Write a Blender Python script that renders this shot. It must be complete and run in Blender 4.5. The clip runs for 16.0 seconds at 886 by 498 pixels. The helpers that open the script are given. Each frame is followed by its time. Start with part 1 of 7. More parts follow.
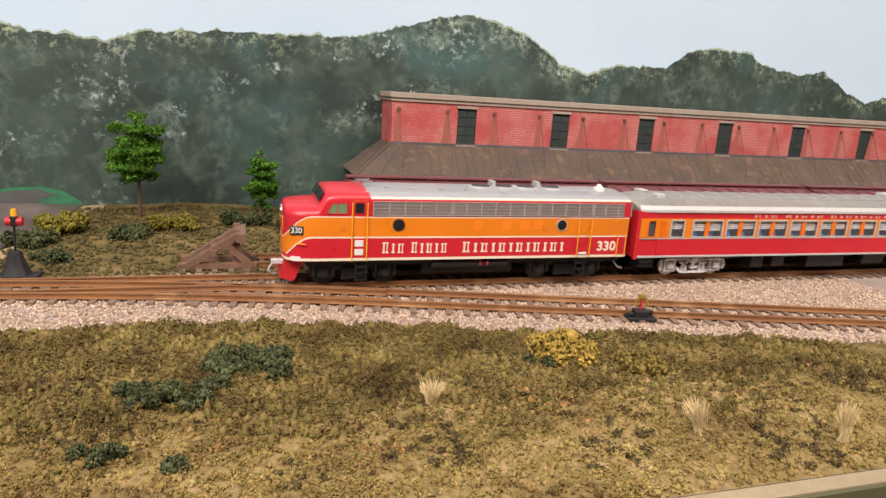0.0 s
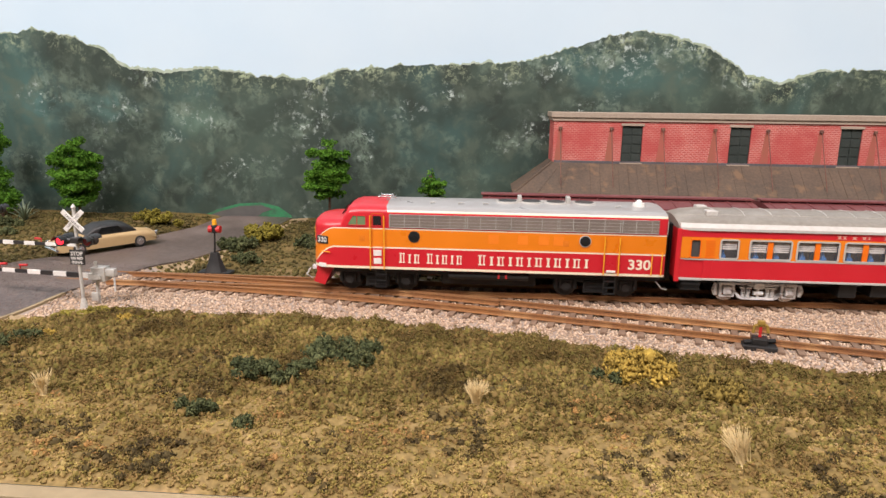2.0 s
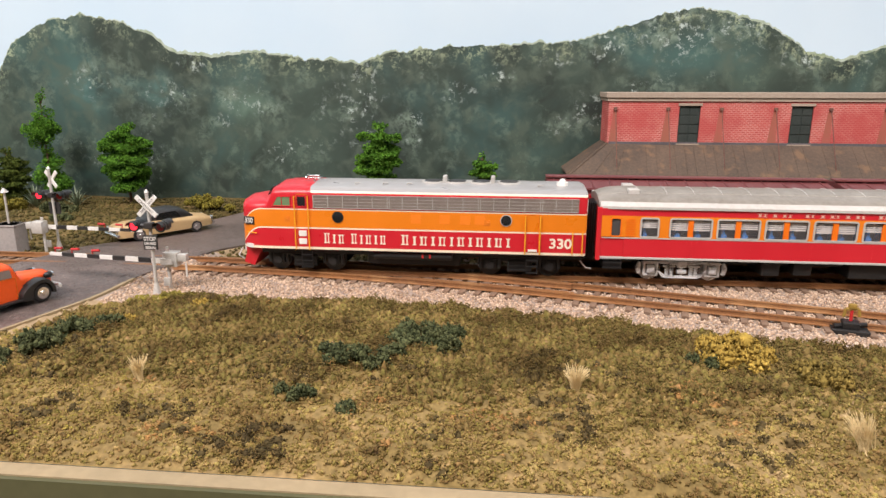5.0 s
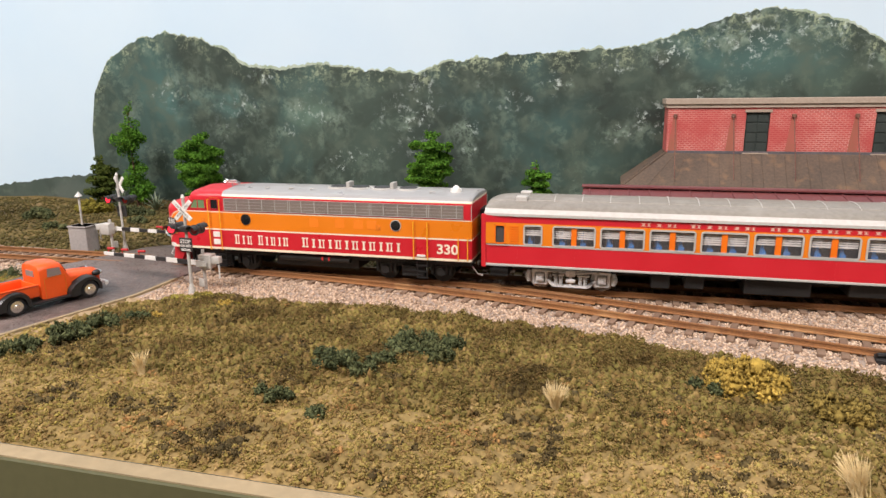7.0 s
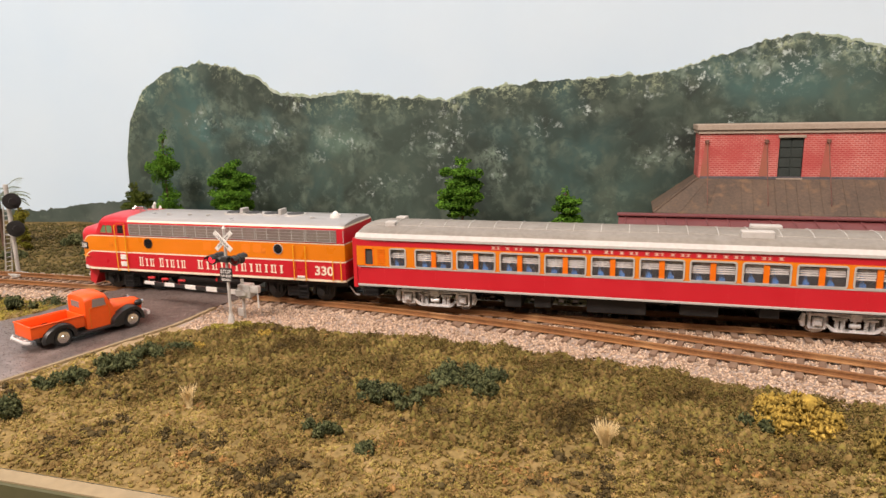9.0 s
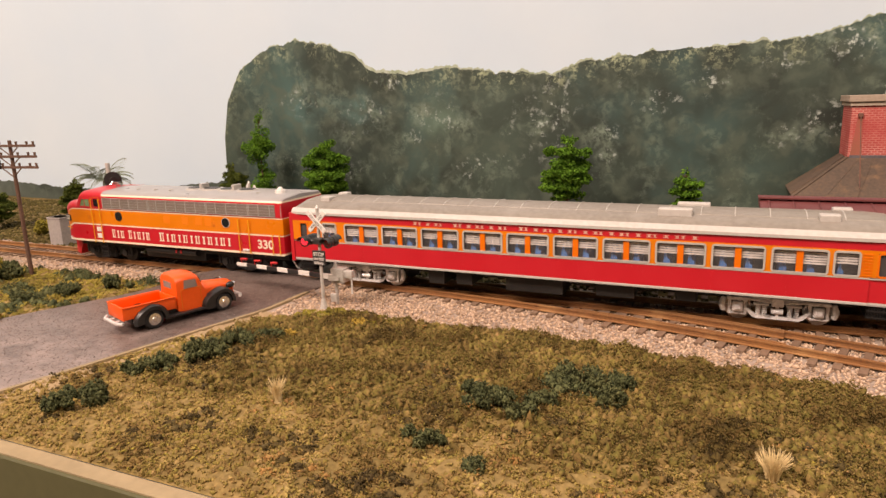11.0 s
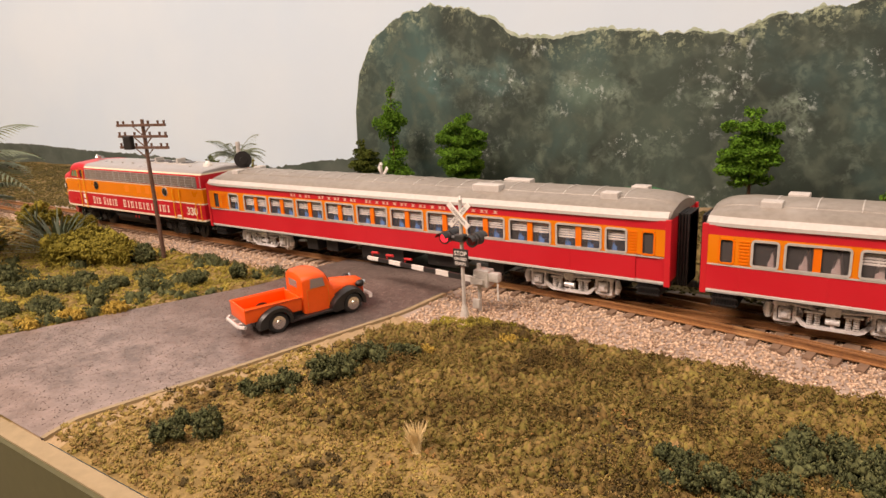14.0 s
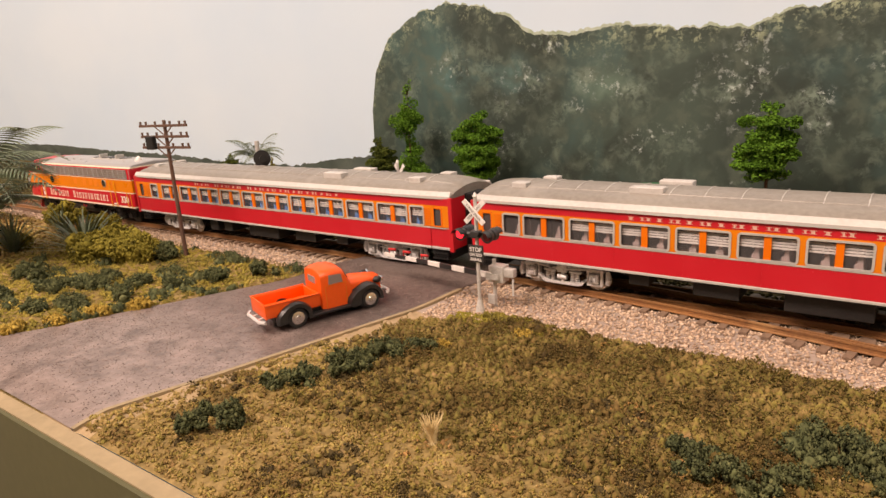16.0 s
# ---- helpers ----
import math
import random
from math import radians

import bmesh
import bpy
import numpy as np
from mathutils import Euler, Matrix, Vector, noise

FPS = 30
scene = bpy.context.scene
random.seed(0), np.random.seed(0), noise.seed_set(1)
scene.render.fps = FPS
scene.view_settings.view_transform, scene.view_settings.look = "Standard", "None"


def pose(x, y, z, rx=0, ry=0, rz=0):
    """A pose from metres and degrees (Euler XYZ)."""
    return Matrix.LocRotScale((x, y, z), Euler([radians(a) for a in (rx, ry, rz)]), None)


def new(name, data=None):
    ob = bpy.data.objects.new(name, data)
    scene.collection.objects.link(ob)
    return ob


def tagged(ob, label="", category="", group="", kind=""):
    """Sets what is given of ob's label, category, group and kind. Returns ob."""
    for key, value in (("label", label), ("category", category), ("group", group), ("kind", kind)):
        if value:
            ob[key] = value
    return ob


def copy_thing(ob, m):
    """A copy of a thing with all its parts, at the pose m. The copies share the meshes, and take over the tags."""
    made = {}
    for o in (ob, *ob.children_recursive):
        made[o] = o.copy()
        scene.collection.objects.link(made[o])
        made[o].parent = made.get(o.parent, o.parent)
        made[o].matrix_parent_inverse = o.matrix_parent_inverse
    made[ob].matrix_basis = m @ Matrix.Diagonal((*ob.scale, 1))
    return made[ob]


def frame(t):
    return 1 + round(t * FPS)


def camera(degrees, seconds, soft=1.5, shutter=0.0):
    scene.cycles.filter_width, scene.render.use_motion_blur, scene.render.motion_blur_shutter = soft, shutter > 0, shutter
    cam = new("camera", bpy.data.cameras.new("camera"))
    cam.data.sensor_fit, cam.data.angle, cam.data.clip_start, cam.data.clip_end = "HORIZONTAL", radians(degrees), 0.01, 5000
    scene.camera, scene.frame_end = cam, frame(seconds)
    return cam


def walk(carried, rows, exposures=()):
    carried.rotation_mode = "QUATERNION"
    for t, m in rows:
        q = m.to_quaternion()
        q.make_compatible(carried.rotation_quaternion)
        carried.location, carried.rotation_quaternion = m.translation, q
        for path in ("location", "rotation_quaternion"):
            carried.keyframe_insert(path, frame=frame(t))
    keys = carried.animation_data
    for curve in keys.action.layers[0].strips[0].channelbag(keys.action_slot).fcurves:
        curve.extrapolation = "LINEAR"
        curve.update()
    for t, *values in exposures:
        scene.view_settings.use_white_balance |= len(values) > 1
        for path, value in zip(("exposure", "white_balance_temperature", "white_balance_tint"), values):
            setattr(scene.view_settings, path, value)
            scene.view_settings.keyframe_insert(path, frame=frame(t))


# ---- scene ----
cam = camera(68.2, 16.0)
METRES, EYE, TILT, LEAN, TURN = 0.3243, 0.0911, 0.0, 0.0, -17.4
ROWS = [
    (0.0, 0.0, 0.0, 0.0, 0.84, -13.55, -3.49),
    (0.5, 0.0108, -0.0053, 0.0047, 6.57, -12.83, -3.45),
    (1.0, 0.0526, -0.0099, 0.0107, 15.11, -12.62, -2.49),
    (1.5, 0.1171, -0.0084, 0.0082, 21.17, -13.12, -1.02),
    (2.0, 0.1826, -0.0195, 0.0113, 21.65, -12.67, -0.69),
    (2.5, 0.1828, -0.008, 0.0065, 22.38, -13.43, -0.23),
    (3.0, 0.1497, -0.0334, 0.0234, 23.33, -13.77, -0.01),
    (3.5, 0.0693, -0.0541, 0.0315, 18.92, -14.01, 0.31),
    (4.0, 0.0465, -0.0641, 0.0089, 18.15, -14.13, -0.41),
    (6.5, 0.2128, 0.0186, 0.0066, 32.07, -13.63, 0.6),
    (7.0, 0.2054, 0.0229, 0.0039, 32.03, -13.18, 0.62),
    (7.5, 0.1943, 0.0071, 0.029, 32.52, -12.02, 0.7),
    (8.0, 0.2013, -0.0041, 0.032, 32.24, -11.08, 0.98),
    (10.5, 0.1213, 0.0501, 0.0003, 38.72, -12.52, 1.46),
    (11.0, 0.1068, 0.0654, -0.0001, 41.22, -12.53, 1.68),
    (11.5, 0.1196, 0.0797, -0.003, 45.07, -12.92, 2.01),
    (12.0, 0.1309, 0.0889, 0.0198, 48.27, -11.74, 1.81),
    (12.5, 0.0602, 0.0852, 0.0084, 47.27, -12.28, 1.27),
    (13.0, 0.0129, 0.1125, 0.0147, 48.58, -12.0, 2.37),
    (13.5, -0.0276, 0.1427, 0.0087, 50.28, -13.89, 2.61),
    (14.0, -0.0296, 0.1439, 0.0034, 51.88, -14.72, 2.8),
    (14.5, -0.0267, 0.1399, 0.0041, 51.87, -14.3, 2.89),
    (15.0, -0.0211, 0.1383, 0.005, 53.21, -14.91, 3.15),
    (15.5, -0.0195, 0.1359, 0.0035, 53.64, -15.08, 3.14),
    (16.0, -0.0191, 0.139, 0.005, 53.31, -14.89, 3.45),
]
walk(cam, [(t, pose(0, 0, EYE, TILT, LEAN, TURN) @ pose(METRES * x, METRES * y, METRES * z, 90 + pitch, roll, yaw)) for t, x, y, z, yaw, pitch, roll in ROWS],
     exposures=[(0.0, -0.17, 6650, 20), (4.0, -0.13, 6550, 19), (8.0, -0.18, 6550, 18), (10.5, -0.31, 8400, 31), (16.0, -0.34, 8400, 31)])

# ---- light: a closed room with two ceiling panels ----
world = bpy.data.worlds.new("room_air")
scene.world = world
world.use_nodes = True
world.node_tree.nodes["Background"].inputs[0].default_value = (0.9, 0.92, 1.0, 1)
world.node_tree.nodes["Background"].inputs[1].default_value = 0.02


def ceiling_panel(x, y, z, sx, sy, watts, kelvin_colour):
    data = bpy.data.lights.new("ceiling_panel_light", "AREA")
    data.shape, data.size, data.size_y = "RECTANGLE", sx, sy
    data.energy, data.color = watts, kelvin_colour
    ob = new("ceiling_panel_light", data)
    ob.location = (x, y, z)
    return ob


ceiling_panel(-0.75, -0.7, 1.30, 1.2, 0.6, 62, (1.0, 0.96, 0.90))
ceiling_panel(0.75, -0.45, 1.30, 1.2, 0.6, 26, (1.0, 0.96, 0.90))

# ---- mesh helpers: lengths in millimetres ----
MM = 0.001


def mat(name, c1, c2=None, rough=0.6, metal=0.0, fine=1.0, coarse=15.0, bump=0.15, wear=None, wear_at=0.62, coat=0.0):
    """A two-scale noise material; fine and coarse are grain sizes in millimetres."""
    m = bpy.data.materials.new(name)
    m.use_nodes = True
    nt = m.node_tree
    b = nt.nodes["Principled BSDF"]
    c2 = c2 or tuple(v * 0.8 for v in c1)
    tc = nt.nodes.new("ShaderNodeTexCoord")
    n1, n2 = nt.nodes.new("ShaderNodeTexNoise"), nt.nodes.new("ShaderNodeTexNoise")
    n1.inputs["Scale"].default_value, n2.inputs["Scale"].default_value = 1000.0 / fine / 2, 1000.0 / coarse / 2
    n1.inputs["Detail"].default_value, n2.inputs["Detail"].default_value = 4, 3
    for n in (n1, n2):
        nt.links.new(tc.outputs["Object"], n.inputs["Vector"])
    add = nt.nodes.new("ShaderNodeMath")
    add.operation = "ADD"
    nt.links.new(n1.outputs[0], add.inputs[0])
    nt.links.new(n2.outputs[0], add.inputs[1])
    ramp = nt.nodes.new("ShaderNodeMapRange")
    ramp.inputs[1].default_value, ramp.inputs[2].default_value = 0.75, 1.25
    nt.links.new(add.outputs[0], ramp.inputs[0])
    mix = nt.nodes.new("ShaderNodeMix")
    mix.data_type = "RGBA"
    mix.inputs[6].default_value, mix.inputs[7].default_value = (*c1, 1), (*c2, 1)
    nt.links.new(ramp.outputs[0], mix.inputs[0])
    out = mix.outputs[2]
    if wear:
        n3 = nt.nodes.new("ShaderNodeTexNoise")
        n3.inputs["Scale"].default_value, n3.inputs["Detail"].default_value = 1000.0 / coarse, 6
        nt.links.new(tc.outputs["Object"], n3.inputs["Vector"])
        r3 = nt.nodes.new("ShaderNodeMapRange")
        r3.inputs[1].default_value, r3.inputs[2].default_value = wear_at - 0.06, wear_at + 0.08
        nt.links.new(n3.outputs[0], r3.inputs[0])
        mx = nt.nodes.new("ShaderNodeMix")
        mx.data_type = "RGBA"
        mx.inputs[7].default_value = (*wear, 1)
        nt.links.new(r3.outputs[0], mx.inputs[0])
        nt.links.new(out, mx.inputs[6])
        out = mx.outputs[2]
    nt.links.new(out, b.inputs["Base Color"])
    rr = nt.nodes.new("ShaderNodeMapRange")
    rr.inputs[3].default_value, rr.inputs[4].default_value = max(rough - 0.08, 0.02), min(rough + 0.08, 1)
    nt.links.new(n2.outputs[0], rr.inputs[0])
    nt.links.new(rr.outputs[0], b.inputs["Roughness"])
    b.inputs["Metallic"].default_value = metal
    b.inputs["Coat Weight"].default_value = coat
    if bump:
        bp = nt.nodes.new("ShaderNodeBump")
        bp.inputs["Strength"].default_value, bp.inputs["Distance"].default_value = bump, 0.3 * fine * MM
        nt.links.new(n1.outputs[0], bp.inputs["Height"])
        nt.links.new(bp.outputs[0], b.inputs["Normal"])
    return m


def box(bm, x0, x1, y0, y1, z0, z1, bev=0.0):
    r = bmesh.ops.create_cube(bm, size=1)
    bmesh.ops.transform(bm, verts=r["verts"], matrix=Matrix.Translation(((x0 + x1) / 2, (y0 + y1) / 2, (z0 + z1) / 2)) @ Matrix.Diagonal((x1 - x0, y1 - y0, z1 - z0, 1)))
    if bev:
        es = {e for v in r["verts"] for e in v.link_edges}
        return bmesh.ops.bevel(bm, geom=list(es), offset=bev, segments=2, affect="EDGES", profile=0.5)["verts"]
    return r["verts"]


def rod(bm, p, q, r0, r1=None, n=10):
    """A round bar from p to q."""
    p, q = Vector(p), Vector(q)
    d = q - p
    m = Matrix.Translation((p + q) / 2) @ d.to_track_quat("Z", "Y").to_matrix().to_4x4()
    return bmesh.ops.create_cone(bm, cap_ends=True, segments=n, radius1=r0, radius2=r0 if r1 is None else r1, depth=d.length, matrix=m)["verts"]


def extrude(bm, outline, axis, a, b, bev=0.0):
    """A closed outline of pairs, pushed along axis from a to b. Outline is in the two other axes, in order."""
    def at(u, v, w):
        return {"x": (w, u, v), "y": (u, w, v), "z": (u, v, w)}[axis]
    f0 = bm.faces.new([bm.verts.new(at(u, v, a)) for u, v in outline])
    r = bmesh.ops.extrude_face_region(bm, geom=[f0])
    vs = [g for g in r["geom"] if isinstance(g, bmesh.types.BMVert)]
    bmesh.ops.translate(bm, verts=vs, vec=Vector(at(0, 0, b - a)))
    return vs


def part(name, bm, material, parent=None, label="", smooth=False):
    bmesh.ops.recalc_face_normals(bm, faces=bm.faces)
    me = bpy.data.meshes.new(name)
    bmesh.ops.scale(bm, vec=(MM, MM, MM), verts=bm.verts)
    bm.to_mesh(me)
    bm.free()
    me.materials.append(material)
    if smooth:
        me.polygons.foreach_set("use_smooth", [True] * len(me.polygons))
        me.set_sharp_from_angle(angle=radians(35))
    ob = new(name, me)
    if parent:
        ob.parent = parent
    if label:
        ob["label"] = label
    return ob


def thing(name, label, category, m=None, group="", kind=""):
    ob = new(name)
    ob.empty_display_size = 0.01
    if m:
        ob.matrix_basis = m
    return tagged(ob, label, category, group, kind)


def at(x, y, z=0, rz=0):
    return pose(x * MM, y * MM, z * MM, 0, 0, rz)


def text_mesh(string, size, extrude=0.04, bold=0.0, stretch=1.0):
    """Flat lettering as a bmesh, centred, in the x-z plane facing -y, size in millimetres."""
    cu = bpy.data.curves.new("lettering", "FONT")
    cu.body, cu.size, cu.extrude, cu.offset = string, size, extrude, bold
    cu.align_x, cu.align_y = "CENTER", "CENTER"
    ob = new("lettering", cu)
    me = bpy.data.meshes.new_from_object(ob.evaluated_get(bpy.context.evaluated_depsgraph_get()))
    bpy.data.objects.remove(ob)
    bm = bmesh.new()
    bm.from_mesh(me)
    bpy.data.meshes.remove(me)
    bmesh.ops.transform(bm, verts=bm.verts, matrix=pose(0, 0, 0, 90) @ Matrix.Diagonal((stretch, 1, 1, 1)))
    return bm


def shift(bm, x, y, z, rz=0):
    bmesh.ops.transform(bm, verts=bm.verts, matrix=pose(x, y, z, 0, 0, rz))
    return bm


def letter_bars(bm, x0, x1, y, z0, z1, words, tall_first=False):
    """Plain upright bars with feet, one or two for each character of a company's lettering."""
    n = sum(words) + 0.8 * (len(words) - 1)
    w = (x1 - x0) / n
    x = x0
    for count in words:
        for i in range(count):
            zt = z1 + (0.14 * (z1 - z0) if i == 0 else 0)
            h = zt - z0
            stems = ((0.16, 0.36), (0.62, 0.74)) if i % 2 == 0 else ((0.38, 0.60),)
            for c, d in stems:
                box(bm, x + c * w, x + d * w, y - 0.12, y, z0, zt)
                for e, f in ((z0, z0 + 0.13 * h), (zt - 0.13 * h, zt)):
                    box(bm, x + (c - 0.1) * w, x + (d + 0.1) * w, y - 0.14, y - 0.02, e, f)
            x += w
        x += 0.8 * w


def rgb_ramp(nt, stops, fac):
    """Hard-edged bands: stops are (position, colour)."""
    r = nt.nodes.new("ShaderNodeValToRGB")
    r.color_ramp.interpolation = "CONSTANT"
    el = r.color_ramp.elements
    el[0].position, el[0].color = stops[0][0], (*stops[0][1], 1)
    el[1].position, el[1].color = stops[1][0], (*stops[1][1], 1)
    for p, c in stops[2:]:
        e = el.new(p)
        e.color = (*c, 1)
    nt.links.new(fac, r.inputs[0])
    return r.outputs[0]


def math_node(nt, op, a, b=None):
    n = nt.nodes.new("ShaderNodeMath")
    n.operation = op
    for i, v in enumerate((a, b)):
        if v is None:
            continue
        if isinstance(v, (int, float)):
            n.inputs[i].default_value = v
        else:
            nt.links.new(v, n.inputs[i])
    return n.outputs[0]


RED, ORANGE, CREAM, SILVER = (0.56, 0.017, 0.027), (0.76, 0.205, 0.009), (0.80, 0.72, 0.55), (0.33, 0.325, 0.32)


def livery(name, low, high=None, split=None, nose=None, rough=0.32):
    """Painted bands by height in millimetres over the rail; high bands rule behind x = split; nose bends the bands down ahead of that x."""
    m = bpy.data.materials.new(name)
    m.use_nodes = True
    nt = m.node_tree
    b = nt.nodes["Principled BSDF"]
    tc = nt.nodes.new("ShaderNodeTexCoord")
    sep = nt.nodes.new("ShaderNodeSeparateXYZ")
    nt.links.new(tc.outputs["Object"], sep.inputs[0])
    z = sep.outputs[2]
    if nose is not None:
        ahead = math_node(nt, "MAXIMUM", math_node(nt, "SUBTRACT", nose * MM, sep.outputs[0]), 0.0)
        bend = math_node(nt, "MULTIPLY", math_node(nt, "MULTIPLY", ahead, ahead), 70.0)
        above = math_node(nt, "GREATER_THAN", z, 15.2 * MM)
        z = math_node(nt, "ADD", z, math_node(nt, "MULTIPLY", bend, above))
    fac = math_node(nt, "DIVIDE", z, 60 * MM)
    col = rgb_ramp(nt, [(p / 60, c) for p, c in low], fac)
    if high:
        top = rgb_ramp(nt, [(p / 60, c) for p, c in high], fac)
        lean = math_node(nt, "ADD", sep.outputs[0], math_node(nt, "MULTIPLY", z, 0.35))
        mix = nt.nodes.new("ShaderNodeMix")
        mix.data_type = "RGBA"
        nt.links.new(math_node(nt, "GREATER_THAN", lean, split * MM), mix.inputs[0])
        nt.links.new(col, mix.inputs[6])
        nt.links.new(top, mix.inputs[7])
        col = mix.outputs[2]
    dust = nt.nodes.new("ShaderNodeTexNoise")
    dust.inputs["Scale"].default_value, dust.inputs["Detail"].default_value = 90, 6
    nt.links.new(tc.outputs["Object"], dust.inputs["Vector"])
    rr = nt.nodes.new("ShaderNodeMapRange")
    rr.inputs[1].default_value, rr.inputs[2].default_value = 0.3, 0.7
    rr.inputs[3].default_value, rr.inputs[4].default_value = rough - 0.06, rough + 0.1
    nt.links.new(dust.outputs[0], rr.inputs[0])
    nt.links.new(rr.outputs[0], b.inputs["Roughness"])
    hue = nt.nodes.new("ShaderNodeHueSaturation")
    vr = nt.nodes.new("ShaderNodeMapRange")
    vr.inputs[3].default_value, vr.inputs[4].default_value = 0.9, 1.06
    nt.links.new(dust.outputs[0], vr.inputs[0])
    nt.links.new(vr.outputs[0], hue.inputs["Value"])
    nt.links.new(col, hue.inputs["Color"])
    nt.links.new(hue.outputs[0], b.inputs["Base Color"])
    return m


def glass(name, tint, rough=0.05, alpha=0.12):
    """A thin pane that shows what lies behind it, darkened."""
    m = bpy.data.materials.new(name)
    m.use_nodes = True
    b = m.node_tree.nodes["Principled BSDF"]
    b.inputs["Base Color"].default_value = (*tint, 1)
    b.inputs["Roughness"].default_value = rough
    b.inputs["Alpha"].default_value = alpha
    b.inputs["IOR"].default_value = 1.45
    return m


def glow(name, colour, strength):
    m = bpy.data.materials.new(name)
    m.use_nodes = True
    b = m.node_tree.nodes["Principled BSDF"]
    b.inputs["Base Color"].default_value = (*colour, 1)
    b.inputs["Emission Color"].default_value = (*colour, 1)
    b.inputs["Emission Strength"].default_value = strength
    return m


def varied(name, colours, rough=0.85, spread=0.35, by_object=False, patch=25.0, grain=1.2, translucent=0.0):
    """Natural stuff: each island (or object) takes a colour of its own, mottled by a patch noise."""
    m = bpy.data.materials.new(name)
    m.use_nodes = True
    nt = m.node_tree
    b = nt.nodes["Principled BSDF"]
    info = nt.nodes.new("ShaderNodeObjectInfo" if by_object else "ShaderNodeNewGeometry")
    rnd = info.outputs["Random" if by_object else "Random Per Island"]
    tc = nt.nodes.new("ShaderNodeTexCoord")
    n = nt.nodes.new("ShaderNodeTexNoise")
    n.inputs["Scale"].default_value, n.inputs["Detail"].default_value = 1000 / patch, 3
    nt.links.new(tc.outputs["Object"], n.inputs["Vector"])
    n2 = nt.nodes.new("ShaderNodeTexNoise")
    n2.inputs["Scale"].default_value, n2.inputs["Detail"].default_value = 1000 / (patch * 0.22), 2
    nt.links.new(tc.outputs["Object"], n2.inputs["Vector"])
    both = math_node(nt, "ADD", math_node(nt, "MULTIPLY", math_node(nt, "SUBTRACT", n.outputs[0], 0.5), 2.3), math_node(nt, "MULTIPLY", math_node(nt, "SUBTRACT", n2.outputs[0], 0.5), 1.7))
    fac = math_node(nt, "ADD", math_node(nt, "MULTIPLY", rnd, spread), math_node(nt, "MULTIPLY", math_node(nt, "ADD", both, 0.5), 1 - spread))
    r = nt.nodes.new("ShaderNodeValToRGB")
    el = r.color_ramp.elements
    k = len(colours) - 1
    el[0].color, el[1].color = (*colours[0], 1), (*colours[-1], 1)
    for i, c in enumerate(colours[1:-1], 1):
        el.new(i / k).color = (*c, 1)
    nt.links.new(fac, r.inputs[0])
    g = nt.nodes.new("ShaderNodeTexNoise")
    g.inputs["Scale"].default_value, g.inputs["Detail"].default_value = 1000 / grain, 4
    nt.links.new(tc.outputs["Object"], g.inputs["Vector"])
    hue = nt.nodes.new("ShaderNodeHueSaturation")
    vr = nt.nodes.new("ShaderNodeMapRange")
    vr.inputs[1].default_value, vr.inputs[2].default_value = 0.25, 0.75
    vr.inputs[3].default_value, vr.inputs[4].default_value = 0.6, 1.4
    nt.links.new(g.outputs[0], vr.inputs[0])
    nt.links.new(vr.outputs[0], hue.inputs["Value"])
    nt.links.new(r.outputs[0], hue.inputs["Color"])
    nt.links.new(hue.outputs[0], b.inputs["Base Color"])
    b.inputs["Roughness"].default_value = rough
    b.inputs["Specular IOR Level"].default_value = 0.2
    bp = nt.nodes.new("ShaderNodeBump")
    bp.inputs["Strength"].default_value, bp.inputs["Distance"].default_value = 0.6, 0.3 * MM
    nt.links.new(g.outputs[0], bp.inputs["Height"])
    nt.links.new(bp.outputs[0], b.inputs["Normal"])
    return m


# ---- materials ----
M_BLACK = mat("black_underframe", (0.007, 0.007, 0.0075), (0.016, 0.0145, 0.0135), 0.55, fine=0.6, coarse=8)
M_DARK = mat("dark_plastic", (0.02, 0.02, 0.022), (0.035, 0.033, 0.03), 0.45, fine=0.5, coarse=6)
M_STEEL = mat("silver_cast_metal", (0.88, 0.88, 0.88), (0.68, 0.68, 0.68), 0.28, 0.2, fine=0.5, coarse=4, wear=(0.06, 0.056, 0.053), wear_at=0.64)
M_WHEEL = mat("bright_wheel_rim", (0.6, 0.6, 0.6), (0.5, 0.5, 0.5), 0.25, 0.9, bump=0)
M_SILVERP = mat("silver_paint", (0.50, 0.49, 0.46), (0.42, 0.40, 0.37), 0.45, 0.1, fine=0.6, coarse=10)
M_ROOF = mat("grey_car_roof", (0.265, 0.24, 0.205), (0.20, 0.178, 0.15), 0.42, 0.0, fine=1, coarse=22, wear=(0.30, 0.275, 0.24))
M_ROOFW = mat("white_roof_edge", (0.52, 0.50, 0.47), (0.44, 0.42, 0.39), 0.5, fine=0.8, coarse=18)
M_YELLOW = mat("yellow_handrail", (0.85, 0.42, 0.02), (0.8, 0.36, 0.02), 0.4, bump=0)
M_CREAM = mat("cream_lettering", (0.80, 0.72, 0.58), (0.72, 0.64, 0.5), 0.5, bump=0)
M_GOLD = mat("worn_gold_lettering", (0.70, 0.50, 0.40), (0.58, 0.26, 0.2), 0.5, bump=0, fine=0.3)
M_ORANGE = mat("orange_paint", (0.80, 0.170, 0.006), (0.76, 0.148, 0.005), 0.4, fine=0.5, coarse=10, bump=0.05)
M_REDP = mat("red_paint", RED, (0.55, 0.02, 0.025), 0.4, fine=0.5, coarse=10, bump=0.05)
M_WHITE = mat("white_paint", (0.78, 0.76, 0.72), (0.66, 0.64, 0.6), 0.5, fine=0.5, coarse=5, bump=0.05)
M_CURTAIN = mat("blue_seat", (0.05, 0.26, 0.68), (0.03, 0.18, 0.52), 0.7)
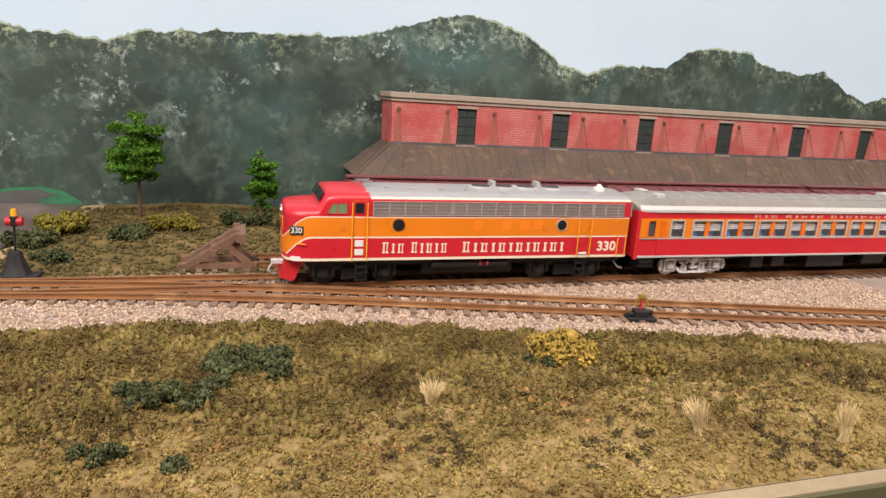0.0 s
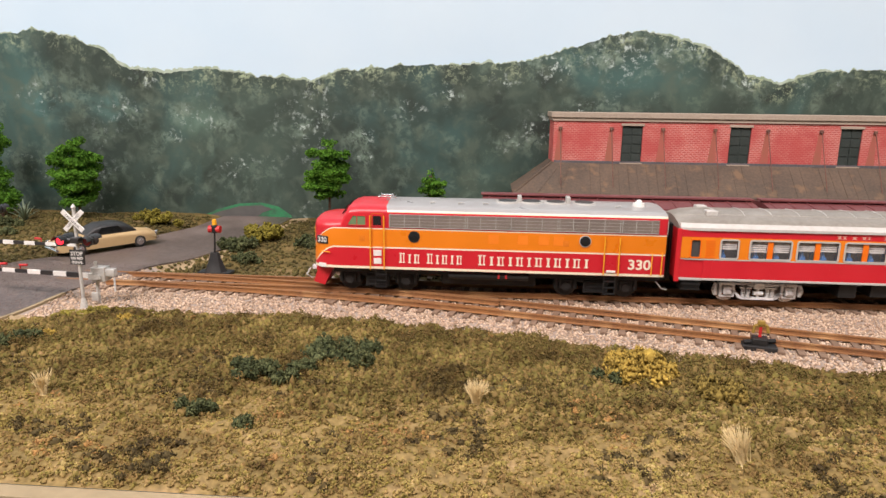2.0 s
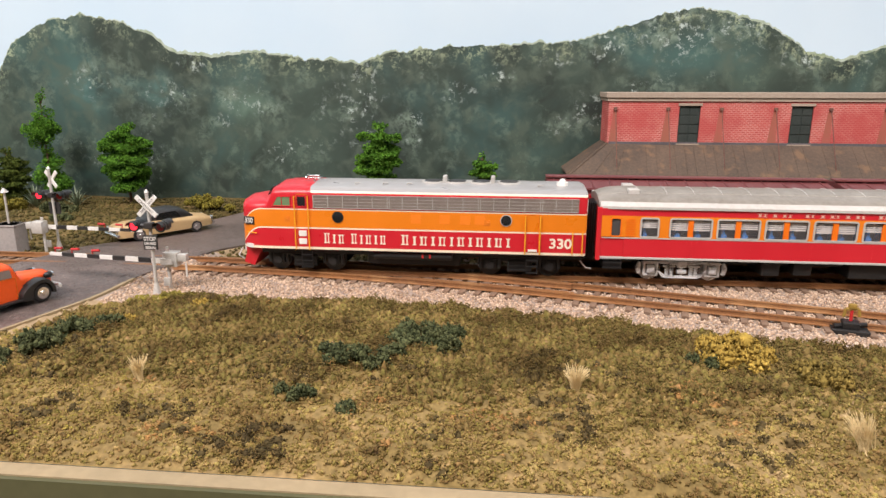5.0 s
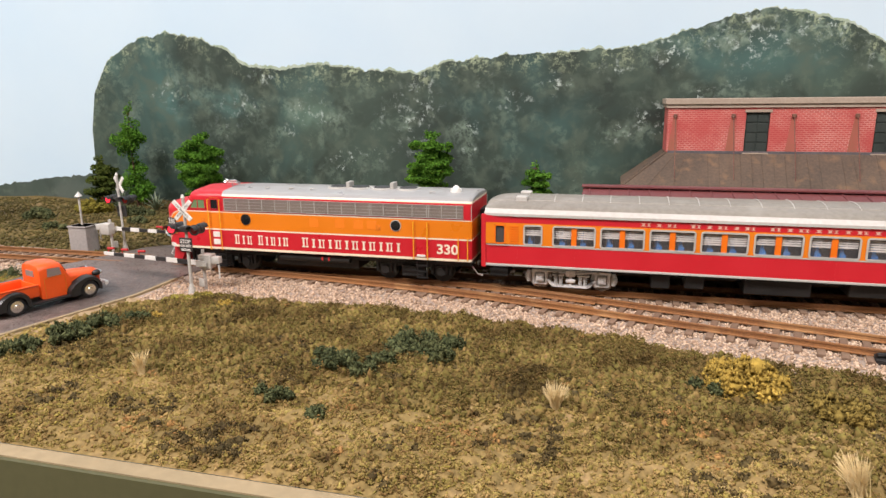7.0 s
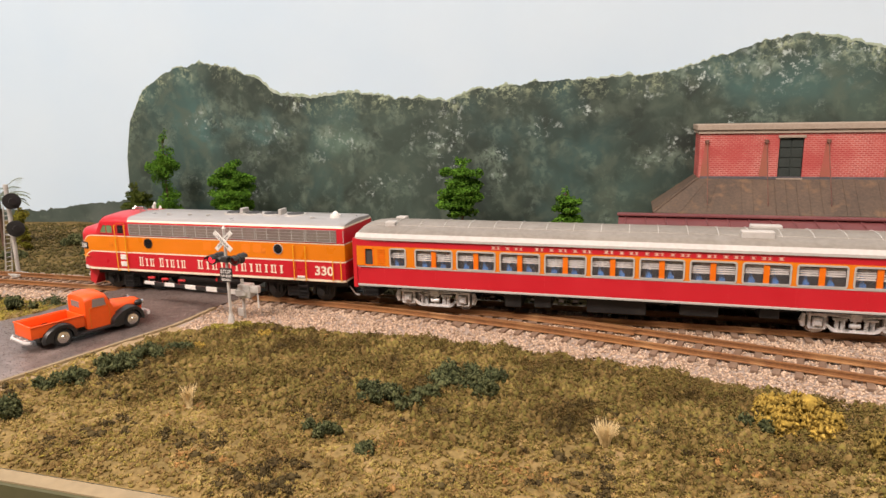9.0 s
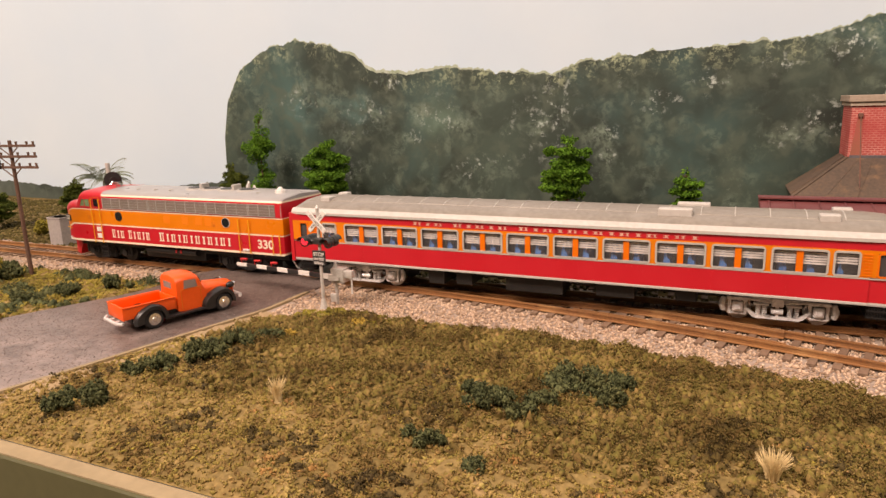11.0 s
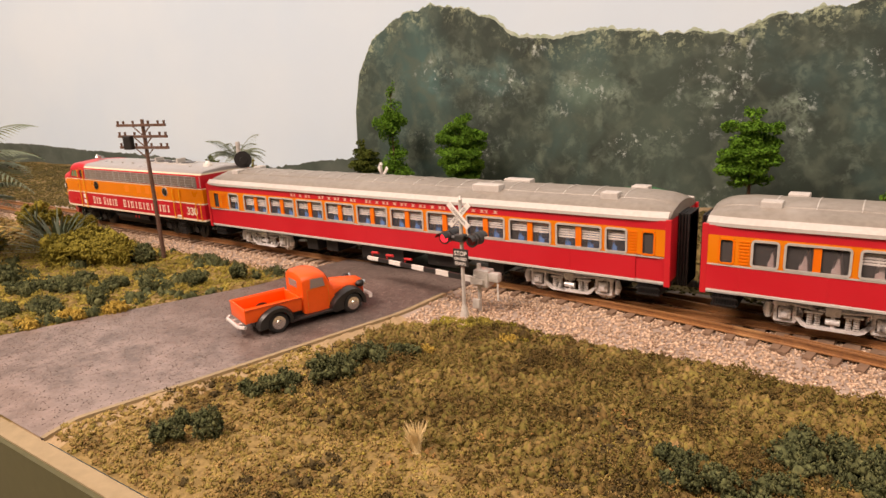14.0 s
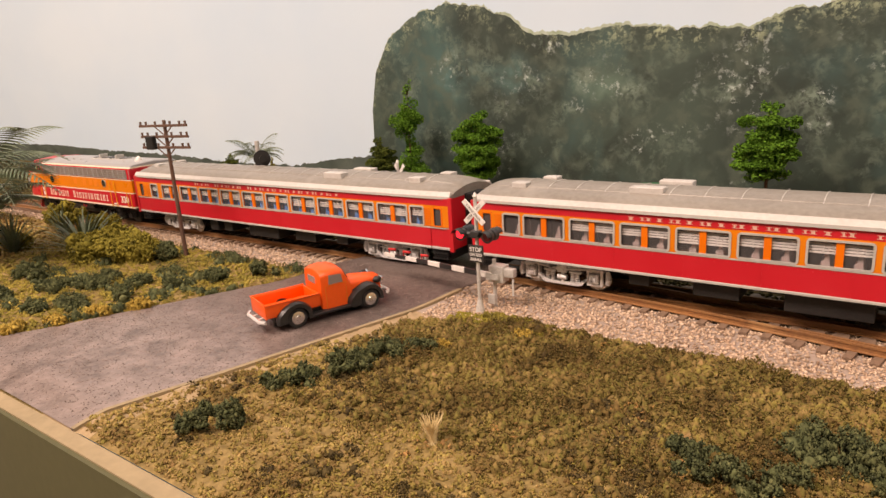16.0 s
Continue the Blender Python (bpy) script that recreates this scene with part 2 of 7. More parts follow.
M_SEATPALE = mat("pale_seat", (0.52, 0.44, 0.42), (0.40, 0.30, 0.29), 0.7)
M_INNER = mat("grey_interior", (0.20, 0.19, 0.19), (0.14, 0.135, 0.14), 0.8)
M_BLIND = mat("pale_blind_slats", (0.78, 0.75, 0.72), (0.68, 0.65, 0.62), 0.6, bump=0)
M_PANE = glass("milky_window_glass", (0.24, 0.23, 0.23), 0.08, 0.14)
M_VEST = glass("smoky_window_glass", (0.075, 0.07, 0.07), 0.1, 0.9)
M_PORT = glass("dark_port_glass", (0.012, 0.013, 0.015), alpha=0.95)
M_RUST = mat("rusty_rail", (0.34, 0.16, 0.06), (0.22, 0.10, 0.045), 0.55, 0.15, fine=0.5, coarse=20, wear=(0.42, 0.23, 0.10))
M_TIE = mat("weathered_tie_wood", (0.13, 0.080, 0.052), (0.22, 0.140, 0.092), 0.85, fine=0.6, coarse=8, bump=0.4)
M_BALLASTBED = mat("ballast_bed", (0.26, 0.2, 0.16), (0.36, 0.29, 0.24), 0.95, fine=0.7, coarse=10, bump=0.8)
M_BALLAST = varied("ballast_grains", [(0.17, 0.105, 0.07), (0.43, 0.30, 0.205), (0.62, 0.47, 0.35), (0.33, 0.215, 0.145)], 0.9, spread=0.75)
M_ASPHALT = mat("asphalt", (0.060, 0.045, 0.040), (0.150, 0.114, 0.100), 0.38, fine=1.1, coarse=70, bump=0.7, wear=(0.19, 0.148, 0.132), wear_at=0.55)


def painted_sheen(m, colour, y0, y1, share):
    """Reflected light painted into the colour as a pale, dusty mottle at the road's front end."""
    nt = m.node_tree
    b = nt.nodes["Principled BSDF"]
    old = b.inputs["Base Color"].links[0].from_socket
    tc = nt.nodes.new("ShaderNodeTexCoord")
    sep = nt.nodes.new("ShaderNodeSeparateXYZ")
    nt.links.new(tc.outputs["Object"], sep.inputs[0])
    r = nt.nodes.new("ShaderNodeMapRange")
    r.inputs[1].default_value, r.inputs[2].default_value = y0 * MM, y1 * MM
    nt.links.new(sep.outputs[1], r.inputs[0])
    n = nt.nodes.new("ShaderNodeTexNoise")
    n.inputs["Scale"].default_value, n.inputs["Detail"].default_value, n.inputs["Roughness"].default_value = 90, 8, 0.75
    nt.links.new(tc.outputs["Object"], n.inputs["Vector"])
    k = nt.nodes.new("ShaderNodeMapRange")
    k.inputs[1].default_value, k.inputs[2].default_value = 0.36, 0.62
    nt.links.new(n.outputs[0], k.inputs[0])
    mx = nt.nodes.new("ShaderNodeMix")
    mx.data_type = "RGBA"
    nt.links.new(math_node(nt, "MULTIPLY", math_node(nt, "MULTIPLY", r.outputs[0], k.outputs[0]), share), mx.inputs[0])
    nt.links.new(old, mx.inputs[6])
    mx.inputs[7].default_value = (*colour, 1)
    nt.links.new(mx.outputs[2], b.inputs["Base Color"])


# the paler front of the asphalt stands in for reflected light
painted_sheen(M_ASPHALT, (0.30, 0.232, 0.208), 245, 165, 0.85)
M_SAND = mat("sandy_soil", (0.38, 0.27, 0.15), (0.28, 0.2, 0.11), 0.95, fine=0.7, coarse=10, bump=0.6)
M_TAN = mat("tan_bare_edge", (0.33, 0.25, 0.145), (0.26, 0.20, 0.115), 0.8, fine=1.5, coarse=25, bump=0.2)
M_OLIVE = mat("olive_fascia_paint", (0.075, 0.073, 0.030), (0.09, 0.085, 0.036), 0.55, fine=1.5, coarse=60, bump=0.08)
M_TURF = varied("foam_turf_base", [(0.065, 0.042, 0.017), (0.10, 0.072, 0.024), (0.15, 0.105, 0.036), (0.22, 0.145, 0.065)], patch=40, grain=1.6)
M_TURFF = varied("pale_turf_base", [(0.12, 0.078, 0.029), (0.175, 0.122, 0.043), (0.235, 0.162, 0.064), (0.32, 0.214, 0.108)], patch=30, grain=1.6)
M_FOAM = varied("olive_foam_clumps", [(0.088, 0.051, 0.018), (0.135, 0.098, 0.026), (0.22, 0.132, 0.051), (0.215, 0.172, 0.042), (0.32, 0.208, 0.085), (0.30, 0.242, 0.064), (0.43, 0.295, 0.145)], spread=0.28, patch=30)
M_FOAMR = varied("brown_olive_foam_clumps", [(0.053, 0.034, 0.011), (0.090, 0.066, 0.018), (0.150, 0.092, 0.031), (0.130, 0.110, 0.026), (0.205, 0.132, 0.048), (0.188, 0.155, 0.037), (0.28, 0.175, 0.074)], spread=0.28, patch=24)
M_FOAMDK = varied("dark_brown_foam", [(0.045, 0.030, 0.013), (0.075, 0.055, 0.020), (0.11, 0.075, 0.03)], spread=0.5, patch=30)
M_FOAMBACK = varied("dull_olive_foam", [(0.05, 0.042, 0.016), (0.09, 0.074, 0.024), (0.14, 0.11, 0.034)], spread=0.5, patch=40)
M_FOAMY = varied("mustard_foam", [(0.20, 0.13, 0.025), (0.34, 0.23, 0.045), (0.48, 0.32, 0.07)], spread=0.6)
M_FOAMM = varied("brownish_mustard_foam", [(0.12, 0.085, 0.022), (0.21, 0.15, 0.036), (0.30, 0.21, 0.055)], spread=0.6)
M_FOAMD = varied("dark_green_foam", [(0.026, 0.034, 0.014), (0.052, 0.064, 0.026), (0.094, 0.106, 0.043), (0.15, 0.15, 0.064)], spread=0.5, patch=9)
M_FOAMO = varied("orange_foam_crumbs", [(0.25, 0.13, 0.04), (0.38, 0.205, 0.07), (0.33, 0.19, 0.08)], spread=0.7)
M_FOAMB = varied("yellow_green_bush_foam", [(0.09, 0.08, 0.012), (0.19, 0.16, 0.024), (0.29, 0.24, 0.04)], spread=0.6)
M_FOAMG = varied("light_green_turf", [(0.115, 0.095, 0.022), (0.20, 0.165, 0.034), (0.32, 0.255, 0.05), (0.43, 0.32, 0.085)], spread=0.4)
M_LEAF = varied("bright_green_leaves", [(0.030, 0.085, 0.010), (0.070, 0.19, 0.016), (0.14, 0.31, 0.03)], spread=0.6, patch=12)
M_LEAFD = varied("olive_green_leaves", [(0.03, 0.05, 0.01), (0.07, 0.10, 0.016), (0.11, 0.13, 0.02)], spread=0.7, patch=12)
M_LEAFY = varied("yellow_green_leaves", [(0.12, 0.12, 0.015), (0.22, 0.2, 0.025)], spread=0.7, patch=12)
M_BARK = mat("brown_bark", (0.08, 0.04, 0.025), (0.13, 0.07, 0.045), 0.9, fine=0.6, coarse=5, bump=0.5)
M_STRAW = mat("straw_bristles", (0.66, 0.50, 0.25), (0.74, 0.60, 0.34), 0.8, bump=0)
M_PALM = mat("grey_green_blades", (0.10, 0.15, 0.085), (0.19, 0.225, 0.15), 0.55, fine=0.6, coarse=6, bump=0.1)
M_CORNICE = mat("buff_cornice", (0.42, 0.34, 0.27), (0.34, 0.27, 0.21), 0.8, fine=0.6, coarse=12)
M_CANOPY = mat("rusty_brown_canopy", (0.125, 0.085, 0.058), (0.075, 0.056, 0.043), 0.85, fine=0.8, coarse=10, bump=0.3, wear=(0.17, 0.105, 0.062), wear_at=0.60)
M_SHUTTER = mat("dark_green_door", (0.02, 0.03, 0.026), (0.035, 0.045, 0.04), 0.7, fine=0.5, coarse=5)
M_BRACKET = mat("brown_iron", (0.12, 0.05, 0.04), (0.2, 0.09, 0.06), 0.7)
M_STAINB = mat("brown_streaked_pilaster", (0.34, 0.12, 0.075), (0.42, 0.11, 0.085), 0.85, fine=0.6, coarse=9)
M_MAROON = mat("maroon_boxcar_paint", (0.13, 0.03, 0.032), (0.17, 0.045, 0.042), 0.6, fine=0.6, coarse=12)
M_TRUCKO = mat("bright_orange_truck_paint", (0.86, 0.105, 0.014), (0.8, 0.095, 0.012), 0.38, fine=0.6, coarse=18, bump=0.04)
M_FENDER = mat("black_fender", (0.01, 0.01, 0.01), (0.018, 0.018, 0.018), 0.4, bump=0.04)
M_TYRE = mat("black_tyre", (0.012, 0.012, 0.012), (0.02, 0.02, 0.02), 0.7)
M_CHROME = mat("chrome", (0.75, 0.75, 0.75), (0.7, 0.7, 0.7), 0.18, 1.0, bump=0)
M_CARBEIGE = mat("beige_car_paint", (0.52, 0.36, 0.18), (0.48, 0.33, 0.165), 0.35, bump=0.03)
M_CARTOP = mat("black_car_top", (0.02, 0.02, 0.02), (0.03, 0.03, 0.03), 0.45, bump=0.03)
M_POST = mat("grey_metal_post", (0.62, 0.60, 0.56), (0.46, 0.44, 0.41), 0.45, 0.2, fine=0.5, coarse=6)
M_LENS_LIT = glow("lit_red_lens", (1.0, 0.03, 0.05), 2.2)
M_LENS = mat("dark_red_lens", (0.25, 0.01, 0.01), (0.2, 0.01, 0.01), 0.2, bump=0)
M_CONCRETE = mat("pale_grey_cabinet", (0.36, 0.33, 0.31), (0.28, 0.26, 0.25), 0.75, fine=0.8, coarse=8)
M_WOODPOLE = mat("brown_pole_wood", (0.09, 0.045, 0.03), (0.14, 0.075, 0.05), 0.85, fine=0.5, coarse=8, bump=0.4)
M_WOODBUMP = mat("weathered_timber", (0.13, 0.07, 0.045), (0.22, 0.12, 0.075), 0.85, fine=0.6, coarse=8, bump=0.4)
M_TARGET = mat("red_target_paint", (0.5, 0.02, 0.02), (0.45, 0.02, 0.02), 0.5, bump=0)
M_WALLROOM = mat("room_wall_paint", (0.62, 0.58, 0.5), (0.58, 0.54, 0.46), 0.8, fine=4, coarse=200)
M_CEIL = mat("room_ceiling_paint", (0.8, 0.79, 0.76), (0.76, 0.75, 0.72), 0.9, fine=4, coarse=200)
M_FLOORROOM = mat("room_floor", (0.2, 0.17, 0.14), (0.16, 0.14, 0.12), 0.7, fine=4, coarse=200)
M_SKY = mat("painted_sky", (0.505, 0.665, 0.79), (0.565, 0.705, 0.80), 0.75, fine=60, coarse=260, bump=0.03)


def painted_foliage(name, dark, mid, light, rim, far=False):
    """Brushed woodland paint: dabs at two sizes, paler dabs towards the crest (UV v is the depth below it, in metres)."""
    m = bpy.data.materials.new(name)
    m.use_nodes = True
    nt = m.node_tree
    b = nt.nodes["Principled BSDF"]
    b.inputs["Roughness"].default_value = 0.6
    tc = nt.nodes.new("ShaderNodeTexCoord")
    uv = nt.nodes.new("ShaderNodeSeparateXYZ")
    nt.links.new(tc.outputs["UV"], uv.inputs[0])

    def noise_at(size, detail=4.0, distort=0.0, rough=0.55):
        n = nt.nodes.new("ShaderNodeTexNoise")
        n.inputs["Scale"].default_value, n.inputs["Detail"].default_value = 1000 / size, detail
        n.inputs["Distortion"].default_value, n.inputs["Roughness"].default_value = distort, rough
        nt.links.new(tc.outputs["Object"], n.inputs["Vector"])
        return n.outputs[0]

    def rng(v, a, c):
        r = nt.nodes.new("ShaderNodeMapRange")
        r.inputs[1].default_value, r.inputs[2].default_value = a, c
        nt.links.new(v, r.inputs[0])
        return r.outputs[0]

    def dab_at(size, reach):
        """Short broken brush dabs."""
        return rng(noise_at(size * 1.5, 5, 0.15, 0.78), 0.62 - 0.14 * reach, 0.70 - 0.14 * reach)

    def over(base, colour, f):
        mx = nt.nodes.new("ShaderNodeMix")
        mx.data_type = "RGBA"
        nt.links.new(f, mx.inputs[0])
        if isinstance(base, tuple):
            mx.inputs[6].default_value = (*base, 1)
        else:
            nt.links.new(base, mx.inputs[6])
        mx.inputs[7].default_value = (*colour, 1)
        return mx.outputs[2]

    c = over(dark, mid, rng(noise_at(85, 5, 0.6), 0.4, 0.62))
    c = over(c, tuple(v * 0.62 for v in dark), rng(noise_at(38, 4, 0.8), 0.52, 0.75))
    if not far:
        c = over(c, (0.055, 0.135, 0.125), math_node(nt, "MULTIPLY", rng(noise_at(110, 4, 0.4), 0.50, 0.66), 0.7))
        spots = rng(noise_at(60, 3), 0.56, 0.80)
        pos = nt.nodes.new("ShaderNodeSeparateXYZ")
        nt.links.new(tc.outputs["Object"], pos.inputs[0])
        for px, pz, pr in ((-152, 44, 15), (-140, 46, 16), (-122, 47, 14), (-150, 36, 9), (-183, 82, 26), (-162, 76, 20), (-196, 66, 14), (-84, 82, 10), (-45, 68, 18), (-44, 52, 13), (67, 64, 18), (-11, 88, 24), (-302, 96, 30), (-240, 86, 30), (-216, 110, 18),
                           (20, 100, 20), (100, 122, 36), (150, 130, 56), (200, 136, 50), (236, 112, 26), (60, 110, 18), (120, 90, 14)):
            du = math_node(nt, "ABSOLUTE", math_node(nt, "SUBTRACT", pos.outputs[0], px * MM))
            dv = math_node(nt, "MULTIPLY", math_node(nt, "ABSOLUTE", math_node(nt, "SUBTRACT", pos.outputs[2], pz * MM)), 1.7)
            spots = math_node(nt, "MAXIMUM", spots, math_node(nt, "SUBTRACT", 1.0, math_node(nt, "DIVIDE", math_node(nt, "ADD", du, dv), pr * MM)))
        for (px, pz, pr), tint in (((-300, 94, 48), (0.085, 0.19, 0.18)), ((-245, 88, 40), (0.08, 0.17, 0.155)), ((-178, 80, 34), (0.11, 0.19, 0.145))):
            du = math_node(nt, "ABSOLUTE", math_node(nt, "SUBTRACT", pos.outputs[0], px * MM))
            dv = math_node(nt, "MULTIPLY", math_node(nt, "ABSOLUTE", math_node(nt, "SUBTRACT", pos.outputs[2], pz * MM)), 1.6)
            wash = math_node(nt, "MAXIMUM", math_node(nt, "SUBTRACT", 1.0, math_node(nt, "DIVIDE", math_node(nt, "ADD", du, dv), pr * MM)), 0.0)
            c = over(c, tint, math_node(nt, "MULTIPLY", wash, rng(noise_at(22, 4, 0.5), 0.35, 0.6)))
        c = over(c, (0.075, 0.105, 0.078), math_node(nt, "MULTIPLY", rng(noise_at(14, 5, 0.4), 0.50, 0.66), 0.7))
        strokes = math_node(nt, "MULTIPLY", rng(noise_at(20, 3, 0.3), 0.52, 0.64), rng(noise_at(5, 3, 0.6, 0.7), 0.40, 0.58))
        c = over(c, (0.20, 0.28, 0.22), math_node(nt, "MULTIPLY", strokes, math_node(nt, "ADD", math_node(nt, "MULTIPLY", spots, 0.7), 0.28)))
        c = over(c, (0.10, 0.15, 0.11), math_node(nt, "MULTIPLY", math_node(nt, "MULTIPLY", dab_at(4.5, 0.6), rng(noise_at(30, 3), 0.48, 0.64)), 0.5))
        dabs = math_node(nt, "MULTIPLY", math_node(nt, "MULTIPLY", dab_at(3.4, 0.62), rng(noise_at(9, 4, 0.8), 0.42, 0.56)), spots)
        c = over(c, light, math_node(nt, "MULTIPLY", dabs, 0.95))
        crest = rng(uv.outputs[1], 0.017, 0.0)
        flecks = math_node(nt, "MULTIPLY", crest, math_node(nt, "MULTIPLY", dab_at(2.6, 0.8), rng(noise_at(16, 3), 0.40, 0.60)))
        c = over(c, rim, math_node(nt, "MULTIPLY", flecks, 0.75))
    else:
        c = over(c, light, math_node(nt, "MULTIPLY", rng(noise_at(9, 4, 1.0), 0.55, 0.75), 0.4))
    nt.links.new(c, b.inputs["Base Color"])
    return m


M_WOODS = painted_foliage("painted_woods", (0.022, 0.039, 0.030), (0.046, 0.077, 0.059), (0.58, 0.69, 0.65), (0.50, 0.59, 0.38))
M_FARWOODS = painted_foliage("painted_far_woods", (0.05, 0.075, 0.062), (0.085, 0.11, 0.095), (0.15, 0.19, 0.15), (0.2, 0.24, 0.2), far=True)
M_FRINGE = mat("pale_green_fringe_paint", (0.26, 0.34, 0.22), (0.46, 0.54, 0.46), 0.7, fine=3, coarse=12, bump=0.05)
M_PAINTGREEN = mat("painted_bright_green_verge", (0.025, 0.22, 0.09), (0.04, 0.11, 0.065), 0.6, fine=2, coarse=9, bump=0.1)
M_PAINTROAD = mat("painted_grey_road", (0.075, 0.075, 0.072), (0.10, 0.098, 0.092), 0.6, fine=4, coarse=20, bump=0.1)

# ---- the room ----


def slab(name, material, dims, label, category):
    bm = bmesh.new()
    box(bm, *dims)
    return tagged(part(name, bm, material), label, category, kind="structure")


slab("floor", M_FLOORROOM, (-2600, 2600, -3300, 560, -1150, -1100), "plain brown room floor", "floor")
slab("ceiling", M_CEIL, (-2600, 2600, -3300, 560, 1320, 1370), "plain white room ceiling", "ceiling")
slab("wall_south", M_WALLROOM, (-2600, 2600, -3350, -3300, -1150, 1370), "plain beige room wall", "wall")
slab("wall_west", M_WALLROOM, (-2650, -2600, -3350, 560, -1150, 1370), "plain beige room wall", "wall")
slab("wall_east", M_WALLROOM, (2600, 2650, -3350, 560, -1150, 1370), "plain beige room wall", "wall")

# ---- the painted backdrop ----
slab("backdrop", M_SKY, (-2600, 2600, 486, 560, -1150, 1320), "pale blue hand-painted sky on the backdrop wall", "backdrop")
CREST = [(-392, 20), (-390, 66), (-383, 98), (-366, 124), (-340, 140), (-305, 146), (-274, 141), (-248, 130), (-234, 118), (-198, 114), (-168, 118), (-130, 113), (-84, 109), (-61, 117), (-39, 119),
         (3, 122), (34, 122), (82, 125), (106, 133), (131, 141), (161, 147), (188, 142), (212, 134), (243, 115), (264, 110), (288, 119), (335, 121), (355, 135), (377, 139), (412, 138), (437, 128), (475, 124), (500, 128), (530, 112), (553, 103), (600, 118), (700, 125), (900, 118)]
FARCREST = [(-2500, 40), (-1250, 30), (-1006, 29), (-850, 23), (-720, 21), (-612, 15), (-502, 14), (-440, 22), (-400, 26), (-380, 30)]


def crest_at(table, x):
    for (xa, za), (xb, zb) in zip(table, table[1:]):
        if x <= xb:
            return za + (zb - za) * max(0.0, min(1.0, (x - xa) / (xb - xa)))
    return table[-1][1]


def painted_layer(name, table, step, ragged, y, material, label):
    """A flat layer of paint on the backdrop with a brushed, uneven crest."""
    bm = bmesh.new()
    uvl = bm.loops.layers.uv.new("UVMap")
    x, cols = table[0][0], []
    while x < table[-1][0]:
        z = crest_at(table, x)
        z += ragged * (noise.noise((x * 0.09, 3.1, 0)) * 1.3 + noise.noise((x * 0.35, 9.7, 0)) * 0.9 + noise.noise((x * 1.1, 5.2, 0)) * 0.3)
        edge = ragged * 0.8 * noise.noise((0, x * 0.2, 7.7)) if x == table[0][0] else 0
        cols.append([(bm.verts.new((x + edge, y, zz)), d) for zz, d in ((z, 0.0), (z - 9, 0.009), (max(z - 32, -18), 0.032), (-20, 0.2))])
        x += step
    for a, b in zip(cols, cols[1:]):
        for i in range(3):
            f = bm.faces.new((a[i][0], a[i + 1][0], b[i + 1][0], b[i][0]))
            for lp, (v, d) in zip(f.loops, (a[i], a[i + 1], b[i + 1], b[i])):
                lp[uvl].uv = (v.co.x * MM, d)
    return tagged(part(name, bm, material), label, "backdrop", kind="structure")


painted_layer("backdrop_far_woods", FARCREST, 3.0, 1.6, 485.6, M_FARWOODS, "low distant grey-green woods painted on the backdrop")
painted_layer("backdrop_fringe", [(x, z + 1.0 + 2.4 * noise.noise((x * 0.021, 4.4, 0))) for x, z in CREST], 0.8, 2.1, 485.4, M_FRINGE, "pale green brushed fringe along the painted treetops")
painted_layer("backdrop_woods", CREST, 1.0, 1.25, 485.2, M_WOODS, "dark green wooded hill painted on the backdrop")


def painted_patch(name, outline, y, material, label):
    bm = bmesh.new()
    bm.faces.new([bm.verts.new((x, y, z)) for x, z in outline])
    return tagged(part(name, bm, material), label, "backdrop", kind="structure")


painted_patch("backdrop_verge", [(-194, -18), (-184, -1), (-166, 7.5), (-147, 13), (-128, 14.2), (-114, 11), (-104, 4), (-100, -18)], 484.9, M_PAINTGREEN, "bright green verge painted beside the backdrop road")
painted_patch("backdrop_road", [(-190, -18), (-181, -1), (-164, 6), (-146, 11), (-128, 12), (-119, 9), (-128, 6), (-133, 2), (-128, -3), (-112, -9), (-104, -18)], 484.6, M_PAINTROAD, "grey bend of road painted on the backdrop")

# ---- the ground, road and layout edge ----
ROAD_R = [(115, -186.5), (119, -187.6), (126, -187), (160, -177), (210, -164), (262, -150), (305, -137), (360, -120), (400, -109), (440, -106), (486, -104)]
ROAD_L = [(115, -306), (150, -283), (205, -258), (253, -235), (290, -222), (320, -212), (370, -195), (420, -173), (440, -164), (486, -160)]
BED_FRONT = [(-1300, 272), (-396, 270), (-328, 263), (-246, 262), (-200, 258), (-150, 238), (-135, 238), (-91, 249), (-40, 249), (35, 243), (99, 226), (192, 206), (280, 188), (900, 60)]
TRACK_Y, RAIL_Z = 294.5, 4.0


def line_at(table, v):
    for (a, p), (b, q) in zip(table, table[1:]):
        if v <= b:
            return p + (q - p) * max(0.0, min(1.0, (v - a) / (b - a)))
    return table[-1][1]


def smooth(a, b, v):
    t = max(0.0, min(1.0, (v - a) / (b - a)))
    return t * t * (3 - 2 * t)


def branch_y(x):
    """Centre line of the diverging track."""
    d = 0.00056 * max(0.0, min(x, 50) + 165) ** 2
    if x > 50:
        d += 0.2408 * (x - 50)
    return TRACK_Y - d


def road_z(y):
    return 0.5 + 3.0 * smooth(236, 276, y) - 2.6 * smooth(315, 350, y) + 1.5 * smooth(380, 486, y)


def road_drop(y):
    """The road bends down where it meets the board's edge."""
    return 1.6 * (1 - smooth(117, 129, y))


def on_road(x, y, pad=0.0):
    return line_at(ROAD_L, y) - pad < x < line_at(ROAD_R, y) + pad


def on_bed(x, y, pad=0.0):
    return line_at(BED_FRONT, x) + pad < y < 312 - pad


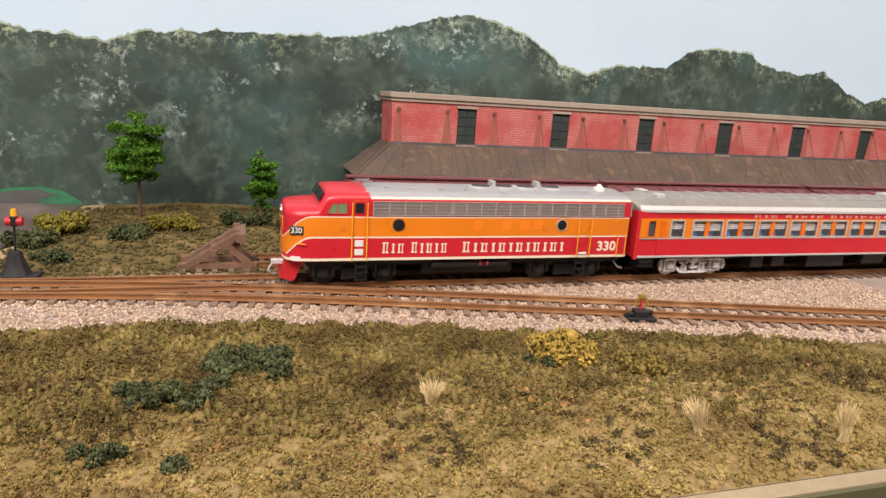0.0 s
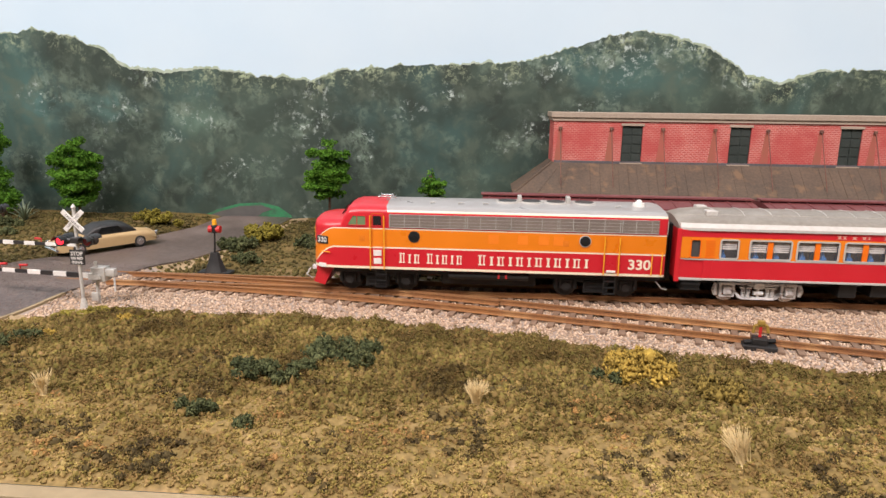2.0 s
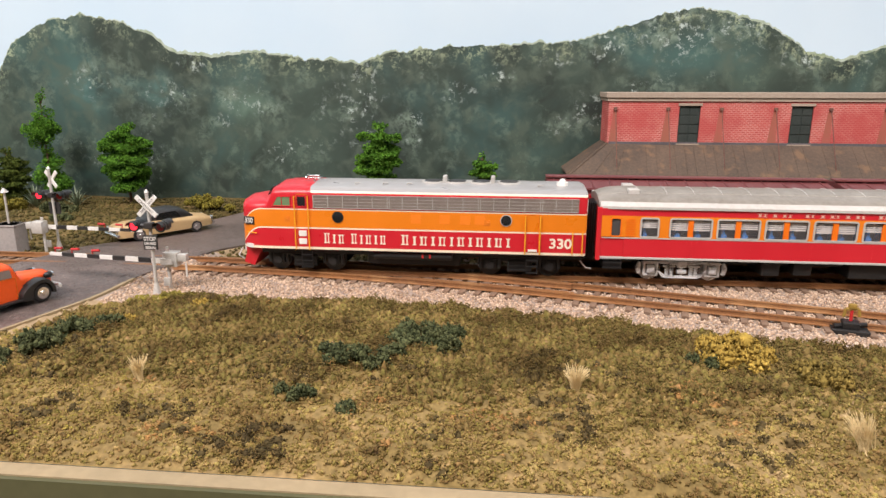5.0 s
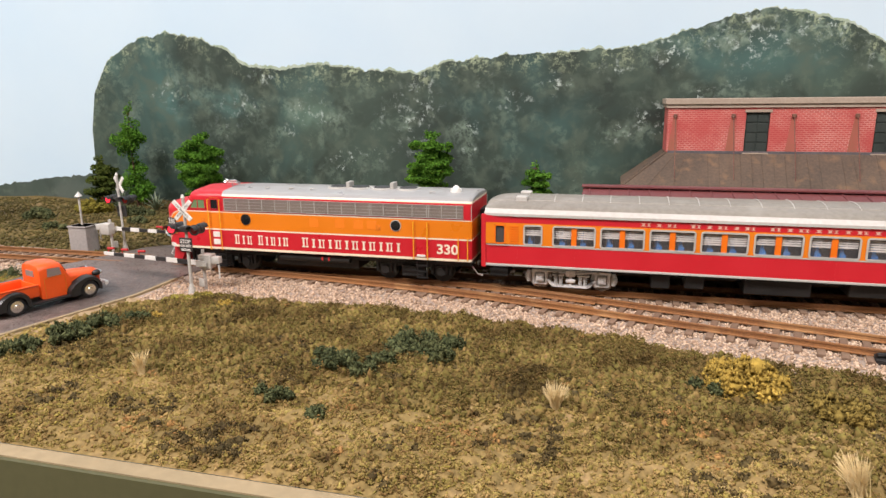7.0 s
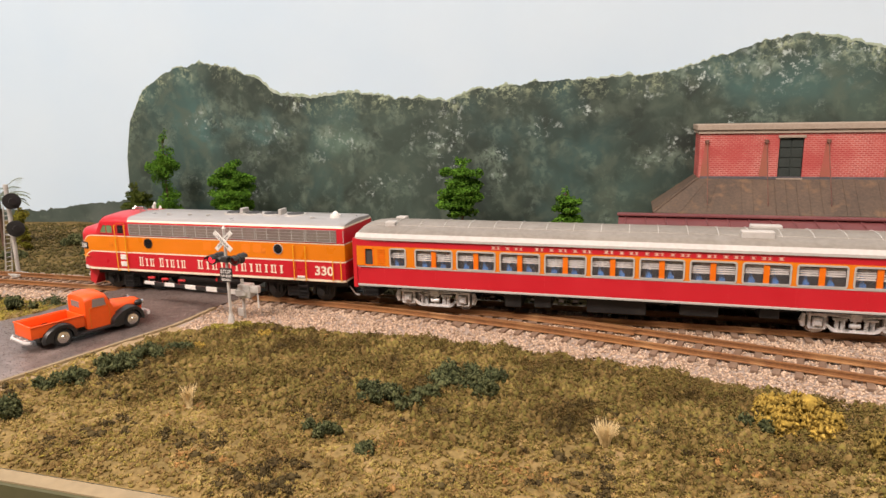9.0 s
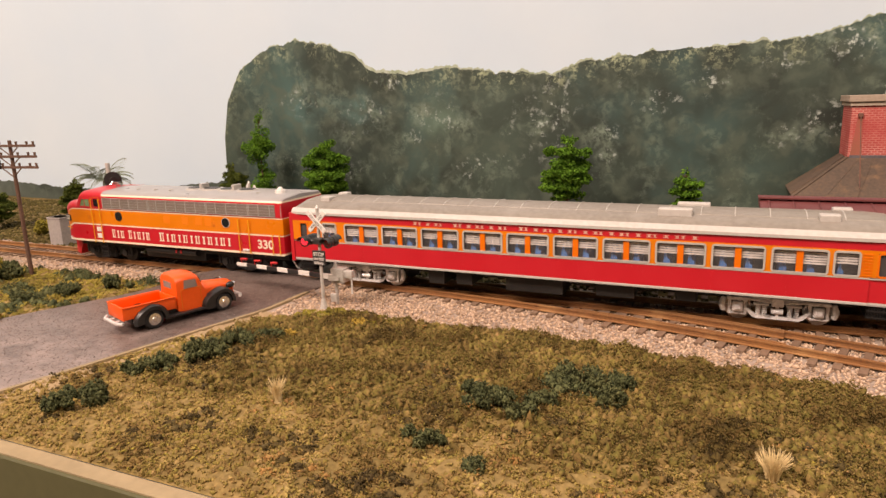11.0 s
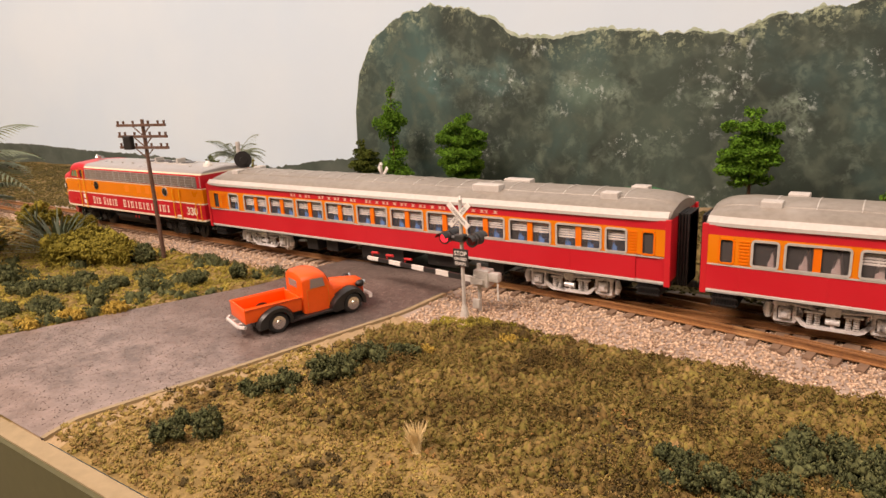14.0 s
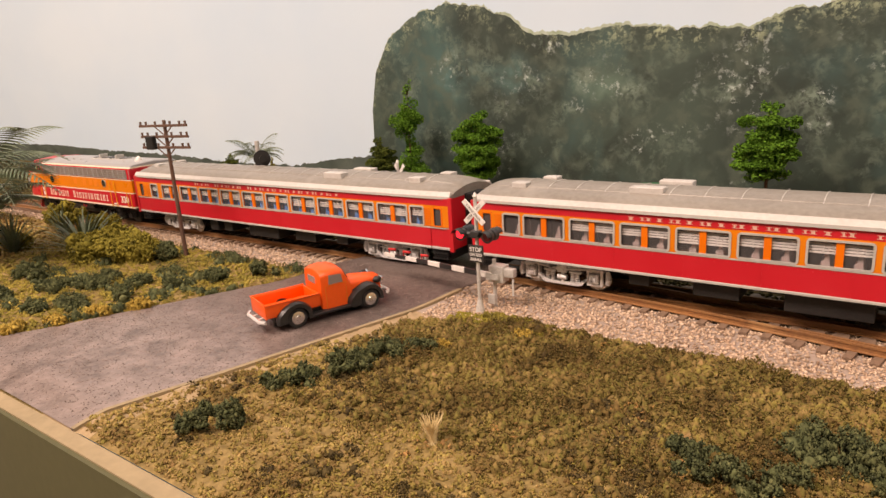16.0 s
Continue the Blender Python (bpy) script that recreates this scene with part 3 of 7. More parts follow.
def ground_z(x, y):
    n = noise.noise((x * 0.02, y * 0.02, 1.0)) * 1.1 + noise.noise((x * 0.06, y * 0.06, 2.0)) * 0.9
    z = n * smooth(117, 137, y) - 1.3 * (1 - smooth(117, 123, y))
    if y > 312:
        z += 4.5 * smooth(335, 420, y) * (0.7 + 0.6 * noise.noise((x * 0.012, y * 0.02, 5.0)))
    bed = smooth(line_at(BED_FRONT, x) - 3, line_at(BED_FRONT, x) + 16, y) * (1 - smooth(306, 322, y))
    z = z * (1 - bed) + 0.25 * bed
    rx = max(line_at(ROAD_L, y) - x, x - line_at(ROAD_R, y))
    if rx < 7:
        k = 1 - smooth(0, 7, rx)
        z = z * (1 - k) + (road_z(y) - road_drop(y) - 0.9) * k
    return z


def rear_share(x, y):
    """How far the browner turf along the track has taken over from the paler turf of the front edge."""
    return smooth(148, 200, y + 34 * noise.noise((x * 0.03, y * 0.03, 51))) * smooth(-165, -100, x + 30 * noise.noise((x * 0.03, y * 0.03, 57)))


def turf_bump(x, y):
    """Foam hummocks on the turf."""
    if y > 262 or not -430 < x < 250 or on_road(x, y, 3) or on_bed(x, y, -2):
        return 0.0
    z = 1.7 * max(0.0, noise.noise((x * 0.19, y * 0.19, 0)) + 0.2) + 1.6 * max(0.0, noise.noise((x * 0.085, y * 0.085, 9)) + 0.1) + 0.8 * noise.noise((x * 0.75, y * 0.75, 4)) - 0.3
    return z * smooth(117, 123, y)


def span(a, b, step):
    n = max(1, round((b - a) / step))
    return [a + (b - a) * i / n for i in range(n)]


def build_ground():
    xs = span(-1400, -430, 12) + span(-430, 250, 1.15) + span(250, 1000, 10) + [1000]
    ys = span(117, 262, 1.1) + span(262, 486, 4) + [486]
    nx = len(xs)
    verts, faces, kinds = [], [], []
    for y in ys:
        for x in xs:
            z = ground_z(x, y)
            z += turf_bump(x, y)
            verts.append((x * MM, y * MM, z * MM))
    for j in range(len(ys) - 1):
        for i in range(nx - 1):
            a = j * nx + i
            faces.append((a, a + 1, a + nx + 1, a + nx))
            x, y = xs[i], ys[j]
            k = 0
            if line_at(BED_FRONT, x) < y < 316:
                k = 1
            elif on_road(x, y, 11 + 8.0 * noise.noise((x * 0.06, y * 0.06, 8))) and x > line_at(ROAD_R, y) - 20:
                k = 2
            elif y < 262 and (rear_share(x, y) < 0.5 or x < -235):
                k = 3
            kinds.append(k)
    me = bpy.data.meshes.new("ground")
    me.from_pydata(verts, [], faces)
    for m in (M_TURF, M_BALLASTBED, M_SAND, M_TURFF):
        me.materials.append(m)
    me.polygons.foreach_set("material_index", kinds)
    me.polygons.foreach_set("use_smooth", [True] * len(faces))
    return tagged(new("ground", me), "olive and brown foam turf of a model layout", "ground", kind="structure")


ground = build_ground()


def build_road():
    ys = span(117, 486, 3) + [486]
    bm = bmesh.new()
    rows = []
    for y in ys:
        l, r = line_at(ROAD_L, y), line_at(ROAD_R, y)
        z = road_z(y)
        drop = road_drop(y)
        crown = [(l + (r - l) * i / 8, z + 0.6 * (1 - (i / 4 - 1) ** 2) - drop) for i in range(9)]
        rows.append([bm.verts.new((l, y, z - 2 - drop))] + [bm.verts.new((x, y, zz)) for x, zz in crown] + [bm.verts.new((r, y, z - 2 - drop))])
    for a, b in zip(rows, rows[1:]):
        for i in range(len(a) - 1):
            bm.faces.new((a[i], a[i + 1], b[i + 1], b[i]))
    ob = tagged(part("road", bm, M_ASPHALT, smooth=True), "dark grey gritty asphalt road over the crossing", "road", kind="structure")
    return ob


road = build_road()


def build_road_edge():
    bm = bmesh.new()
    prev = None
    for i in range(60):
        y = 117 + i * 2.5
        x = line_at(ROAD_R, y) + 0.6
        z = road_z(y) - road_drop(y) - 0.1
        ring = [bm.verts.new(p) for p in ((x - 0.9, y, z - 1.5), (x - 0.9, y, z + 0.35), (x + 0.9, y, z + 0.35), (x + 0.9, y, z - 1.5))]
        if prev:
            for k in range(3):
                bm.faces.new((prev[k], prev[k + 1], ring[k + 1], ring[k]))
        prev = ring
    return tagged(part("road_edge", bm, M_TAN, smooth=True), "thin tan kerb strip along the asphalt road", "kerb", kind="structure")


build_road_edge()
slab("layout_edge", M_TAN, (-1400, 1000, 111.6, 116.6, -9, -1.2), "bare tan top edge of the layout board", "trim")
slab("fascia", M_OLIVE, (-1400, 1000, 110.2, 111.5, -260, -1.6), "olive green painted fascia board of the layout", "trim")

# ---- track ----


def tie_mesh():
    bm = bmesh.new()
    box(bm, -1.35, 1.35, -15, 15, -0.6, 1.5, 0.12)
    bmesh.ops.scale(bm, vec=(MM, MM, MM), verts=bm.verts)
    me = bpy.data.meshes.new("tie")
    bm.to_mesh(me)
    bm.free()
    me.materials.append(M_TIE)
    return me


def rail_part(parent, xs, fy, name="rail"):
    """A rail along y = fy(x): foot, web and head."""
    prof = [(-1.1, 1.5), (1.1, 1.5), (1.1, 1.8), (0.3, 2.0), (0.3, 3.2), (0.62, 3.4), (0.62, 4.0), (-0.62, 4.0), (-0.62, 3.4), (-0.3, 3.2), (-0.3, 2.0), (-1.1, 1.8)]
    bm = bmesh.new()
    prev = None
    for x in xs:
        ring = [bm.verts.new((x, fy(x) + u, v)) for u, v in prof]
        if prev:
            for k in range(len(prof)):
                bm.faces.new((prev[k], prev[k - 1], ring[k - 1], ring[k]))
        else:
            bm.faces.new(ring)
        prev = ring
    bm.faces.new(prev)
    return part(name, bm, M_RUST, parent)


TIE = tie_mesh()
main_track = thing("track", "straight main track with rusty rails on dark wooden ties", "track", kind="structure")
for s in (-8.25, 8.25):
    rail_part(main_track, (-1300, 900), lambda x, s=s: TRACK_Y + s)
branch = thing("track", "diverging turnout track with rusty rails and dark wooden ties", "track", kind="structure")
BX = span(-118, 60, 8) + [60, 700]
for s in (-8.25, 8.25):
    rail_part(branch, BX, lambda x, s=s: branch_y(x) + s)
for s in (-6.4, 6.4):
    rail_part(branch, span(-20, 60, 8) + [60], lambda x, s=s: branch_y(x) + s, "guard_rail")
stub = thing("track", "short stub track ending at a wooden bumper", "track", kind="structure")
for s in (-8.25, 8.25):
    rail_part(stub, (-30, 900), lambda x, s=s: 332 + s)

# ---- scatter of loose stuff ----
ICO = bmesh.new()
bmesh.ops.create_icosphere(ICO, subdivisions=1, radius=1)
ICO_V = np.array([v.co[:] for v in ICO.verts])
ICO_F = np.array([[v.index for v in f.verts] for f in ICO.faces])
ICO.free()
OCT_V = np.array([(1, 0, 0), (-1, 0, 0), (0, 1, 0), (0, -1, 0), (0, 0, 1), (0, 0, -1)], float)
OCT_F = np.array([(0, 2, 4), (2, 1, 4), (1, 3, 4), (3, 0, 4), (2, 0, 5), (1, 2, 5), (3, 1, 5), (0, 3, 5)])
SHARD_V = np.array([(1.5, 0, 0.1), (-1.3, 0.3, 0.2), (0, 0.28, 0.85), (0.1, -0.32, 0.25)], float)
SHARD_F = np.array([(0, 1, 2), (0, 2, 3), (0, 3, 1), (1, 3, 2)])
TET_V = np.array([(1.1, 0, -0.5), (-0.6, 0.95, -0.45), (-0.6, -0.95, -0.45), (0, 0, 1.15)], float)
TET_F = np.array([(0, 1, 3), (1, 2, 3), (2, 0, 3), (1, 0, 2)])
RNG = np.random.default_rng(7)


def crumbs_mesh(name, centres, sizes, material, base=(ICO_V, ICO_F), flat=0.8, rough=0.35, scale=MM, soft=False, ragged=0.0):
    """One mesh of many small uneven lumps at the given centres (millimetres)."""
    v0, f0 = base
    c, s = np.asarray(centres, float), np.asarray(sizes, float)
    n, k = len(c), len(v0)
    ang = RNG.uniform(0, 2 * np.pi, n)
    v = v0[None] * (1 + RNG.uniform(-rough, rough, (n, k, 1))) + RNG.uniform(-ragged, ragged, (n, k, 3))
    ca, sa = np.cos(ang)[:, None], np.sin(ang)[:, None]
    w = np.stack([v[..., 0] * ca - v[..., 1] * sa, v[..., 0] * sa + v[..., 1] * ca, v[..., 2] * flat], -1)
    w = (w * s[:, None, None] + c[:, None]) * scale
    f = (f0[None] + (np.arange(n) * k)[:, None, None]).reshape(-1, 3)
    me = bpy.data.meshes.new(name)
    me.vertices.add(n * k)
    me.vertices.foreach_set("co", w.reshape(-1))
    me.loops.add(f.size)
    me.loops.foreach_set("vertex_index", f.reshape(-1).astype(np.int32))
    me.polygons.add(len(f))
    me.polygons.foreach_set("loop_start", np.arange(0, f.size, 3, dtype=np.int32))
    if soft:
        me.polygons.foreach_set("use_smooth", [True] * len(f))
    me.update()
    me.validate()
    me.materials.append(material)
    return me


def scatter(name, label, category, material, count, area, keep, size, lift=0.0, base=(ICO_V, ICO_F), flat=0.8):
    pts, ss = [], []
    x0, x1, y0, y1 = area
    tries = 0
    while len(pts) < count and tries < count * 12:
        tries += 1
        x, y = random.uniform(x0, x1), random.uniform(y0, y1)
        if keep(x, y):
            s = random.uniform(*size)
            pts.append((x, y, ground_z(x, y) + turf_bump(x, y) + lift + 0.15 * s))
            ss.append(s)
    return tagged(new(name, crumbs_mesh(name, pts, ss, material, base, flat)), label, category, kind="stuff")


def grass_here(x, y):
    gap = x - line_at(ROAD_R, y)
    if 0 < gap < (5 + 13 * noise.noise((x * 0.05, y * 0.05, 3))) * smooth(118, 150, y):
        return False
    return not on_road(x, y, 2) and not on_bed(x, y, -2 + 5 * noise.noise((x * 0.07, y * 0.07, 6)))


def dense(x, y):
    return grass_here(x, y) and noise.noise((x * 0.045, y * 0.045, 11)) > -0.28 - 0.002 * (y - 115) * 0.5


def ballast_here(x, y):
    return on_bed(x, y, 5 * noise.noise((x * 0.05, y * 0.05, 2)) - 2) and not on_road(x, y, -1)


scatter("foam_turf", "crumbly olive and brown foam turf", "grass", M_FOAM, 9000, (-420, 230, 118, 268), dense, (0.25, 0.6), 0.1, (OCT_V, OCT_F), 0.9)


def clump_turf(label, material, count, area, keep, radius, seed, crumb=(0.2, 0.42), tall=1.0):
    """Foam torn into small clumps, each a dome of crumbs."""
    rng = np.random.default_rng(seed)
    pts, ss, cores, cs = [], [], [], []
    tries, made = 0, 0
    x0, x1, y0, y1 = area
    while made < count and tries < count * 14:
        tries += 1
        x, y = random.uniform(x0, x1), random.uniform(y0, y1)
        if not keep(x, y):
            continue
        made += 1
        high = tall * (0.6 + 0.8 * max(0.0, noise.noise((x * 0.06, y * 0.06, 17)) + 0.35))
        r = random.uniform(*radius) * (0.8 + 0.3 * high)
        n = int(5 + 6.5 * r * r)
        z0 = ground_z(x, y) + 0.75 * turf_bump(x, y)
        cores.append((x, y, z0 + 0.1 * r * high))
        cs.append(0.72 * r)
        d = rng.normal(size=(n, 3))
        d /= np.linalg.norm(d, axis=1)[:, None]
        d *= rng.uniform(0.7, 1.15, (n, 1)) * r
        d[:, 0] = d[:, 0] * 1.2 + x
        d[:, 1] += y
        d[:, 2] = np.abs(d[:, 2]) * high + z0
        pts.append(d)
        ss.append(rng.uniform(*crumb, n))
    me = crumbs_mesh("foam_turf", np.concatenate(pts), np.concatenate(ss), material, (TET_V, TET_F), 1.05, 0.4, ragged=0.6)
    inner = crumbs_mesh("foam_turf", cores, cs, material, (ICO_V, ICO_F), tall, 0.4, ragged=0.3)
    bm = bmesh.new()
    bm.from_mesh(me)
    bm.from_mesh(inner)
    bm.to_mesh(me)
    bm.free()
    return tagged(new("foam_turf", me), label, "grass", kind="stuff")


clump_turf("crumbly yellow-olive foam turf along the front edge", M_FOAM, 9500, (-250, 235, 118, 268), lambda x, y: grass_here(x, y) and random.random() > rear_share(x, y), (0.45, 1.25), 5)
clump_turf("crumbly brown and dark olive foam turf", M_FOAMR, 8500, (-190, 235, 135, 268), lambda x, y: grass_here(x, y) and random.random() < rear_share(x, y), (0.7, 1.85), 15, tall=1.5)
clump_turf("yellow-green foam turf beside the road", M_FOAMG, 3200, (-430, -235, 118, 262), grass_here, (0.6, 1.5), 6)
clump_turf("dark brown foam clumps among the turf", M_FOAMDK, 900, (-250, 235, 120, 262), lambda x, y: grass_here(x, y) and noise.noise((x * 0.035, y * 0.035, 41)) > 0.05, (1.0, 2.0), 8)
clump_turf("orange foam clumps among the turf", M_FOAMO, 110, (-200, 200, 125, 245), lambda x, y: grass_here(x, y) and noise.noise((x * 0.05, y * 0.05, 33)) > 0.26, (0.6, 1.4), 9, tall=1.3)
clump_turf("yellow-green foam mat round the signal's foot", M_FOAMB, 420, (-142, -84, 228, 254), lambda x, y: ((x + 115) / 24) ** 2 + ((y - 241) / 10) ** 2 < 1 + 0.9 * noise.noise((x * 0.15, y * 0.15, 3)), (0.7, 1.5), 10)
clump_turf("dark olive foam tufts beside the road", M_FOAMD, 800, (-420, -215, 122, 262), lambda x, y: grass_here(x, y) and noise.noise((x * 0.045, y * 0.06, 71)) > 0.12, (1.0, 2.3), 11, tall=1.5)
scatter("foam_turf", "light yellow-green turf patches", "grass", M_FOAMG, 6000, (-420, 230, 117, 262), lambda x, y: grass_here(x, y) and (noise.noise((x * 0.025, y * 0.025, 21)) > 0.1 or x < -230), (0.3, 0.75), 0.25, (SHARD_V, SHARD_F), 1.1)
scatter("foam_turf", "orange foam crumbs among the turf", "grass", M_FOAMO, 500, (-240, 200, 125, 245), lambda x, y: grass_here(x, y) and noise.noise((x * 0.05, y * 0.05, 33)) > 0.3, (0.4, 0.9), 1.2, (SHARD_V, SHARD_F))
scatter("foam_turf", "olive turf behind the track", "grass", M_FOAMBACK, 22000, (-1100, 80, 313, 474), lambda x, y: not on_road(x, y, 2), (0.5, 1.5), 0.4, (OCT_V, OCT_F))
scatter("foam_turf", "rough olive turf beside the far track", "grass", M_FOAM, 9000, (-900, -415, 117, 268), grass_here, (0.6, 1.8), 0.4, (OCT_V, OCT_F))
scatter("foam_turf", "light yellow-green turf beside the road", "grass", M_FOAMG, 10000, (-460, -235, 118, 262), grass_here, (0.3, 0.8), 0.2, (SHARD_V, SHARD_F), 1.1)


def build_grit():
    pts, ss = [], []
    while len(pts) < 12000:
        y = random.uniform(118, 320)
        x = random.uniform(line_at(ROAD_L, y), line_at(ROAD_R, y))
        u = (x - line_at(ROAD_L, y)) / (line_at(ROAD_R, y) - line_at(ROAD_L, y))
        pts.append((x, y, road_z(y) + 0.6 * (1 - (2 * u - 1) ** 2) - road_drop(y)))
        ss.append(random.uniform(0.12, 0.34))
    me = crumbs_mesh("road_grit", pts, ss, M_GRIT, (OCT_V, OCT_F), 0.7)
    return tagged(new("road_grit", me), "loose grit on the asphalt road", "gravel", kind="stuff")


M_GRIT = varied("asphalt_grit", [(0.085, 0.066, 0.058), (0.19, 0.147, 0.13), (0.33, 0.258, 0.23)], 0.6, spread=0.8)
build_grit()
scatter("ballast", "pinkish grey stone ballast", "gravel", M_BALLAST, 38000, (-150, 330, 170, 312), ballast_here, (0.35, 0.8), 0.15, (OCT_V, OCT_F), 0.8)
scatter("ballast", "pinkish grey stone ballast", "gravel", M_BALLAST, 10000, (-700, -225, 258, 312), ballast_here, (0.4, 0.9), 0.15, (OCT_V, OCT_F), 0.8)

# ---- the train: lengths over the rail, x along the train ----


def loft(bm, sections):
    """Joins rings of equal length, and closes both ends."""
    rings = [[bm.verts.new(p) for p in ring] for ring in sections]
    for a, b in zip(rings, rings[1:]):
        for i in range(len(a)):
            bm.faces.new((a[i], a[i - 1], b[i - 1], b[i]))
    bm.faces.new(rings[0])
    bm.faces.new(list(reversed(rings[-1])))
    return rings


def hull_ring(x, w, z0, z1, r, crown, lean=0.0):
    """A ring with upright sides, shoulders of radius r and a crowned top."""
    half = [(w, z0), (w, z0 + 0.33 * (z1 - r - z0)), (w, z0 + 0.66 * (z1 - r - z0)), (w, z1 - r)]
    for i in range(1, 6):
        a = math.pi / 2 * i / 6
        half.append((w - r * (1 - math.cos(a)) * 1.35, z1 - r + r * math.sin(a) * 0.97))
    half.append((max(w - 1.9 * r, 0.25 * w), z1))
    half.append((0.12 * w, z1 + crown))
    pts = [(x + lean * (z - z0), -y, z) for y, z in half] + [(x + lean * (z - z0), y, z) for y, z in reversed(half)]
    return pts


def ring_frame(bm, x0, x1, z0, z1, y, t, d, r=0.9, seg=3):
    """A rounded window frame standing on the plane y, facing -y."""
    def loop(g):
        pts = []
        rr = max(r - g, 0.15)
        for cx, cz, a0 in ((x1 - g - rr, z1 - g - rr, 0), (x0 + g + rr, z1 - g - rr, 90), (x0 + g + rr, z0 + g + rr, 180), (x1 - g - rr, z0 + g + rr, 270)):
            for i in range(seg + 1):
                a = radians(a0 + 90 * i / seg)
                pts.append((cx + rr * math.cos(a), cz + rr * math.sin(a)))
        return pts
    rings = [[bm.verts.new((u, yy, v)) for u, v in loop(g)] for g, yy in ((0, y), (0, y - d), (t, y - d), (t, y))]
    for a, b in zip(rings, rings[1:]):
        for i in range(len(a)):
            bm.faces.new((a[i - 1], a[i], b[i], b[i - 1]))


TURNING = []


def wheelset(parent, x, r, sign, bright=False):
    """Two flanged wheels on an axle, centred on it so that they can roll."""
    bm = bmesh.new()
    for s in (-1, 1):
        rod(bm, (0, s * 7.4, 0), (0, s * 9.75, 0), r, n=24)
        rod(bm, (0, s * 9.75, 0), (0, s * 10.0, 0), r, 0.95 * r, 24)
        for k in range(5):
            a = 2 * math.pi * k / 5
            rod(bm, (0.55 * r * math.cos(a), s * 9.9, 0.55 * r * math.sin(a)), (0.55 * r * math.cos(a), s * 10.3, 0.55 * r * math.sin(a)), 0.13 * r, n=6)
    rod(bm, (0, -11, 0), (0, 11, 0), 0.2 * r, n=8)
    ob = part("wheelset", bm, M_DARK, parent, "bright-rimmed wheels on an axle" if bright else "")
    if bright:
        ob.data.materials.append(M_WHEEL)
        for p in ob.data.polygons:
            if abs(p.center.y) > 9.76 * MM and abs(p.center.y) < 10.05 * MM:
                p.material_index = 1
    ob.location = (x * MM, 0, r * MM)
    TURNING.append((ob, x, r, sign))
    return ob


LOCO_C = 96.5
loco = thing("diesel_locomotive", "red, orange and silver streamlined model diesel locomotive on the main track", "locomotive", at(LOCO_C, TRACK_Y, RAIL_Z))


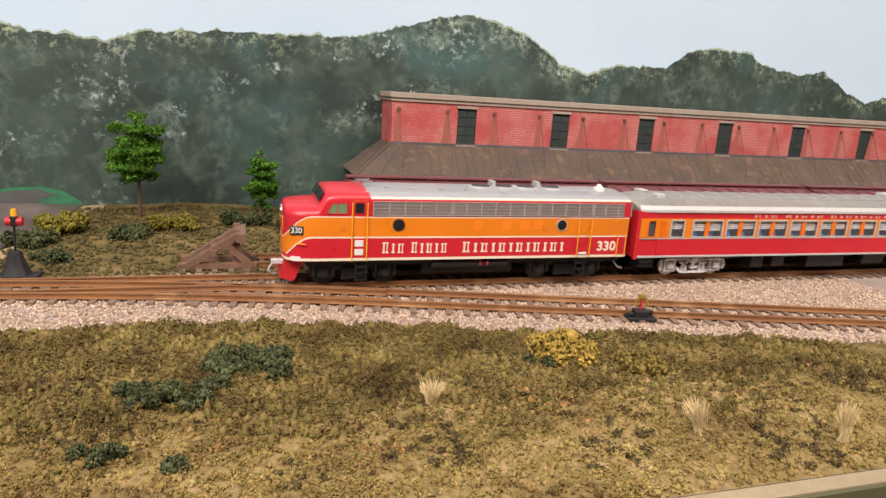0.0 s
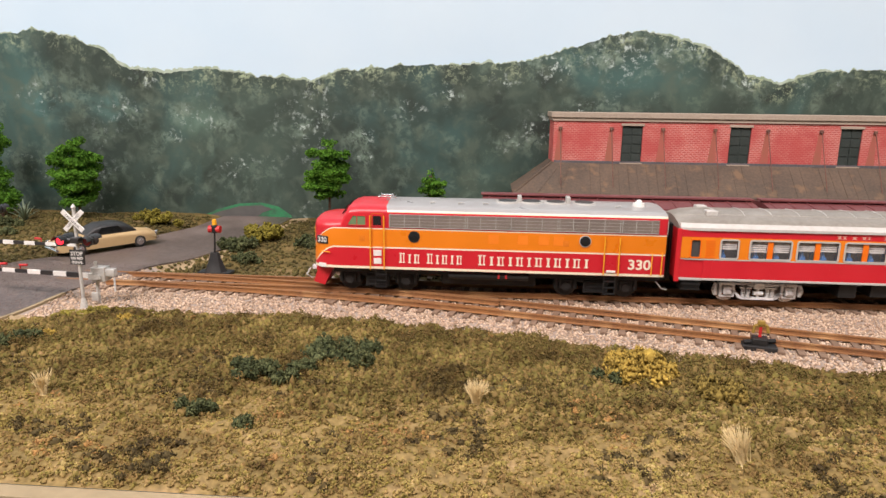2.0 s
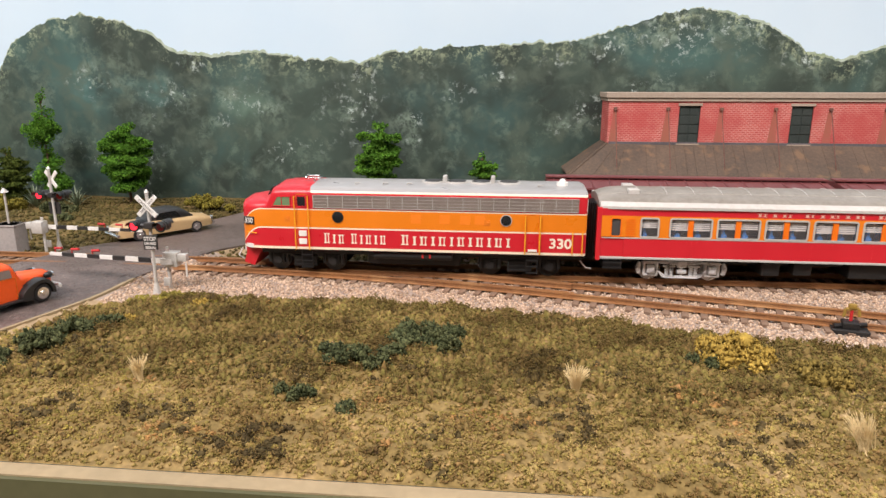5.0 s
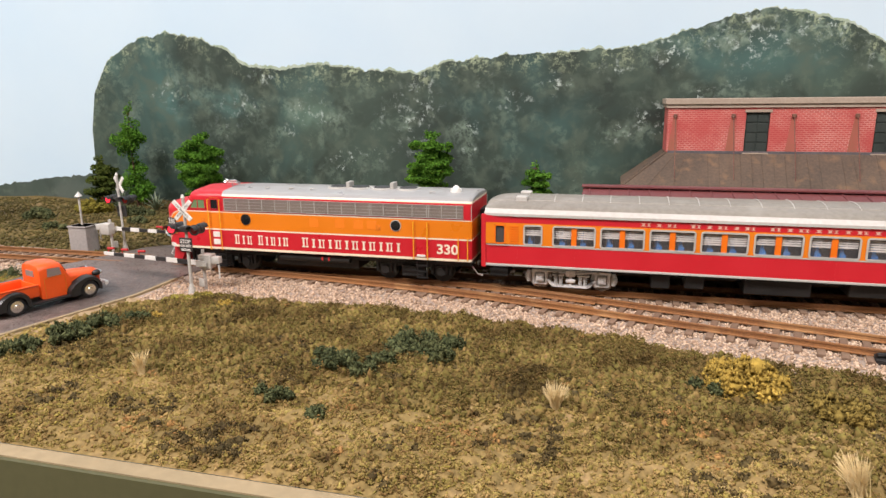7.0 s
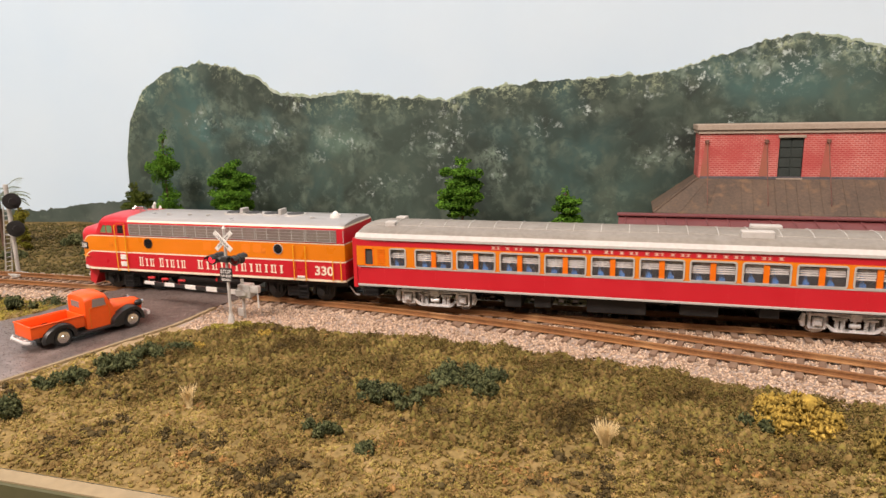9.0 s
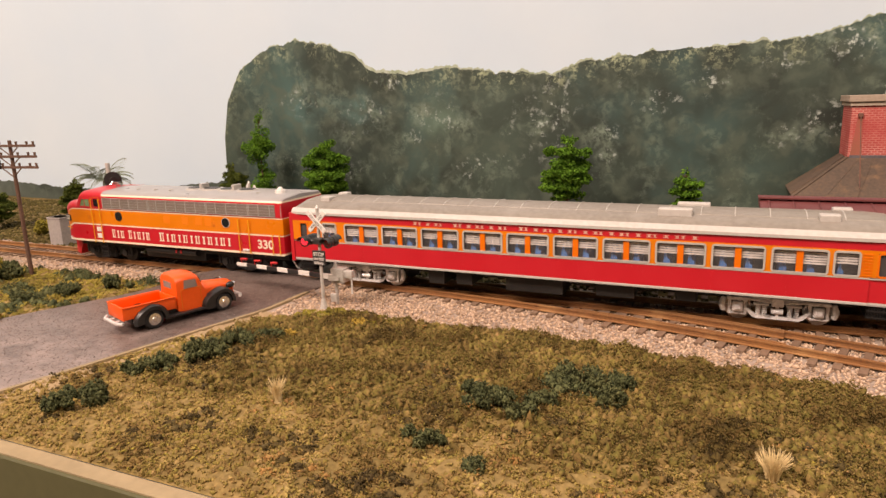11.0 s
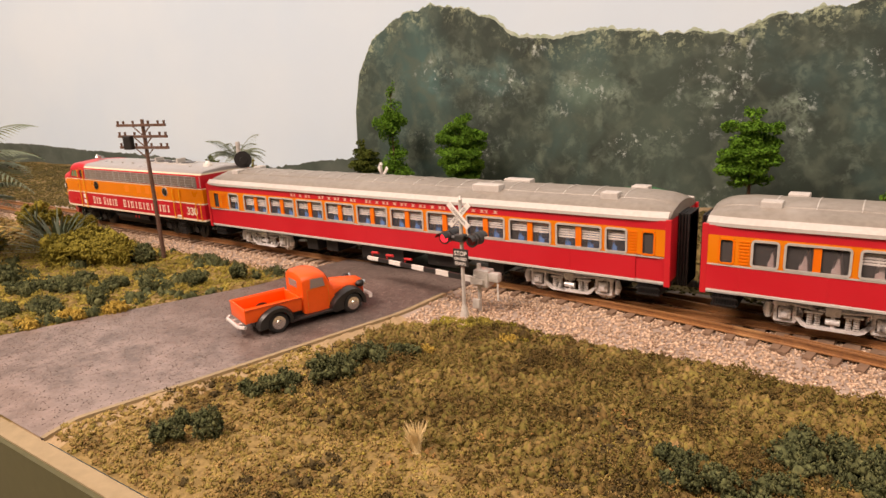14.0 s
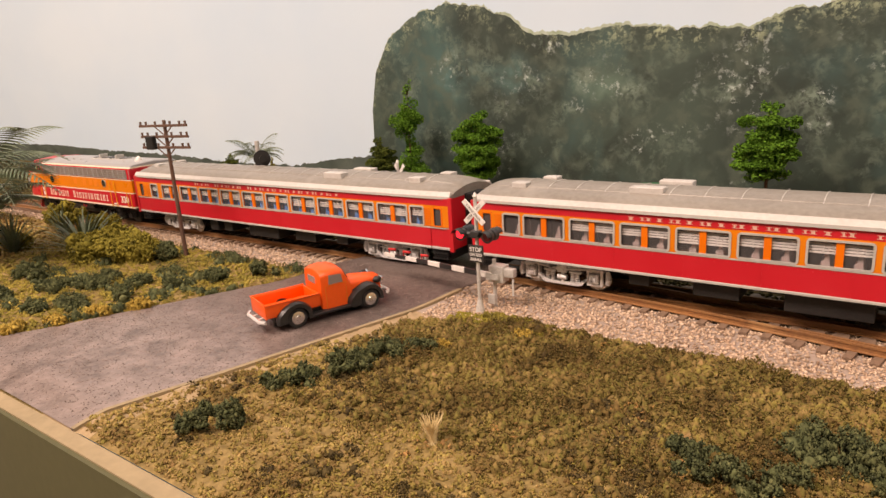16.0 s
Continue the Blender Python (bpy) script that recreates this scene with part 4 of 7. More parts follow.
def build_loco():
    X = lambda v: 145 + (v - 145) * 0.97 - (0 if v > 40 else (v - 40) * 0.05) - LOCO_C
    low = [(0, RED), (12.6, CREAM), (13.7, RED), (22.7, CREAM), (23.3, ORANGE), (31.7, CREAM), (32.3, RED)]
    high = low + [(40.0, CREAM), (41.0, SILVER)]
    paint = livery("loco_livery", low, high, X(49.5) + 0.35 * 41.5, X(23.5))
    # nose, cab and car body in one shell
    bm = bmesh.new()
    secs = []
    for x, w, z0, z1, r, cr, lean in ((10.2, 9.5, 13.2, 33.6, 3, 0.3, 0.02), (10.8, 12.0, 12.8, 35.0, 3.6, 0.4, 0.02), (12.0, 14.6, 12.6, 35.7, 4, 0.5, 0.02), (14.5, 16.6, 12.6, 36.0, 4.4, 0.6, 0.02), (18, 17.8, 12.6, 36.1, 4.4, 0.6, 0),
                                      (22, 18.3, 12.6, 36.2, 4.2, 0.6, 0), (26.0, 18.5, 12.6, 36.3, 4.0, 0.6, 0), (26.5, 18.5, 12.6, 36.6, 4.0, 0.6, 0), (29.6, 18.5, 12.6, 41.9, 4.2, 0.7, 0), (31.0, 18.5, 12.6, 42.7, 4.0, 0.8, 0), (36, 18.5, 12.6, 42.9, 3.8, 0.9, 0),
                                      (60, 18.5, 12.6, 42.9, 3.4, 0.9, 0), (182, 18.5, 12.6, 42.9, 3.4, 0.9, 0), (183, 17.9, 12.8, 42.3, 3.2, 0.7, 0)):
        secs.append(hull_ring(X(x), w, z0, z1, r, cr, lean))
    loft(bm, secs)
    body = part("body", bm, paint, loco, "red and orange body with cream stripes and a silver roof", smooth=True)
    # pilot
    bm = bmesh.new()
    extrude(bm, [(X(9.0), 3.2), (X(15.5), 2.2), (X(18.5), 8), (X(22), 12.7), (X(10.6), 12.9), (X(11.2), 9)], "y", -12.5, 12.5)
    for v in bm.verts:
        v.co.y *= 1.0 - 0.25 * max(0, (X(14) - v.co.x) / 6)
    part("pilot", bm, M_REDP, loco, smooth=True)
    bm = bmesh.new()
    for s in (-1, 1):
        loft(bm, [[(X(x), s * y, z) for z in (12.6, 14.6)] + [(X(x) - 0.0, s * (y + 0.25), z) for z in (14.6, 12.6)] for x, y in ((10.6, 9.5), (12.0, 14.0), (14.5, 16.5), (18, 17.8))])
    part("nose_band", bm, M_WHITE, loco, "white band round the nose", smooth=True)
    bm = bmesh.new()
    rod(bm, (X(10.0), 0, 31.4), (X(11.8), 0, 31.4), 2.8, 3.0, 20)
    part("headlight", bm, M_CHROME, loco, "round chrome headlight")
    bm = bmesh.new()
    for s in (-1, 1):
        for k in (0, 1):
            x0, x1, y0, y1 = X(26.6), X(29.0), 0.8, 14.8
            zf = lambda x: 36.9 + (x - X(26.5)) / (X(29.6) - X(26.5)) * 5.3 + 0.9
        q = [(x0, s * y0, zf(x0) + 0.5), (x0, s * y1, zf(x0) + 0.2), (x1, s * (y1 - 1), zf(x1) - 0.1), (x1, s * y0, zf(x1) + 0.3)]
        a = [bm.verts.new(p) for p in q]
        b = [bm.verts.new((p[0] - 0.2, p[1], p[2] + 0.2)) for p in q]
        bm.faces.new(b)
        for i in range(4):
            bm.faces.new((a[i - 1], a[i], b[i], b[i - 1]))
    part("windshield", bm, M_PORT, loco, "sloped windshield glass")
    # side furniture on both sides
    for side in (-1, 1):
        m = pose(0, 0, 0) if side < 0 else Matrix.Diagonal((1, -1, 1, 1))

        def put(name, bm, material, label="", parent=loco, smooth_it=False):
            if side > 0:
                bmesh.ops.transform(bm, verts=bm.verts, matrix=m)
            return part(name, bm, material, parent, label, smooth_it)

        Y = -18.5
        bm = bmesh.new()
        box(bm, X(51), X(179), Y - 0.25, Y + 0.2, 33.0, 39.2, 0.1)
        grille = put("grille", bm, mat_grille, "brushed metal side grille")
        bm = bmesh.new()
        for i in range(19):
            x = X(51) + 128 * i / 18
            box(bm, x - 0.13, x + 0.13, Y - 0.5, Y - 0.22, 33.0, 39.2)
        for i in (5, 11, 15):
            x = X(51) + 128 * i / 18 + 1.0
            box(bm, x - 0.13, x + 0.13, Y - 0.5, Y - 0.22, 33.0, 39.2)
        for z in (34.5, 36.0, 37.5):
            box(bm, X(51), X(179), Y - 0.38, Y - 0.24, z - 0.07, z + 0.07)
        for z in (33.0, 39.0):
            box(bm, X(51), X(179), Y - 0.45, Y - 0.2, z, z + 0.22)
        put("grille_frame", bm, M_SILVERP, "", grille)
        for px in (63, 145):
            bm = bmesh.new()
            rod(bm, (X(px), Y - 0.3, 28.7), (X(px), Y + 0.1, 28.7), 2.75, n=28)
            p = put("porthole", bm, M_SILVERP if px > 100 else M_DARK, "round porthole")
            bm = bmesh.new()
            rod(bm, (X(px), Y - 0.42, 28.7), (X(px), Y - 0.28, 28.7), 2.4, n=28)
            put("pane", bm, M_PORT, "", p)
        # cab window, door window
        for x0, x1, z0, z1, name in ((29.6, 39.4, 33.6, 38.2, "cab_window"), (42.9, 47.0, 33.7, 38.3, "door_window")):
            bm = bmesh.new()
            if name == "cab_window":
                extrude(bm, [(X(x0), z0), (X(x1), z0), (X(x1), z1), (X(x0 + 3.0), z1)], "y", Y - 0.12, Y + 0.1)
            else:
                box(bm, X(x0), X(x1), Y - 0.12, Y + 0.1, z0, z1, 0.08)
            w = put(name, bm, M_GREENGLASS if name == "cab_window" else M_PORT)
            bm = bmesh.new()
            if name == "cab_window":
                o = [(X(x0), z0), (X(x1), z0), (X(x1), z1), (X(x0 + 3.0), z1)]
                for (u, v), (p, q) in zip(o, o[1:] + o[:1]):
                    rod(bm, (u, Y - 0.15, v), (p, Y - 0.15, q), 0.22, n=6)
                rod(bm, (X(34.8), Y - 0.15, z0), (X(34.8), Y - 0.15, z1), 0.2, n=6)
            else:
                ring_frame(bm, X(x0) - 0.3, X(x1) + 0.3, z0 - 0.3, z1 + 0.3, Y - 0.05, 0.35, 0.2, 0.6)
            put("frame", bm, M_REDP, "", w)
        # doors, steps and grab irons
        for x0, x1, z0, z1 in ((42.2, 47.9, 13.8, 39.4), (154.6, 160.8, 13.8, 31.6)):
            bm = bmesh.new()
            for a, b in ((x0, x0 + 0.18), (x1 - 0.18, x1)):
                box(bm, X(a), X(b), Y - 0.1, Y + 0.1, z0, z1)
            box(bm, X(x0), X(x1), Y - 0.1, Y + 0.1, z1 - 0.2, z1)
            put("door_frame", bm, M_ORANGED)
        for x, z0, z1 in ((41.6, 12.5, 38.5), (48.4, 12.5, 38.5), (154.2, 13.0, 31.0), (161.2, 13.0, 31.0), (176.6, 13.5, 24.0), (181.2, 13.5, 24.2)):
            bm = bmesh.new()
            rod(bm, (X(x), Y - 1.0, z0), (X(x), Y - 1.0, z1), 0.26, n=8)
            for z in (z0 + 0.3, z1 - 0.3):
                rod(bm, (X(x), Y - 1.0, z), (X(x), Y + 0.2, z), 0.22, n=6)
            put("handrail", bm, M_YELLOW, "yellow wire handrail")
        for z in (15.1, 19.0):
            bm = bmesh.new()
            box(bm, X(43.0), X(47.0), Y - 0.2, Y + 0.2, z, z + 2.8, 0.15)
            put("step_well", bm, M_WHITE)
        bm = bmesh.new()
        box(bm, X(155.6), X(160), Y - 0.5, Y + 0.2, 14.2, 15.2, 0.1)
        put("step", bm, M_WHITE)
        bm = bmesh.new()
        rod(bm, (X(15.5), Y + 0.2, 20.6), (X(20.5), Y - 0.5, 20.2), 0.22, n=6)
        put("grab_iron", bm, M_YELLOW)
        bm = bmesh.new()
        rod(bm, (X(10.6), Y + 8.6, 25), (X(10.4), Y + 8.9, 31), 0.22, n=6)
        put("grab_iron", bm, M_YELLOW)
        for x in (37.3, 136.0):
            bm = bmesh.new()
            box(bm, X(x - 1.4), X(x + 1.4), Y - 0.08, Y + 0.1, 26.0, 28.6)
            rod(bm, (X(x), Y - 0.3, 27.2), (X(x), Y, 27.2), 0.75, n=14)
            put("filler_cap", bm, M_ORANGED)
        for x in (99, 113, 123, 130):
            bm = bmesh.new()
            box(bm, X(x), X(x + 5.0), Y - 0.05, Y + 0.1, 26.3, 30.6, 0.03)
            put("panel", bm, M_ORANGEP, "slightly paler orange panel")
        # number board and lettering
        bm = bmesh.new()
        box(bm, -2.9, 2.9, -0.7, 0.8, -1.9, 1.9, 0.3)
        shift(bm, X(16.4), -17.0, 26.0, -16)
        nb = put("number_board", bm, M_DARK, "black number board with white digits")
        bm = text_mesh("330", 3.4, 0.05, 0.05, 0.95)
        shift(bm, X(16.4) - 0.22, -17.76, 26.0, -16)
        if side > 0:
            bmesh.ops.transform(bm, verts=bm.verts, matrix=Matrix.Translation((X(16.2), 0, 0)) @ Matrix.Diagonal((-1, 1, 1, 1)) @ Matrix.Translation((-X(16.2), 0, 0)))
        put("digits", bm, M_WHITE, "", nb)
        bm = text_mesh("330", 6.4, 0.06, 0.16, 1.1)
        shift(bm, X(171) if side < 0 else -X(171), Y - 0.08, 18.0)
        if side > 0:
            bmesh.ops.rotate(bm, verts=bm.verts, matrix=Matrix.Rotation(math.pi, 3, "Z"))
            part("digits", bm, M_CREAM, loco)
        else:
            part("digits", bm, M_CREAM, loco, "cream road number")
        bm = bmesh.new()
        letter_bars(bm, X(55.5), X(87), Y, 15.9, 20.2, [3, 5])
        letter_bars(bm, X(94), X(148.5), Y, 15.9, 20.2, [12])
        put("lettering", bm, M_CREAM, "cream lettering blocks along the lower side")
    # roof fittings
    for x in (108, 120, 132, 146):
        bm = bmesh.new()
        rod(bm, (X(x), 0, 42.9), (X(x), 0, 44.2), 6.2, 5.8, 24)
        fan = part("roof_fan", bm, M_SILVERP, loco, "round silver roof fan")
        bm = bmesh.new()
        rod(bm, (X(x), 0, 44.1), (X(x), 0, 44.5), 4.6, 4.4, 18)
        part("cap", bm, M_DARK, fan, "dark fan hub")
    for x in (114, 138):
        bm = bmesh.new()
        box(bm, X(x - 1), X(x + 1), -3, 3, 43, 46.8, 0.3)
        part("exhaust_stack", bm, M_SILVERP, loco)
    bm = bmesh.new()
    rod(bm, (X(172), -4, 43.0), (X(172), -4, 45.0), 3.0, 2.7, 14)
    bmesh.ops.create_icosphere(bm, subdivisions=2, radius=1.7, matrix=Matrix.Translation((X(172), -4, 45.0)))
    part("steam_vent", bm, M_WHITE, loco, smooth=True)
    bm = bmesh.new()
    rod(bm, (X(48), -5, 42.6), (X(48), -5, 46), 0.4, n=8)
    for dz, l in ((45.4, 3.4), (46.4, 2.4)):
        rod(bm, (X(48) - l, -5, dz), (X(48) + l, -5, dz), 0.4, 0.55, 8)
        for e in (-l, l):
            rod(bm, (X(48) + e, -5, dz), (X(48) + e * 1.25, -5, dz), 0.5, 1.0, 10)
    part("horn", bm, M_CHROME, loco, "chrome air horn")
    for x in (70, 84, 96, 160):
        bm = bmesh.new()
        rod(bm, (X(x), -9, 42.4), (X(x), -9, 43.9), 0.3, n=6)
        rod(bm, (X(x), -9, 43.9), (X(x + 2.4), -9, 43.9), 0.3, n=6)
        part("lift_ring", bm, M_SILVERP, loco)
    # underframe
    bm = bmesh.new()
    box(bm, X(21), X(182), -14, 14, 9.5, 12.7)
    box(bm, X(76), X(123), -13.5, 13.5, 4.6, 12, 1.2)
    rod(bm, (X(80), -15, 9.8), (X(119), -15, 9.8), 1.9, n=14)
    part("underframe", bm, M_BLACK, loco, "black underframe and fuel tank", smooth=True)
    bm = bmesh.new()
    for x in (104.0, 107.6):
        box(bm, X(x), X(x + 0.9), -17.2, -16, 9.2, 11)
    part("valve_tags", bm, M_TARGET, loco)
    for c in (44.0, 152.0):
        bm = bmesh.new()
        for s in (-1, 1):
            box(bm, X(c - 20), X(c + 20), s * 11.5 - 1.1, s * 11.5 + 1.1, 7.4, 9.6, 0.4)
            for w in (-14.5, 14.5):
                box(bm, X(c + w - 3.2), X(c + w + 3.2), s * 12 - 1.3, s * 12 + 1.3, 4.0, 9.0, 0.5)
                rod(bm, (X(c + w), s * 12, 5.8), (X(c + w), s * 14.2, 5.8), 2.0, n=12)
                for e in (-4.6, 4.6):
                    rod(bm, (X(c + w + e), s * 12.5, 4.5), (X(c + w + e), s * 12.5, 9.5), 1.0, n=8)
            box(bm, X(c - 6), X(c + 6), s * 12.4 - 1.2, s * 12.4 + 1.2, 2.6, 8.6, 0.4)
            for z in (3.4, 5.4, 7.4):
                box(bm, X(c - 5), X(c + 5), s * 13.9 - 0.3, s * 13.9 + 0.3, z, z + 0.5)
            rod(bm, (X(c - 12), s * 14, 9.0), (X(c + 6), s * 14, 10.5), 0.35, n=6)
        box(bm, X(c - 3), X(c + 3), -12, 12, 7.6, 9.4)
        truck = part("bogie", bm, M_BLACK, loco, "black truck frame")
        for w in (-14.5, 14.5):
            wheelset(truck, X(c + w), 5.6, 1)
    for x, s in ((46.4, -1), (157.8, -1), (46.4, 1), (157.8, 1)):
        bm = bmesh.new()
        for dx in (-2.6, 2.6):
            rod(bm, (X(x + dx), s * 17.2, 3.0), (X(x + dx), s * 17.6, 12.6), 0.3, n=6)
        for z in (3.4, 6.4, 9.4):
            box(bm, X(x - 2.6), X(x + 2.6), s * 17.4 - 0.8, s * 17.4 + 0.8, z, z + 0.4)
        part("ladder", bm, M_BLACK, loco, "black side steps")
    bm = bmesh.new()
    box(bm, X(182), X(187), -1.2, 1.2, 7.0, 9.2, 0.3)
    part("coupler", bm, M_STEEL, loco)
    bm = bmesh.new()
    box(bm, X(5.6), X(12), -1.2, 1.2, 7.0, 9.2, 0.3)
    part("coupler", bm, M_STEEL, loco)
    bm = bmesh.new()
    rod(bm, (X(6), -5, 9), (X(3.8), -5.5, 5.5), 0.35, n=6)
    rod(bm, (X(3.8), -5.5, 5.5), (X(7), -5.5, 3.6), 0.35, n=6)
    part("air_hose", bm, M_STEEL, loco)
    bm = bmesh.new()
    rod(bm, (X(181), -10, 9), (X(184.5), -10.5, 5), 0.35, n=6)
    rod(bm, (X(184.5), -10.5, 5), (X(187), -10.5, 4.6), 0.45, n=6)
    part("air_hose", bm, M_STEEL, loco)
    return loco


mat_grille = mat("side_grille_metal", (0.34, 0.28, 0.25), (0.24, 0.20, 0.18), 0.36, 0.55, fine=0.35, coarse=14, bump=0.35)
M_GREENGLASS = glass("green_tinted_cab_glass", (0.16, 0.26, 0.13), alpha=0.85)
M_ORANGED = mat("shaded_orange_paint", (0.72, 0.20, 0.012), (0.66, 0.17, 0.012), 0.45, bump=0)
M_ORANGEP = mat("paler_orange_decal", (0.81, 0.215, 0.018), (0.80, 0.20, 0.015), 0.3, bump=0)
build_loco()

CAR_C = 318.0
CAR_WINDOWS = [(206.0, 214.0)] + [(219.0 + 20.72 * i, 237.3 + 20.72 * i) for i in range(10)] + [(425.6, 433.6)]


def build_car(m, turn, seats, seat_label, bare=()):
    car = thing("passenger_car", "red heavyweight passenger coach with orange window band and grey roof", "railway car", m, group="coaches of the train")
    X = lambda v: v - CAR_C
    low = [(0, SILVER), (12.0, (0.6, 0.58, 0.55)), (12.7, RED), (21.4, (0.62, 0.55, 0.50)), (22.0, ORANGE), (32.0, RED)]
    paint = livery("coach_livery", low, rough=0.34)
    Z0, ZW0, ZW1, Z1 = 12.0, 22.3, 31.2, 35.4
    for s in (-1, 1):
        # side wall: sill panel, letterboard and posts between true window openings
        bm = bmesh.new()
        y0, y1 = (-18.5, -17.6) if s < 0 else (17.6, 18.5)
        box(bm, X(199), X(437), y0, y1, Z0, ZW0)
        box(bm, X(188.5), X(199), y0 + (0.35 if s < 0 else -0.35), y1, 11.6, ZW0)
        box(bm, X(437), X(447.5), y0 + (0.35 if s < 0 else -0.35), y1, 11.6, ZW0)
        box(bm, X(188.5), X(447.5), y0, y1, ZW1, Z1)
        posts = [(188.5, 192.5)]
        edges = [(192.5, 197.5)] + CAR_WINDOWS + [(439.0, 444.0)]
        for (a, b), (c, d) in zip(edges, edges[1:] + [(447.5, 0)]):
            posts.append((b, c))
        for a, b in posts:
            box(bm, X(a), X(b), y0, y1, ZW0, ZW1)
        part("side_wall", bm, paint, car, "riveted red side with an orange window band")
        bm = bmesh.new()
        yy = s * 18.56
        for z in (20.4, 32.2, 13.4):
            for i in range(118):
                x = X(190) + i * 2.17
                box(bm, x - 0.13, x + 0.13, yy - 0.08, yy + 0.08, z - 0.13, z + 0.13)
        for x in range(203, 440, 26):
            for k in range(8):
                box(bm, X(x) - 0.12, X(x) + 0.12, yy - 0.08, yy + 0.08, 13.8 + k * 0.85, 14.02 + k * 0.85)
        rv = part("rivets", bm, M_REDP, car)
        rv["kind"] = "stuff"
        for i, (a, b) in enumerate(CAR_WINDOWS):
            # window: silver frame, mullion, pane, blind and what stands behind
            flip = pose(0, 0, 0) if s < 0 else Matrix.Diagonal((1, -1, 1, 1))
            bm = bmesh.new()
            ring_frame(bm, X(a) - 0.3, X(b) + 0.3, ZW0 - 0.3, ZW1 + 0.3, -18.45, 0.75, 0.35, 1.3)
            bmesh.ops.transform(bm, verts=bm.verts, matrix=flip)
            win = part("window", bm, M_SILVERP, car, "rounded silver window frame")
            bm = bmesh.new()
            box(bm, X(a), X(b), s * 17.75 - 0.06, s * 17.75 + 0.06, ZW0, ZW1)
            p = part("pane", bm, M_PANE, win)
            p.visible_shadow = False
            if b - a > 10:
                mid = (a + b) / 2
                bm = bmesh.new()
                box(bm, X(mid - 1.15), X(mid + 1.15), s * 18.05 - 0.35, s * 18.05 + 0.35, ZW0, ZW1)
                part("mullion", bm, M_ORANGE, win, "orange mullion")
            bm = bmesh.new()
            drop = (4.6, 5.0, 4.2)[i % 3]
            if i in bare:
                drop = 0.6
            n = int(drop / 0.95)
            for k in range(n + 1):
                z = ZW1 - 0.6 - k * 0.95
                box(bm, X(a) + 0.4, X(b) - 0.4, s * 17.35 - 0.12, s * 17.35 + 0.12, z - 0.3, z + 0.3)
            for f in ((0.25, 0.75) if b - a > 10 else (0.5,)):
                x = X(a + (b - a) * f)
                box(bm, x - 0.16, x + 0.16, s * 17.45 - 0.1, s * 17.45 + 0.1, ZW1 - drop - 0.4, ZW1)
            part("blind", bm, M_BLIND, win, "pale half-drawn slatted blind")
            bm = bmesh.new()
            for f in ((0.12, 0.62) if b - a > 10 else (0.15,)):
                x = X(a + (b - a) * f)
                w = 2.0 if b - a > 10 else 1.5
                extrude(bm, [(x, 18), (x + 1.6 * w, 18), (x + 1.5 * w, 23.4), (x + 1.1 * w, 24.0), (x + 0.85 * w, 26.8), (x + 0.5 * w, 27.2), (x + 0.3 * w, 24)], "y", s * 11 - 5.0, s * 11 + 5.0)
            part("seat", bm, seats, win, seat_label)
        for a, b, name in ((192.5, 197.5, "vestibule_window"), (439.0, 444.0, "vestibule_window")):
            bm = bmesh.new()
            box(bm, X(a), X(b), s * 17.9 - 0.1, s * 17.9 + 0.1, ZW0, ZW1 - 0.4)
            vest = part(name, bm, M_VEST, car, "small dark vestibule window")
            bm = bmesh.new()
            ring_frame(bm, X(a) - 0.15, X(b) + 0.15, ZW0 - 0.15, ZW1 + 0.15, -18.48, 0.7, 0.2, 1.3)
            if s > 0:
                bmesh.ops.transform(bm, verts=bm.verts, matrix=Matrix.Diagonal((1, -1, 1, 1)))
            part("frame", bm, M_ORANGE, vest)
        for x0 in (199.0, 433.9):
            bm = bmesh.new()
            for k in range(8):
                box(bm, X(x0 + 0.5), X(x0 + 4.5 if x0 < 300 else x0 + 3.6), s * 18.6 - 0.15, s * 18.6 + 0.15, ZW0 + 0.3 + k * 1.1, ZW0 + 0.75 + k * 1.1)
            part("louvre", bm, M_ORANGE, car)
        bm = bmesh.new()
        box(bm, X(198.4), X(437), s * 18.62 - 0.12, s * 18.62 + 0.12, 11.9, 12.6)
        box(bm, X(190), X(446), s * 18.6 - 0.08, s * 18.6 + 0.08, 21.5, 21.95)
        part("trim_strip", bm, M_SILVERP, car, "thin silver strips")
        bm = bmesh.new()
        letter_bars(bm, X(256), X(381), -18.5, 32.75, 33.95, [3, 5, 14])
        if s > 0:
            bmesh.ops.transform(bm, verts=bm.verts, matrix=Matrix.Diagonal((1, -1, 1, 1)) @ Matrix.Translation((2 * (CAR_C - 318), 0, 0)))
        part("lettering", bm, M_GOLD, car, "worn gold lettering blocks on the letterboard")
    # floor, ends, roof
    bm = bmesh.new()
    box(bm, X(188.5), X(447.5), -17.5, 17.5, 11.6, 17.5)
    box(bm, X(190), X(446), -0.6, 0.6, 17.6, 35.2)
    part("interior", bm, M_INNER, car, "dark interior floor and centre screen")
    for x0, x1 in ((187.6, 188.5), (447.5, 448.4)):
        bm = bmesh.new()
        box(bm, X(x0), X(x1), -18.5, -5.5, 11.6, 35.6)
        box(bm, X(x0), X(x1), 5.5, 18.5, 11.6, 35.6)
        box(bm, X(x0), X(x1), -5.5, 5.5, 32, 35.6)
        for s in (-1, 1):
            e = -1 if x0 < 300 else 1
            box(bm, X(x0) - (1.2 if e < 0 else 0), X(x1) + (1.2 if e > 0 else 0), s * 17.9 - 0.7, s * 17.9 + 0.7, 11.0, 35.8, 0.2)
        part("end_wall", bm, M_REDP, car, "red end wall")
